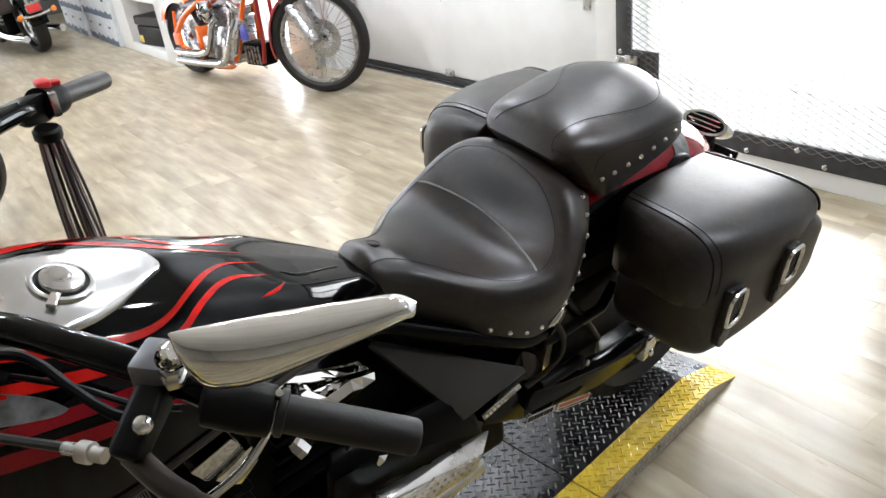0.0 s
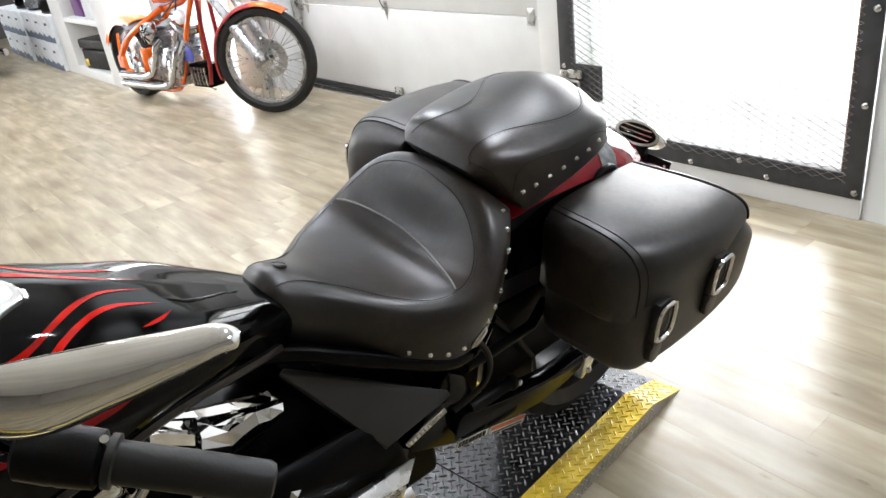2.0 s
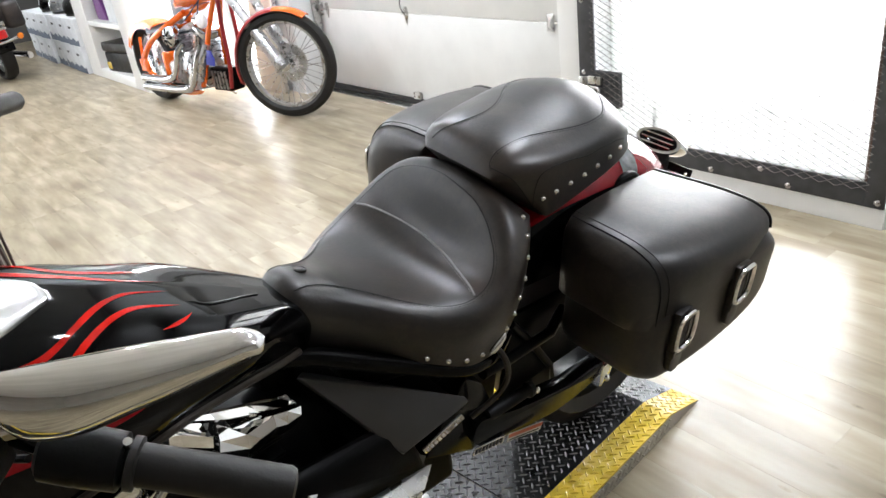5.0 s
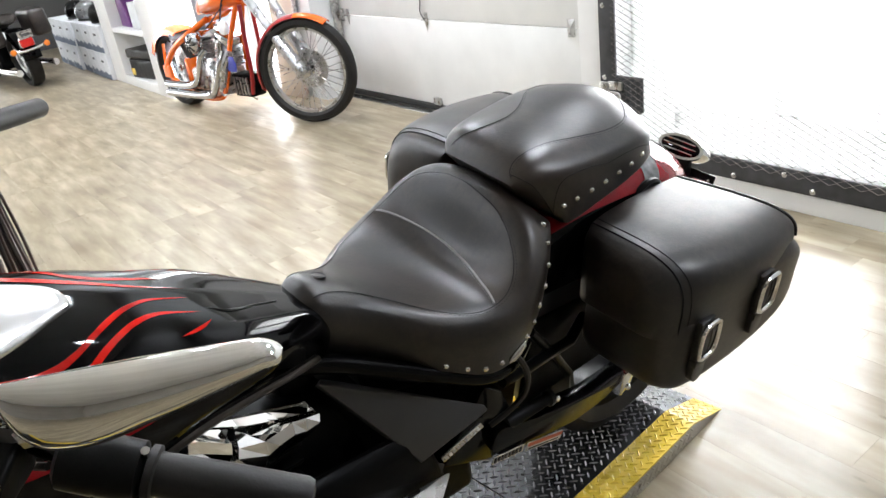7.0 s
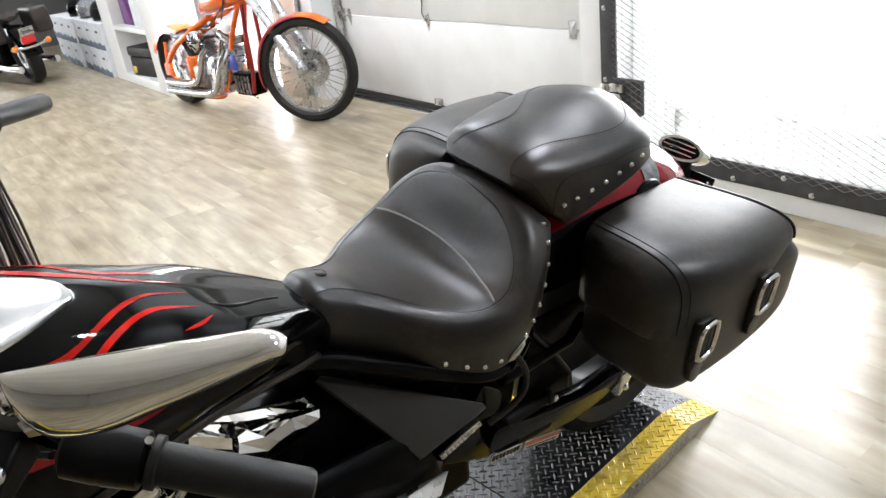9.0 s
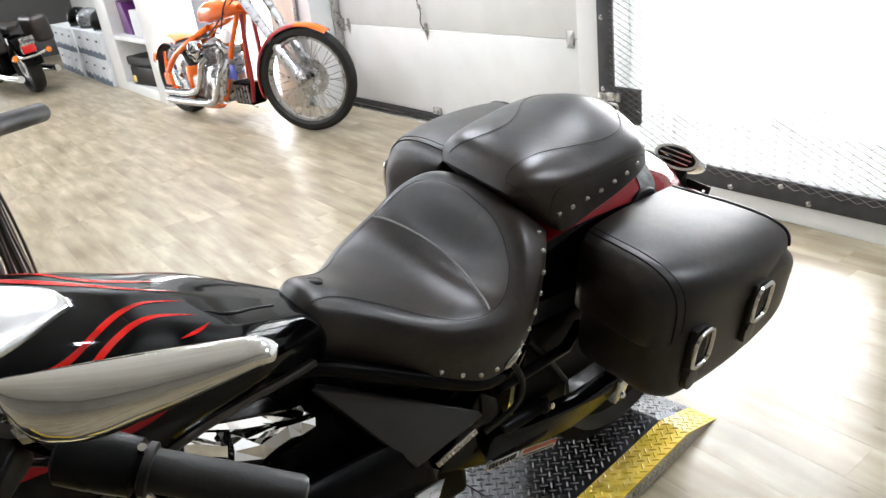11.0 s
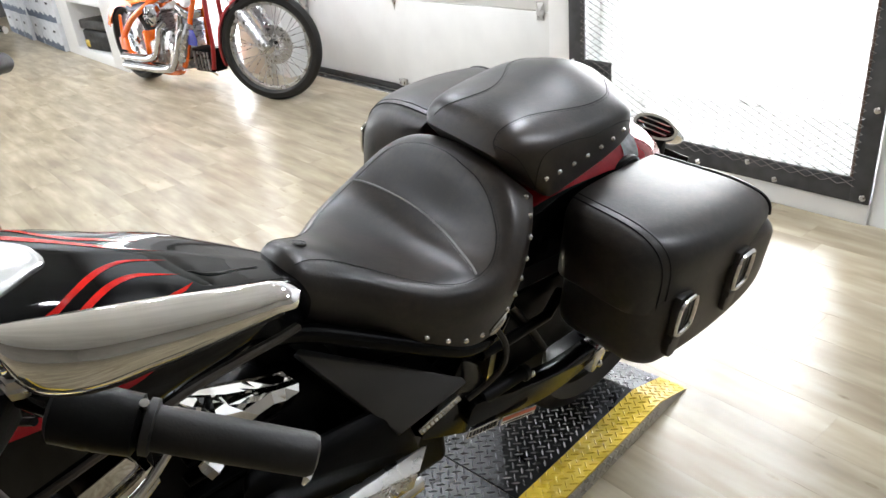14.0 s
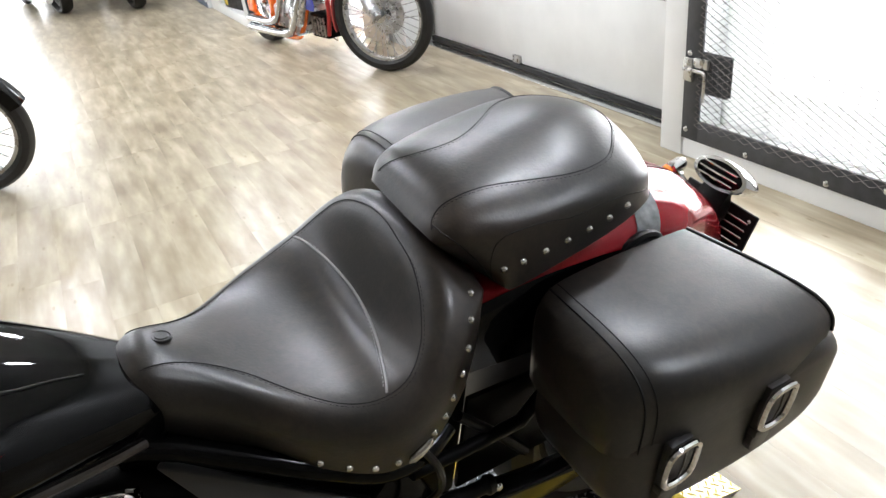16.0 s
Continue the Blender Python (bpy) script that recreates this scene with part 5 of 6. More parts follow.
sw = part("switch_housing", rod(R1 + Q * 0.002, R1 + Q * 0.055, [(0, 0.018), (0.05, 0.026), (0.45, 0.027), (0.5, 0.0255), (0.95, 0.026), (1, 0.018)], 20), SATIN, bike, "black throttle switch housing")
part("stop_switch", box(-0.011, 0.011, -0.012, 0.012, 0.0, 0.012, 0.003, 2, Matrix.Translation(R1 + Q * 0.030 + Vector((0, 0, 0.024)))), SWITCH, sw, "red stop switch")
part("start_switch", box(-0.007, 0.007, -0.008, 0.008, 0.0, 0.008, 0.002, 2, Matrix.Translation(R1 + Q * 0.012 + Vector((0.008, -0.004, 0.024)))), SWITCH, sw, "red switch")
part("brake_perch", hull([R1 + Q * 0.06 + Vector(v) for v in ((-0.02, 0, 0.02), (0.02, 0, 0.02), (-0.02, 0, -0.03), (0.02, 0, -0.03), (-0.06, 0.03, 0.0), (-0.05, 0.04, -0.02), (-0.03, -0.03, 0.02), (-0.03, -0.03, -0.02))], 0.004), SATIN, bike, "black brake lever perch")
part("perch_clamp", box(-0.006, 0.006, -0.006, 0.006, -0.02, 0.02, 0.002, 2, Matrix.Translation(R1 + Q * 0.058 + Vector((0.022, -0.012, 0.0)))), ALU, bike, "bright clamp")
part("brake_lever", tube(smooth_line([R1 + Q * 0.07 + Vector((-0.05, 0.03, -0.01)), R1 + Vector((-0.07, 0.03, -0.02)), R0 + Q * 0.06 + Vector((-0.075, 0.02, -0.02)), R0 + Vector((-0.06, 0.02, -0.02))], 6), 0.008, 10), STEEL, bike, "grey brake lever")

# ---- garage door ----
gdoor = thing("garage_door", ROOM, "cream-white sectional garage door, closed", "garage door", kind="structure")
SECT = 0.60
for k in range(4):
    z = 0.045 + SECT * k
    sec = part("door_section", box(GD0, GD1, 0.20, 0.245, z + 0.002, z + SECT - 0.003, 0.005), DOORWHITE, gdoor, "cream-white steel panel")
    if k:
        for x in (-4.0, -2.94):
            hinge = part("hinge", hull([(x - 0.028, 0.199, z - 0.005), (x + 0.028, 0.199, z - 0.005), (x, 0.199, z - 0.085), (x - 0.012, 0.19, z - 0.01), (x + 0.012, 0.19, z - 0.01), (x - 0.02, 0.199, z + 0.05), (x + 0.02, 0.199, z + 0.05), (x - 0.012, 0.192, z + 0.04), (x + 0.012, 0.192, z + 0.04)], 0.002), STEEL, sec, "galvanised hinge")
            part("hinge_pin", tube([(x - 0.035, 0.188, z), (x + 0.035, 0.188, z)], 0.007, 8), STEEL, hinge)
        for x in (GD0 + 0.06, GD1 - 0.31):
            ob = part("roller_bracket", hull([(x - 0.03, 0.199, z - 0.05), (x + 0.03, 0.199, z - 0.05), (x - 0.03, 0.199, z + 0.05), (x + 0.03, 0.199, z + 0.05), (x + 0.03, 0.16, z + 0.01), (x + 0.03, 0.16, z - 0.01)], 0.002), STEEL, sec, "galvanised roller bracket")
part("lift_handle", tube(smooth_line([(-2.96, 0.196, 0.79), (-2.96, 0.165, 0.80), (-2.955, 0.165, 0.90), (-2.955, 0.196, 0.91)], 5), 0.006, 8), STEEL, gdoor, "grey lift handle")
part("pull_cord", tube(smooth_line([(-2.955, 0.19, 0.65), (-2.975, 0.18, 0.70), (-2.96, 0.18, 0.76), (-2.965, 0.18, 0.82)], 5), 0.004, 6), RUBBER, gdoor)
part("bottom_bracket", box(-2.95, -2.87, 0.175, 0.199, 0.05, 0.10, 0.004), STEEL, gdoor, "steel bottom bracket")
part("bottom_retainer", box(GD0, GD1, 0.180, 0.250, 0.006, 0.046, 0.004), RUBBER, gdoor, "black bottom seal")
part("threshold_strip", box(GD0, GD1, 0.10, 0.175, 0.0, 0.006, 0.002), ALU, gdoor, "bright threshold strip")
for x in (GD0 + 0.015, GD1 - 0.035):
    part("door_track", box(x, x + 0.03, 0.13, 0.19, 0.06, 2.45, 0.003), STEEL, gdoor, "steel track")

# ---- glazed door behind the iron mesh ----
gl = thing("glazed_door", ROOM, "white framed glass double door to the yard", "door", kind="structure")
for a, b, c, d in ((D0, -0.86, DZ0, DZ1), (-0.33, -0.20, 0.32, DZ1 - 0.12), (0.22, D1, DZ0, DZ1), (-0.86, 0.22, DZ0, 0.32), (-0.86, 0.22, DZ1 - 0.12, DZ1)):
    part("door_stile", box(a, b, 0.16, 0.205, c, d, 0.004), BACKLIT, gl, "white door rail, made translucent so that the backdrop brightens it")
for a, b in ((-0.86, -0.33), (-0.20, 0.22)):
    g = part("pane", box(a, b, 0.18, 0.186, 0.32, DZ1 - 0.12, 0), GLASS, gl, "clear glass pane")
    g.visible_shadow = False

# ---- iron security door ----
sdoor = thing("security_door", ROOM, "dark iron security door with expanded metal mesh", "security door", kind="structure")
FB, FR = 0.098, 0.072
for a, b, c, d in ((D0, D0 + FB, DZ0, DZ1), (D1 - FR, D1, DZ0, DZ1), (D0 + FB, D1 - FR, DZ0, DZ0 + FB), (D0 + FB, D1 - FR, DZ1 - FB, DZ1)):
    part("frame_bar", box(a, b, -0.078, -0.066, c, d, 0.002), IRON, sdoor, "flat iron bar")
for a, b, c, d in ((D0 + 0.012, D0 + 0.05, DZ0, DZ1), (D1 - 0.05, D1 - 0.012, DZ0, DZ1), (D0 + 0.05, D1 - 0.05, DZ0 + 0.008, DZ0 + 0.05)):
    part("angle_bar", box(a, b, -0.064, -0.035, c + 0.002, d - 0.002, 0.003), IRON, sdoor)
BOLT = mesh_of("carriage_bolt", *dome(0.013, 0.007), STEEL)
for x, z in [(D1 - 0.025, 0.115 + 0.345 * k) for k in range(6)] + [(D0 + 0.027, 0.135 + 0.345 * k) for k in range(6)] + [(-0.365, 0.109), (-0.005, 0.109), (-0.75, 0.109), (-0.13, 0.160)]:
    ob = new("bolt", BOLT)
    ob.parent = sdoor
    ob.matrix_local = Matrix.Translation((x, -0.079, z)) @ pose(0, 0, 0, 90)


def expanded(x0, x1, z0, z1, y, pw=0.063, ph=0.030, t=0.0007, d=0.0014):
    """Expanded metal: zigzag strands that meet at their tips."""
    verts, faces = [], []
    cols = int((x1 - x0) / (pw / 2))
    rows = int((z1 - z0) / ph) + 1
    for r in range(rows):
        for s in (1, -1):
            base = len(verts)
            for c in range(cols + 1):
                x = x0 + c * pw / 2
                z = z0 + r * ph + s * (ph / 2 if c % 2 else 0.0008)
                w = t if c % 2 else t * 1.7
                verts += [(x, y - d, z - w * 0.3), (x, y + d, z + w * 0.3), (x, y + d, z + w), (x, y - d, z - w)]
                if c:
                    a, b = base + (c - 1) * 4, base + c * 4
                    faces += [(a, a + 1, b + 1, b), (a + 2, a + 3, b + 3, b + 2), (a + 1, a + 2, b + 2, b + 1), (a + 3, a, b, b + 3)]
    return verts, faces


part("mesh_sheet", expanded(D0 + FB - 0.02, D1 - FR + 0.02, DZ0 + FB - 0.02, DZ1 - FB + 0.02, -0.0805), MESH, sdoor, "expanded metal mesh", False)
lat = part("latch_guard", expanded(-1.10, -0.865, 0.325, 0.495, -0.0715, 0.03, 0.0085, 0.0045, 0.003), IRON, sdoor, "dense mesh guard over the latch", False)
part("guard_plate", box(-1.105, -0.868, -0.064, -0.060, 0.322, 0.492, 0.001), IRON, lat)
latch = part("latch", box(-1.115, -1.065, -0.094, -0.079, 0.36, 0.46, 0.003), STEEL, sdoor, "galvanised slide latch")
part("latch_bolt", tube([(-1.11, -0.10, 0.415), (-1.01, -0.10, 0.415)], 0.008, 8), STEEL, latch)
part("latch_handle", tube(smooth_line([(-1.02, -0.10, 0.415), (-0.985, -0.102, 0.41), (-0.98, -0.104, 0.36), (-0.98, -0.104, 0.29)], 4), 0.007, 8), STEEL, latch, "bent steel handle")
part("latch_plate", box(-1.062, -0.98, -0.090, -0.0765, 0.425, 0.465, 0.002), STEEL, latch)
part("hinge_rod", tube([(D1 - 0.085, -0.05, 0.12), (D1 - 0.085, -0.05, 2.1)], 0.009, 8), RUST, sdoor, "rusty hinge rod")

# jamb, trims and the second opening behind the chopper
structure("door_jamb", box(GD1 + 0.002, D0 - 0.004, -0.072, -0.0515, 0, 2.6, 0.003), TRIM, ROOM, "white painted jamb board")
structure("baseboard_low", box(D0, D1, -0.066, -0.0515, 0, 0.086, 0.003), TRIM, ROOM, "white baseboard")
win = thing("window_1", ROOM, "tall white framed window lit from outside", "window", kind="structure")
for a, b, c, d in ((W0, W0 + 0.07, 0.02, WH), (W1 - 0.07, W1, 0.02, WH), (W0 + 0.07, W1 - 0.07, 0.02, 0.12), (W0 + 0.07, W1 - 0.07, WH - 0.08, WH)):
    part("window_frame", box(a, b, 0.10, 0.16, c, d, 0.004), TRIM, win)
g = part("pane", box(W0 + 0.07, W1 - 0.07, 0.12, 0.126, 0.12, WH - 0.08, 0), GLASS, win, "clear glass pane")
g.visible_shadow = False
win2 = thing("window_2", ROOM, "wide white framed showroom window, unseen, added for its light", "window", kind="structure")
for a, b, c, d in ((V0, V0 + 0.07, 0.1, VH), (V1 - 0.07, V1, 0.1, VH), (-4.54, -4.46, 0.17, VH - 0.08), (-6.54, -6.46, 0.17, VH - 0.08), (V0 + 0.07, V1 - 0.07, 0.1, 0.17), (V0 + 0.07, V1 - 0.07, VH - 0.08, VH)):
    part("window_frame", box(X0 - 0.18, X0 - 0.12, a, b, c, d, 0.004), TRIM, win2)
for a, b in ((V0 + 0.07, -6.54), (-6.46, -4.54), (-4.46, V1 - 0.07)):
    g = part("pane", box(X0 - 0.156, X0 - 0.15, a, b, 0.17, VH - 0.08, 0), GLASS, win2, "clear glass pane")
    g.visible_shadow = False
# two glowing panels stand in for the bright outdoors
structure("backdrop_west", box(-20.1, -20.0, -30, 6.9, -0.1, 25, 0), DULL, ROOM, "glowing panel standing in for the daylight outside")
structure("backdrop", box(-40, 30, 7.0, 7.1, -0.1, 25, 0), DAY, ROOM, "glowing panel standing in for the daylight outside")
board = thing("leaning_board", ROOM @ pose(-4.58, -0.12, 0, -3, 0, 0), "beige display board leaning against the wall", "board")
part("panel", box(-0.22, 0.22, -0.02, 0.0, 0.0, 1.35, 0.003), BEIGE, board)
part("edge_strip", box(0.222, 0.25, -0.025, 0.005, 0.0, 1.36, 0.003), STEEL, board, "dark metal edge strip")

# ---- orange chopper ----
CH = pose(-2.24, 6.75, 0, 0, 0, -44) @ pose(0.04, 0, 0)
chop = thing("chopper", CH, "orange custom chopper with a chrome engine", "motorcycle")


def spoked_wheel(parent, m, r, w, n=36, spoke_r=0.0029, rim_w=0.032):
    """A wire wheel in its own frame, turning round y."""
    def put(name, data, mt, par, label=""):
        v, f = data
        return part(name, ([m @ Vector(q) for q in v], f), mt, par, label)
    prof = [(r - 0.075, -w * 0.3), (r - 0.055, -w * 0.5), (r - 0.022, -w * 0.46), (r - 0.004, -w * 0.22), (r, 0), (r - 0.004, w * 0.22), (r - 0.022, w * 0.46), (r - 0.055, w * 0.5), (r - 0.075, w * 0.3)]
    ty = put("wheel", spin(prof, 56, "y", closed=True), RUBBER, parent, "black tyre on a wire wheel")
    ri = r - 0.066
    put("rim", spin([(ri + 0.006, -rim_w), (ri + 0.004, -rim_w * 0.8), (ri - 0.026, -rim_w * 0.75), (ri - 0.034, 0), (ri - 0.026, rim_w * 0.75), (ri + 0.004, rim_w * 0.8), (ri + 0.006, rim_w)], 56, "y", closed=True), ALU2, ty, "bright polished rim")
    put("hub", spin([(0.0001, -0.06), (0.012, -0.06), (0.014, -0.045), (0.045, -0.042), (0.045, -0.034), (0.022, -0.03), (0.022, 0.03), (0.045, 0.034), (0.045, 0.042), (0.0001, 0.045)], 24, "y"), CHROME2, ty, "chrome hub")
    put("brake_disc", spin([(0.075, 0.05), (0.14, 0.05), (0.14, 0.055), (0.075, 0.055)], 32, "y", closed=True), STEEL, ty, "steel brake disc")
    SP = []
    for k in range(n):
        a = 2 * math.pi * k / n
        side = 1 if k % 2 else -1
        b = a + (0.75 if (k // 2) % 2 else -0.75)
        SP.append(tube([(0.043 * math.cos(b), side * 0.038, 0.043 * math.sin(b)), (ri * math.cos(a), side * 0.006, ri * math.sin(a))], spoke_r, 5))
    for sp in SP:
        put("spoke", sp, ALU2, ty)
    return ty


spoked_wheel(chop, Matrix.Translation((1.86, 0, 0.385)) @ pose(0, 0, 0, 0, 0, 26), 0.385, 0.09, 40)
spoked_wheel(chop, Matrix.Translation((0.05, 0, 0.335)), 0.335, 0.17, 32)


def chp(name, data, mt, label=""):
    return part(name, data, mt, chop, label)


FW = Matrix.Translation((1.86, 0, 0.385)) @ pose(0, 0, 0, 0, 0, 26)


def fender_arc(m, r, w, a0, a1, th=0.004, n=28, deep=0.05):
    rings = []
    for i in range(n + 1):
        a = radians(a0 + (a1 - a0) * i / n)
        e = Vector((math.cos(a), 0, math.sin(a)))
        ring = []
        for y, d in ((-w, -deep), (-w * 0.92, -0.012), (-w * 0.5, 0.0), (0, 0.003), (w * 0.5, 0), (w * 0.92, -0.012), (w, -deep)):
            ring.append(m @ (e * (r + d) + Vector((0, y, 0))))
        for y, d in ((w - th, -deep), (w * 0.85, -0.02), (0, -th), (-w * 0.85, -0.02), (-w + th, -deep)):
            ring.append(m @ (e * (r + d) + Vector((0, y, 0))))
        rings.append(ring)
    return loft(rings)


ff = chp("front_fender", fender_arc(FW, 0.404, 0.056, 56, 92, deep=0.022), ORANGE, "orange front fender")
part("fender_tail", fender_arc(FW, 0.4035, 0.056, 92.3, 196, deep=0.026), MAROON, ff, "dark red rear part of the fender")
chp("rear_fender", fender_arc(Matrix.Translation((0.05, 0, 0.335)), 0.365, 0.105, 62, 158, deep=0.07), ORANGE, "orange rear fender")
for y in (-0.095, 0.095):
    leg = chp("fork_leg", rod(FW @ Vector((0.01, y, 0.0)), (1.36, y, 0.99), [(0, 0.034), (0.06, 0.045), (0.45, 0.045), (0.46, 0.053), (0.5, 0.053), (0.51, 0.034), (1, 0.034)], 16), ALU2, "bright aluminium fork leg")
chp("headstock", rod((1.30, 0, 0.86), (1.22, 0, 1.02), [(0, 0.035), (0.1, 0.042), (0.9, 0.042), (1, 0.035)], 16), ORANGE)
chp("fork_yoke", box(-0.05, 0.05, -0.13, 0.13, -0.02, 0.02, 0.01, 2, Matrix.Translation((1.35, 0, 1.0)) @ pose(0, 0, 0, 0, -32, 0)), CHROME2, "chrome fork yoke")
chp("chopper_handlebar", tube(smooth_line([(1.05, -0.38, 1.14), (1.18, -0.36, 1.16), (1.30, -0.2, 1.15), (1.33, -0.06, 1.06), (1.33, 0.06, 1.06), (1.30, 0.2, 1.15), (1.18, 0.36, 1.16), (1.05, 0.38, 1.14)], 6), 0.013, 10), CHROME2, "chrome handlebar")
TK = [(0.58, 0.80, 0.035, 0.78), (0.66, 0.90, 0.085, 0.785), (0.80, 0.965, 0.125, 0.79), (0.98, 0.985, 0.135, 0.81), (1.12, 0.97, 0.105, 0.84), (1.2, 0.93, 0.05, 0.87)]
rings = []
for i in range(25):
    x = 0.58 + 0.62 * i / 24
    zt, w, zb = lerp_table(TK, x)
    rings.append([Vector((x, w * math.sin(2 * math.pi * k / 24), (zt + zb) / 2 + (zt - zb) / 2 * math.copysign(abs(math.cos(2 * math.pi * k / 24)) ** 0.7, math.cos(2 * math.pi * k / 24)))) for k in range(24)])
chp("chopper_tank", loft(rings), ORANGE, "orange teardrop fuel tank")
chp("top_tube", tube([(1.25, 0, 0.93), (0.95, 0, 0.80), (0.66, 0, 0.74)], 0.026, 12), ORANGE, "orange frame tube")
for y in (-0.12, 0.12):
    chp("frame_tube", tube(smooth_line([(0.70, y * 0.3, 0.755), (0.46, y * 0.85, 0.645), (0.20, y, 0.53), (0.02, y * 1.05, 0.39), (-0.02, y * 1.05, 0.33)], 6), 0.025, 12), ORANGE, "orange frame tube")
    chp("frame_tube", tube(smooth_line([(1.17, y * 0.2, 0.88), (1.03, y * 0.5, 0.62), (0.93, y * 0.8, 0.36), (0.86, y, 0.20), (0.74, y, 0.13), (0.40, y, 0.135), (0.05, y, 0.26), (0.0, y * 1.05, 0.33)], 6), 0.021, 12), ORANGE, "orange frame tube")
    chp("fender_stay", tube([(-0.02, y * 1.08, 0.34), (0.02, y * 1.0, 0.56)], 0.013, 10), ORANGE)
chp("axle_plate", box(-0.06, 0.08, -0.145, -0.12, 0.27, 0.38, 0.012), ORANGE)
chp("front_downtube", tube(smooth_line([(1.24, -0.05, 0.86), (1.225, -0.06, 0.60), (1.21, -0.06, 0.36), (1.16, -0.06, 0.18)], 6), 0.017, 10), MAROON, "dark red front downtube")
chp("front_downtube", tube(smooth_line([(1.24, 0.05, 0.86), (1.225, 0.06, 0.60), (1.21, 0.06, 0.36), (1.16, 0.06, 0.18)], 6), 0.017, 10), MAROON, "dark red front downtube")
# seat
SR = [(0.08, 0.66, 0.06, 0.62), (0.13, 0.665, 0.11, 0.585), (0.24, 0.625, 0.13, 0.58), (0.38, 0.655, 0.11, 0.615), (0.48, 0.705, 0.07, 0.67), (0.52, 0.715, 0.03, 0.70)]
rings = []
for i in range(21):
    x = 0.08 + 0.44 * i / 20
    zt, w, zb = lerp_table(SR, x)
    rings.append([Vector((x, w * math.sin(2 * math.pi * k / 18), (zt + zb) / 2 + max((zt - zb) / 2, 0.008) * math.cos(2 * math.pi * k / 18))) for k in range(18)])
chp("solo_seat", loft(rings), GREYSEAT, "grey solo seat")
chp("oil_tank", spin([(0.0001, -0.11), (0.07, -0.11), (0.085, -0.09), (0.085, 0.09), (0.07, 0.11), (0.0001, 0.11)], 24, "z", (0.30, -0.02, 0.33)), ORANGE, "orange round oil tank")
chp("gearbox", hull([(0.36, -0.11, 0.18), (0.36, 0.11, 0.18), (0.36, -0.11, 0.36), (0.36, 0.11, 0.36), (0.58, -0.13, 0.18), (0.58, 0.13, 0.18), (0.58, -0.12, 0.40), (0.58, 0.12, 0.40)], 0.03, 3), ALU2, "polished gearbox")
crank = chp("crankcase", spin([(0.0001, -0.125), (0.10, -0.125), (0.12, -0.11), (0.155, -0.10), (0.165, -0.05), (0.165, 0.05), (0.155, 0.10), (0.0001, 0.12)], 32, "y", (0.72, 0, 0.30)), ALU2, "polished crankcase")
part("cam_cover", spin([(0.0001, -0.165), (0.05, -0.165), (0.075, -0.155), (0.08, -0.12), (0.0001, -0.12)], 28, "y", (0.80, 0, 0.30)), CHROME2, crank, "round chrome cam cover")
for lean, x in ((-22, 0.63), (22, 0.83)):
    cm = Matrix.Translation((x, 0, 0.38)) @ pose(0, 0, 0, 0, lean, 0)
    cyl = chp("cylinder", ([cm @ Vector(q) for q in spin([(0.0001, 0.0), (0.055, 0.0), (0.055, 0.20), (0.0001, 0.2)], 20, "z")[0]], spin([(0.0001, 0.0), (0.055, 0.0), (0.055, 0.20), (0.0001, 0.2)], 20, "z")[1]), ALU2, "finned engine cylinder")
    for k in range(10):
        fin = box(-0.088, 0.088, -0.09, 0.09, 0.02 + k * 0.018, 0.028 + k * 0.018, 0.004, 1, cm)
        part("cooling_fin", fin, ALU2, cyl)
    part("rocker_box", box(-0.085, 0.085, -0.095, 0.095, 0.205, 0.285, 0.02, 3, cm), CHROME2, cyl, "chrome rocker box")
    part("pushrod_tube", ([cm @ Vector(q) for q in tube([(0.03, -0.10, -0.02), (0.02, -0.10, 0.22)], 0.010, 8)[0]], tube([(0.03, -0.10, -0.02), (0.02, -0.10, 0.22)], 0.010, 8)[1]), CHROME2, cyl)
    part("pushrod_tube", ([cm @ Vector(q) for q in tube([(-0.02, -0.10, -0.02), (-0.01, -0.10, 0.22)], 0.010, 8)[0]], tube([(0.03, -0.10, -0.02), (0.02, -0.10, 0.22)], 0.010, 8)[1]), CHROME2, cyl)
ac = chp("air_cleaner", spin([(0.0001, -0.20), (0.035, -0.20), (0.07, -0.19), (0.085, -0.17), (0.085, -0.12), (0.0001, -0.11)], 28, "y", (0.60, 0, 0.58)), CHROME2, "chrome air cleaner")
for k in range(8):
    a = 2 * math.pi * k / 8
    part("cleaner_rib", tube([(0.60 + 0.02 * math.cos(a), -0.202, 0.58 + 0.02 * math.sin(a)), (0.60 + 0.075 * math.cos(a), -0.19, 0.58 + 0.075 * math.sin(a))], 0.006, 6), SATIN, ac)
chp("exhaust_pipe", tube(smooth_line([(0.72, -0.13, 0.53), (0.68, -0.17, 0.47), (0.63, -0.18, 0.36), (0.55, -0.18, 0.27), (0.42, -0.18, 0.235), (0.20, -0.18, 0.23), (0.03, -0.18, 0.23)], 8), [0.026] * 24 + [0.034] * 25, 16), CHROME2, "chrome exhaust pipe")
chp("exhaust_pipe", tube(smooth_line([(0.97, -0.12, 0.52), (0.95, -0.17, 0.42), (0.88, -0.19, 0.28), (0.78, -0.19, 0.19), (0.60, -0.19, 0.165), (0.30, -0.19, 0.16), (0.04, -0.19, 0.16)], 8), [0.026] * 24 + [0.034] * 25, 16), CHROME2, "chrome exhaust pipe")
chp("front_exhaust", tube(smooth_line([(1.02, -0.10, 0.52), (0.98, -0.15, 0.40), (0.90, -0.16, 0.25)], 6), 0.030, 14), ALU2, "brushed exhaust header")
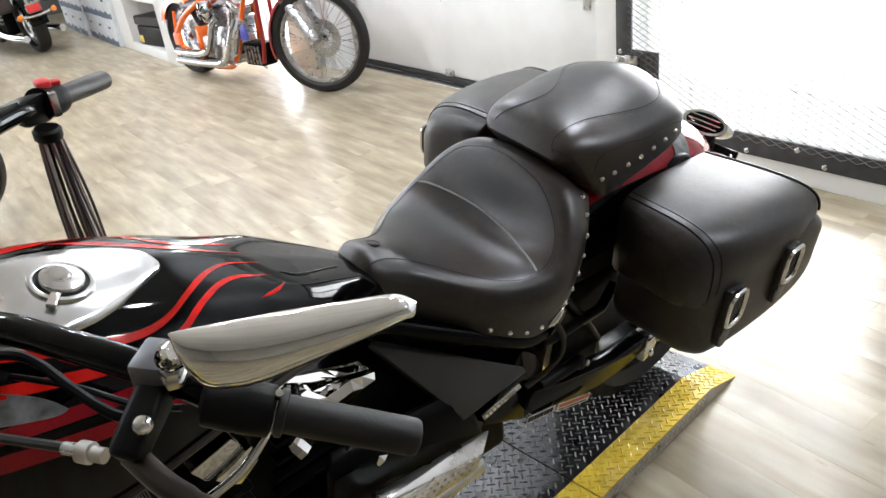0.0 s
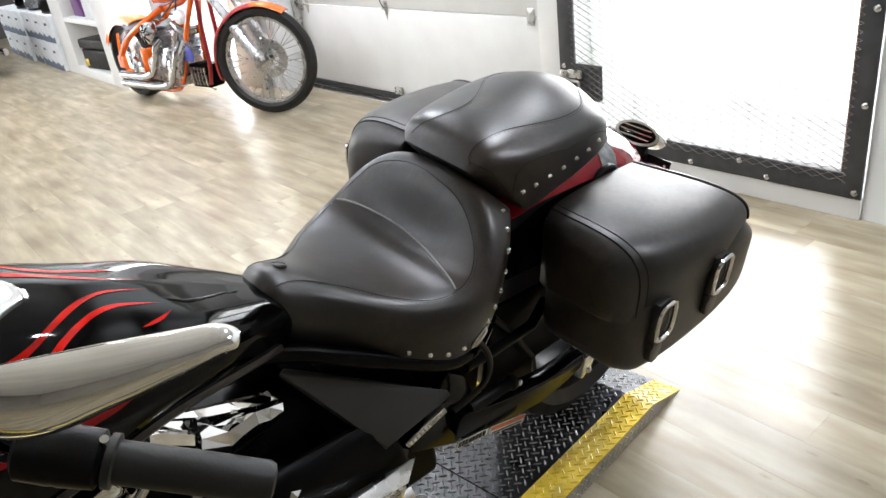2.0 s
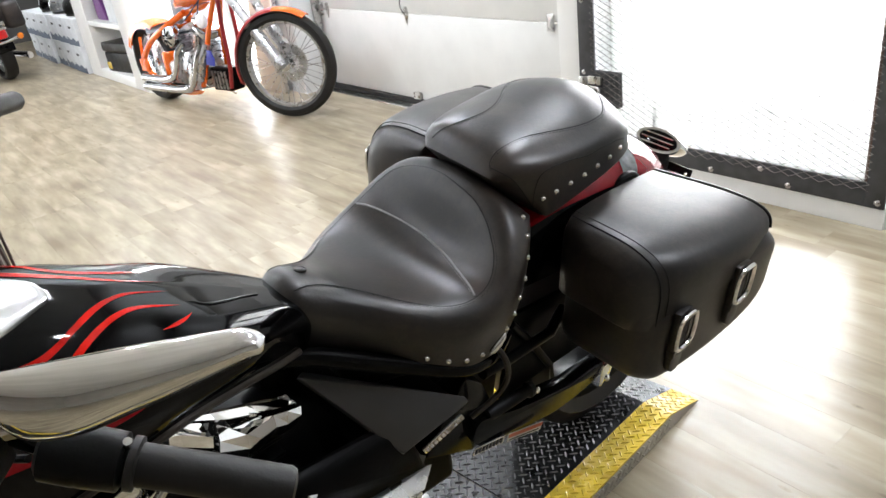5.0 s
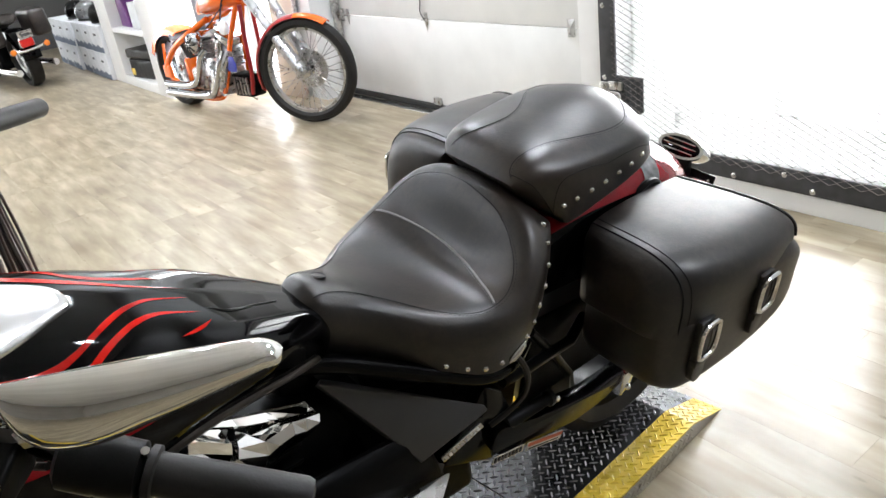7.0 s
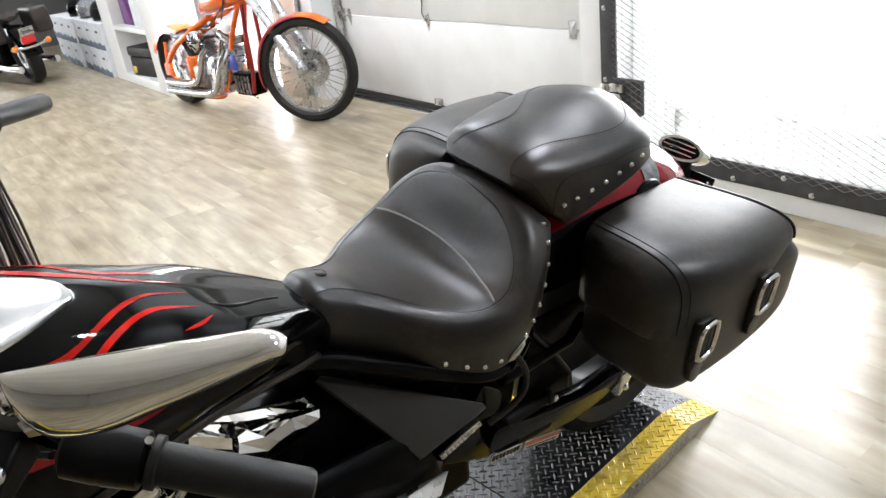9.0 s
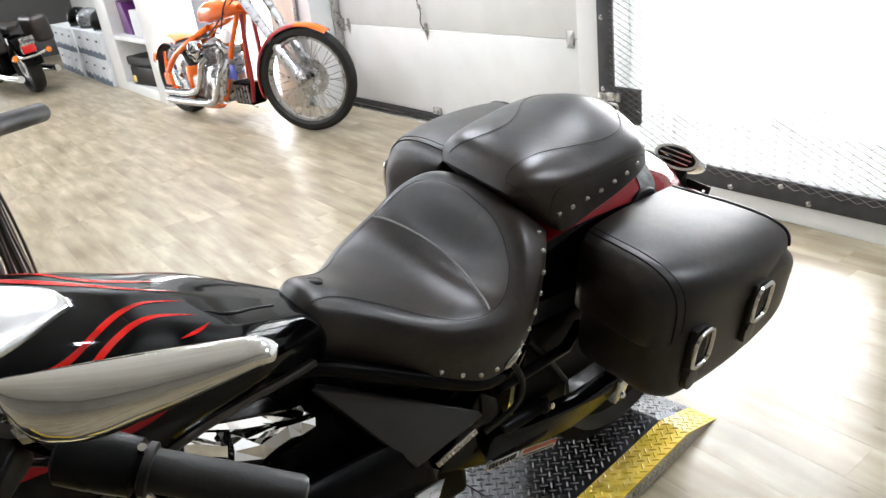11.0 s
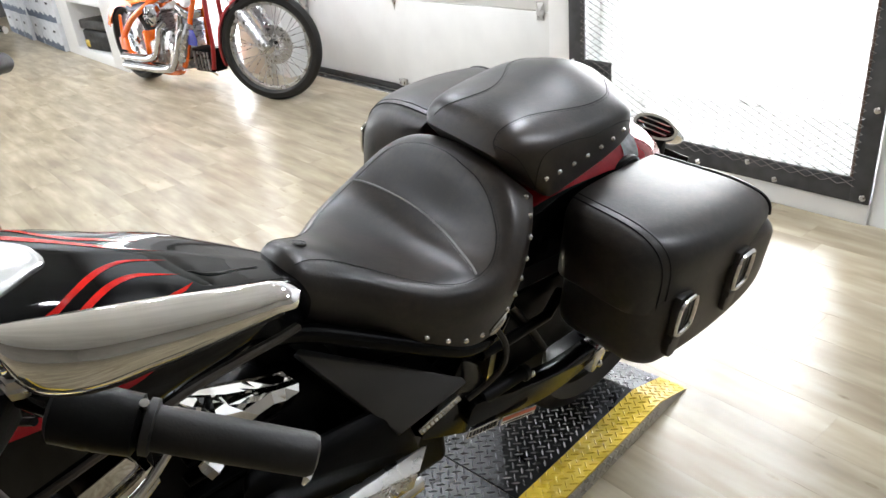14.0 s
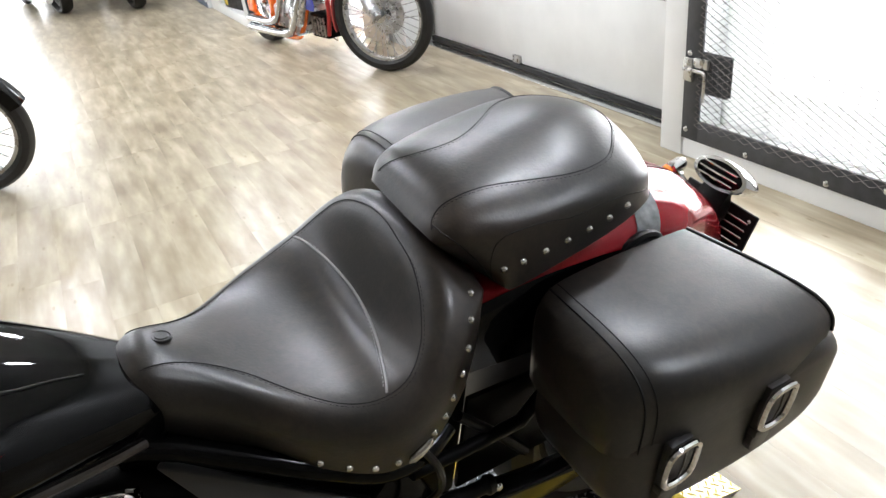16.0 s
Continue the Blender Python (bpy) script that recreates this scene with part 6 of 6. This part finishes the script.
chp("rear_brake_master", rod((0.78, -0.17, 0.20), (0.84, -0.17, 0.30), [(0, 0.03), (0.6, 0.035), (1, 0.02)], 12), BEIGE, "pale brake cylinder")
chp("regulator", box(0.92, 1.16, -0.07, 0.07, 0.15, 0.33, 0.012), ENGINE, "black finned regulator")
for k in range(5):
    chp("regulator_fin", box(0.95 + k * 0.045, 0.962 + k * 0.045, -0.085, -0.068, 0.17, 0.31, 0.003), STEEL)
chp("sale_tag", prism([(1.01, 0.375), (1.13, 0.37), (1.15, 0.42), (1.12, 0.49), (1.07, 0.49)], -0.145, -0.139, 0.002), BLUE, "blue hanging tag")
chp("horn_cover", rod((1.06, -0.10, 0.705), (1.06, -0.155, 0.705), [(0, 0.05), (0.5, 0.055), (0.8, 0.045), (1, 0.01)], 20), TRIM, "pale horn cover")
chp("chopper_stand", tube([(0.70, 0.10, 0.15), (0.66, 0.28, 0.012)], 0.011, 8), CHROME2, "chrome side stand")
chp("foot_control", tube(smooth_line([(0.90, -0.12, 0.18), (1.0, -0.22, 0.20), (1.05, -0.26, 0.22)], 5), 0.012, 8), CHROME2)
chp("cables", joined(tube(smooth_line([(1.28, -0.1, 1.08), (1.12, -0.12, 0.9), (1.0, -0.11, 0.74), (0.86, -0.08, 0.72)], 6), 0.006, 6), tube(smooth_line([(1.2, -0.05, 0.98), (1.02, -0.14, 0.80), (0.88, -0.15, 0.72), (0.75, -0.12, 0.68)], 6), 0.005, 6)), RUBBER)

# ---- shelf, cartons and helmets along the wall ----
sh = thing("shelf_unit", ROOM, "white open shelf unit with cases inside", "shelf")
SX0, SX1, SY0, SY1 = -7.72, -5.80, -0.80, -0.40
for nm, b in (("side_panel", (SX0, SX0 + 0.42, SY0, SY1, 0, 2.0)), ("side_panel", (SX1 - 0.40, SX1, SY0, SY1, 0, 2.0)), ("plinth", (SX0 + 0.42, SX1 - 0.40, SY0, SY1, 0, 0.10)), ("shelf_board", (SX0 + 0.42, SX1 - 0.40, SY0 + 0.005, SY1, 0.555, 0.60)),
              ("shelf_board", (SX0 + 0.42, SX1 - 0.40, SY0 + 0.005, SY1, 1.05, 1.09)), ("top", (SX0 + 0.42, SX1 - 0.40, SY0, SY1, 1.95, 2.0)), ("back_panel", (SX0 + 0.42, SX1 - 0.40, SY1 - 0.02, SY1, 0.10, 1.95))):
    part(nm, box(*b, 0.004), TRIM, sh)
case = thing("tool_case", ROOM @ pose(-6.72, -0.62, 0.10, 0, 0, 8), "black plastic tool case on the lower shelf", "case")
part("case_body", box(-0.30, 0.30, -0.14, 0.14, 0.0, 0.20, 0.02, 3), SATIN, case)
part("case_lid", box(-0.31, 0.31, -0.15, 0.15, 0.205, 0.30, 0.02, 3), RUBBER, case)
part("case_label", box(-0.29, -0.20, -0.1425, -0.140, 0.03, 0.10, 0.001), YELLOW, case, "yellow label")
bag = thing("purple_bag", ROOM @ pose(-7.0, -0.62, 0.60), "purple and white bag on the upper shelf", "bag")
part("bag_body", prism([(-0.22, 0.0), (0.1, 0.0), (0.02, 0.16), (-0.08, 0.32), (-0.24, 0.34)], -0.08, 0.08, 0.012, 3), PURPLE, bag)
bx = thing("paper_box", ROOM @ pose(-6.55, -0.60, 0.60), "white carton on the upper shelf", "box")
part("box_body", box(-0.18, 0.18, -0.13, 0.13, 0, 0.26, 0.005), BOXWHITE, bx)
carton = thing("carton", ROOM @ pose(-7.98, -0.66, 0), "white carton with a blue-grey wave print", "box", "cartons along the wall")
part("carton_body", box(-0.22, 0.22, -0.18, 0.18, 0, 0.30, 0.006), BOXWHITE, carton)
part("wave_print", prism([(-0.215, 0.006), (0.215, 0.006), (0.215, 0.075), (0.12, 0.055), (0.02, 0.09), (-0.08, 0.06), (-0.215, 0.10)], -0.1825, -0.1795, 0), BOXBLUE, carton, "blue-grey printed wave")
part("hand_hole", box(-0.045, 0.045, -0.1825, -0.1795, 0.19, 0.215, 0.0), SATIN, carton)
part("lid_flap", box(-0.223, 0.223, -0.183, 0.183, 0.255, 0.303, 0.005), BOXWHITE, carton)
for r in range(2):
    for k in range(6):
        if r or k:
            copy_thing(carton, ROOM @ pose(-7.98 - k * 0.455 + 0.01 * r, -0.66 + 0.012 * ((k * 7) % 3), 0.303 * r, 0, 0, (k * 5 + r * 3) % 5 - 2))


def helmet(m, mt, label):
    h = thing("helmet", m, label, "helmet", "helmets on the cartons")
    shell = []
    for i in range(15):
        a = radians(-35 + 125 * i / 14)
        rr, zz = 0.135 * math.cos(a), 0.135 * math.sin(a) + 0.10
        shell.append([Vector((rr * math.cos(2 * math.pi * k / 28) * 1.12, rr * math.sin(2 * math.pi * k / 28), zz)) for k in range(28)])
    part("shell", loft(shell), mt, h)
    part("visor", loft([[Vector((0.118 * math.cos(radians(a)) * 1.2, 0.118 * math.sin(radians(a)) * 1.12, z)) for a in range(-65, 66, 10)] for z in (0.06, 0.10, 0.145)], False, False), CHROME, h, "mirrored visor")
    part("rim_trim", tube([(0.115 * math.cos(2 * math.pi * k / 24) * 1.12, 0.115 * math.sin(2 * math.pi * k / 24), 0.022) for k in range(24)], 0.008, 8, False, True), RUBBER, h)


helmet(ROOM @ pose(-8.05, -0.68, 0.606, 0, 0, -60), SATIN, "black helmet with a mirrored visor on the cartons")
helmet(ROOM @ pose(-8.75, -0.66, 0.606, 0, 0, -100), CHARCOAL, "dark grey helmet on the cartons")
helmet(ROOM @ pose(-9.3, -0.66, 0.606, 0, 0, -80), GLOSS, "gloss black helmet on the cartons")


# ---- parked cruisers ----
def far_cruiser(m, paint, label):
    """A parked cruiser seen from behind or in part: x forward, rear wheel at the origin."""
    b = thing("parked_cruiser", m, label, "motorcycle", "parked cruisers")
    spoked_wheel(b, Matrix.Translation((0, 0, 0.32)), 0.32, 0.15, 24)
    spoked_wheel(b, Matrix.Translation((1.62, 0, 0.33)), 0.33, 0.11, 24)
    part("rear_fender", fender_arc(Matrix.Translation((0, 0, 0.32)), 0.36, 0.10, 40, 165, deep=0.09), paint, b)
    part("front_fender", fender_arc(Matrix.Translation((1.62, 0, 0.33)), 0.36, 0.075, 20, 170, deep=0.07), paint, b)
    part("engine", hull([(0.45, -0.16, 0.2), (0.45, 0.16, 0.2), (1.05, -0.16, 0.2), (1.05, 0.16, 0.2), (0.55, -0.12, 0.68), (0.55, 0.12, 0.68), (1.0, -0.12, 0.68), (1.0, 0.12, 0.68)], 0.04, 3), ENGINE, b)
    for k in range(6):
        part("engine_fin", box(0.52, 1.02, -0.175, 0.175, 0.34 + k * 0.05, 0.356 + k * 0.05, 0.004), ALU, b)
    rings = []
    for i in range(17):
        x = 0.62 + 0.62 * i / 16
        zt, w, zb = lerp_table([(0.62, 0.74, 0.04, 0.70), (0.75, 0.88, 0.11, 0.68), (1.0, 0.96, 0.15, 0.70), (1.15, 0.95, 0.12, 0.74), (1.24, 0.90, 0.05, 0.80)], x)
        rings.append([Vector((x, w * math.sin(2 * math.pi * k / 20), (zt + zb) / 2 + (zt - zb) / 2 * math.cos(2 * math.pi * k / 20))) for k in range(20)])
    part("tank", loft(rings), paint, b)
    rings = []
    for i in range(17):
        x = -0.05 + 0.72 * i / 16
        zt, w, zb = lerp_table([(-0.05, 0.78, 0.06, 0.74), (0.06, 0.84, 0.13, 0.72), (0.22, 0.83, 0.15, 0.70), (0.32, 0.76, 0.17, 0.68), (0.5, 0.74, 0.15, 0.67), (0.67, 0.76, 0.06, 0.72)], x)
        rings.append([Vector((x, w * math.sin(2 * math.pi * k / 20), (zt + zb) / 2 + (zt - zb) / 2 * math.cos(2 * math.pi * k / 20))) for k in range(20)])
    part("seat", loft(rings), LEATHER, b, "black seat")
    for y in (-1, 1):
        part("saddlebag", box(-0.28, 0.22, 0.16 if y > 0 else -0.36, 0.36 if y > 0 else -0.16, 0.54, 0.84, 0.05, 4), BAG, b, "black leather saddlebag")
        part("fork_leg", rod((1.62, y * 0.10, 0.33), (1.28, y * 0.10, 0.98), [(0, 0.03), (0.5, 0.03), (0.51, 0.022), (1, 0.022)], 12), CHROME, b)
        part("exhaust", tube(smooth_line([(0.85, 0.17 * y, 0.4), (0.7, 0.2 * y, 0.25), (0.3, 0.21 * y, 0.22), (-0.35, 0.21 * y, 0.24)], 5), 0.04, 12), CHROME, b, "chrome exhaust")
        sig = part("turn_signal", rod((-0.36, 0.19 * y, 0.47), (-0.41, 0.19 * y, 0.47), [(0, 0.02), (0.3, 0.034), (1, 0.034)], 14), CHROME, b)
        part("lens", rod((-0.411, 0.19 * y, 0.47), (-0.43, 0.19 * y, 0.47), [(0, 0.034), (0.6, 0.028), (1, 0.008)], 14), AMBER, sig, "amber lens")
    part("signal_bar", tube(smooth_line([(-0.36, -0.19, 0.47), (-0.37, -0.08, 0.45), (-0.37, 0.08, 0.45), (-0.36, 0.19, 0.47)], 5), 0.018, 10), CHROME, b, "chrome signal bar")
    tl = part("tail_light", box(-0.405, -0.35, -0.075, 0.075, 0.485, 0.585, 0.025, 4), REDLENS, b, "red tail light")
    part("light_bezel", box(-0.385, -0.335, -0.085, 0.085, 0.475, 0.595, 0.028, 4), CHROME, b)
    part("rear_plate", box(-0.36, -0.352, -0.08, 0.08, 0.62, 0.71, 0.003, 1, pose(0, 0, 0, 0, -6, 0)), STEEL, b, "number plate with a plain dark bar")
    part("plate_bar", box(-0.364, -0.3605, -0.05, 0.05, 0.65, 0.68, 0.0, 1, pose(0, 0, 0, 0, -6, 0)), CHARCOAL, b)
    part("mud_flap", box(-0.37, -0.35, -0.10, 0.10, 0.34, 0.45, 0.008), GLOSS, b)
    part("handlebars", tube(smooth_line([(0.95, -0.42, 1.06), (1.12, -0.38, 1.10), (1.24, -0.12, 1.05), (1.24, 0.12, 1.05), (1.12, 0.38, 1.10), (0.95, 0.42, 1.06)], 6), 0.015, 10), CHROME, b)
    part("headlight", rod((1.36, 0, 0.90), (1.50, 0, 0.87), [(0, 0.03), (0.3, 0.085), (1, 0.09)], 18), CHROME, b)
    return b


far_cruiser(pose(-4.72, 8.98, 0, 0, 0, 133) @ pose(0, 0, 0, -6), GLOSS, "black parked cruiser seen from behind, leaning on its stand")
far_cruiser(pose(-5.75, 9.05, 0, 0, 0, 140) @ pose(0, 0, 0, -6), RED, "red parked cruiser beside the black one")
far_cruiser(pose(-2.66, 3.50, 0, 0, 0, 25) @ pose(-1.62, 0, 0, 6), GLOSS, "black parked cruiser with wire wheels")

# ---- tread-plate ramp ----
RAMP = ROOM @ pose(0.458, -1.385, 0, 0, 0, 6.6)
ramp = thing("ramp", RAMP, "low steel tread-plate ramp with yellow edges", "ramp")
RW, RH, LIP, SEAM, RL, YW = 0.50, 0.05, 0.155, 0.665, 2.9, 0.085


def deck_z(y):
    return RH * min(max(-y / LIP, 0.0), 1.0)


def deck(x0, x1, ya, yb, name, mt, label, th=0.006):
    """A strip of deck between two places along the ramp, bent at the lip."""
    ys = sorted({ya, yb} | ({-LIP} if yb < -LIP < ya else set()), reverse=True)
    v = []
    for y in ys:
        z = max(deck_z(y), 0.0015)
        v += [(x0, y, z), (x1, y, z), (x1, y, max(z - th, 0.0004)), (x0, y, max(z - th, 0.0004))]
    f = []
    for i in range(len(ys) - 1):
        a, b = i * 4, (i + 1) * 4
        f += [(a + k, a + (k + 1) % 4, b + (k + 1) % 4, b + k) for k in range(4)]
    f += [(0, 3, 2, 1), tuple(len(v) - 4 + k for k in range(4))]
    return part(name, (v, f), mt, ramp, label, False)


def treads(x0, x1, ya, yb, pitch=0.0195, length=0.0248, w=0.0029, h=0.0034):
    """Raised lozenges in a basket weave, each pointing at its neighbour's middle, set askew to the plate's edges."""
    verts, faces = [], []
    r = pitch / math.sqrt(2)
    m = 0.006
    for i in range(int((x1 - x0) / r) + 1):
        for j in range(int((ya - yb) / r) + 1):
            if (i + j) % 2:
                continue
            x, y = x0 + i * r + r / 2, ya - j * r - r / 2
            if not (x0 + m < x < x1 - m and yb + m < y < ya - m):
                continue
            d = Vector((1, 1, 0) if i % 2 else (1, -1, 0)).normalized()
            e = Vector((-d.y, d.x, 0))
            o = len(verts)
            for s, wd, hh in ((-0.5, 0, 0.0), (-0.3, 0.8, 0.75), (0, 1, 1), (0.3, 0.8, 0.75), (0.5, 0, 0.0)):
                for side in (-1, 0, 1):
                    q = Vector((x, y, 0)) + d * s * length + e * side * wd * w
                    verts.append((min(max(q.x, x0), x1), q.y, max(deck_z(q.y), 0.0015) + (hh * h if side == 0 else -0.0002)))
            for k in range(4):
                for n in range(2):
                    p = o + k * 3 + n
                    faces.append((p, p + 1, p + 4, p + 3))
    return verts, faces


for ya, yb in ((-0.002, -SEAM + 0.002), (-SEAM - 0.004, -RL)):
    for x0, x1, mt, nm, lb in ((-YW, 0, YELLOW, "yellow_edge", "yellow painted edge"), (-RW + YW, -YW - 0.001, PLATE, "deck_plate", "black tread plate"), (-RW, -RW + YW - 0.001, YELLOW, "yellow_edge", "yellow painted edge")):
        pl = deck(x0, x1, ya, yb, nm, mt, lb)
        tagged(part("tread_pattern", treads(x0, x1, ya, max(yb, -1.5)), GLINTTREAD if mt is PLATE else mt, pl, "", True, 15), kind="stuff")
for x0, x1 in ((-0.006, -0.001), (-RW + 0.001, -RW + 0.006)):
    part("side_plate", prism([(-0.004, 0.0), (-LIP, RH - 0.007), (-RL, RH - 0.007), (-RL, 0.0)], x0, x1, 0, 1, None, "x"), TREAD, ramp, "bare tread-plate side")
sv, sf = treads(-RH, 0, -LIP, -1.6, 0.019, 0.023, 0.0034, 0.002)
sv = [(0.0 + max(v[2] - RH, -0.0006) - 0.0006, v[1], min(v[0] + RH, RH - 0.006)) for v in sv]
tagged(part("side_treads", (sv, sf), TREAD, ramp), kind="stuff")

# ---- ceiling lamps ----
# first row placed from its reflections; the other two are added for fill
for y, xs in ((-0.8, (-8.5, -6.4, -4.3, -2.1, 0.2, 2.4)), (-3.3, (-8.5, -6.4, -4.3, -2.1)), (-5.8, (-8.5, -6.4, -4.3, -2.1))):
    for x in xs:
        lamp = thing("ceiling_lamp", ROOM @ pose(x, y, H), "round white ceiling lamp", "lamp", "ceiling lamps")
        part("housing", spin([(0.11, 0.0), (0.12, -0.05), (0.10, -0.06), (0.10, -0.03), (0.0001, -0.03)], 28, "z"), TRIM, lamp)
        d = bpy.data.lights.new("lamp_light", "AREA")
        d.shape, d.size, d.energy, d.color = "DISK", 0.22, LAMP_W, (0.87, 0.915, 1.0)
        ob = new("lamp_light", d)
        ob.matrix_world = ROOM @ pose(x, y, H - 0.07)
        tagged(ob, kind="structure")

# ---- floor planks ----
PW, PL = 0.152, 0.92
floor = structure("floor", box(X0, X1, Y0, 0.32, -0.008, -0.0015, 0), GROUT, ROOM, "pale wood-look vinyl plank floor")
rng = random.Random(4)
near, rest_v, rest_f = [], [], []
PLANKS = {}


def plank_mesh(length):
    key = round(length, 2)
    if key not in PLANKS:
        g = 0.0002
        x0, x1, y0, y1, t = -length / 2 + g, length / 2 - g, -PW / 2 + g, PW / 2 - g, 0.0003
        v = [(x0, y0, -t), (x1, y0, -t), (x1, y1, -t), (x0, y1, -t), (x0 + t, y0 + t, 0), (x1 - t, y0 + t, 0), (x1 - t, y1 - t, 0), (x0 + t, y1 - t, 0)]
        PLANKS[key] = mesh_of("plank", v, [(4, 5, 6, 7), (0, 1, 5, 4), (1, 2, 6, 5), (2, 3, 7, 6), (3, 0, 4, 7)], WOOD, False)
    return PLANKS[key]


count = 0
row = 0
y = 0.30 - PW / 2
while y > Y0 + PW / 2:
    x = X0 - rng.random() * PL
    while x < X1:
        a, b = max(x, X0), min(x + PL, X1)
        if b - a > 0.05:
            c = (a + b) / 2
            if -4.4 < c < 1.8 and -3.45 < y and count < 300:
                ob = new("plank", plank_mesh(b - a))
                ob.parent = floor
                ob.matrix_local = Matrix.Translation((c, y, 0))
                count += 1
            else:
                o = len(rest_v)
                g, t = 0.0002, 0.0003
                x0, x1, y0, y1 = a + g, b - g, y - PW / 2 + g, y + PW / 2 - g
                rest_v += [(x0, y0, -t), (x1, y0, -t), (x1, y1, -t), (x0, y1, -t), (x0 + t, y0 + t, 0), (x1 - t, y0 + t, 0), (x1 - t, y1 - t, 0), (x0 + t, y1 - t, 0)]
                rest_f += [tuple(o + i for i in q) for q in ((4, 5, 6, 7), (0, 1, 5, 4), (1, 2, 6, 5), (2, 3, 7, 6), (3, 0, 4, 7))]
        x += PL
    y -= PW
    row += 1
tagged(part("plank_field", (rest_v, rest_f), WOOD, floor, "", False), kind="stuff")
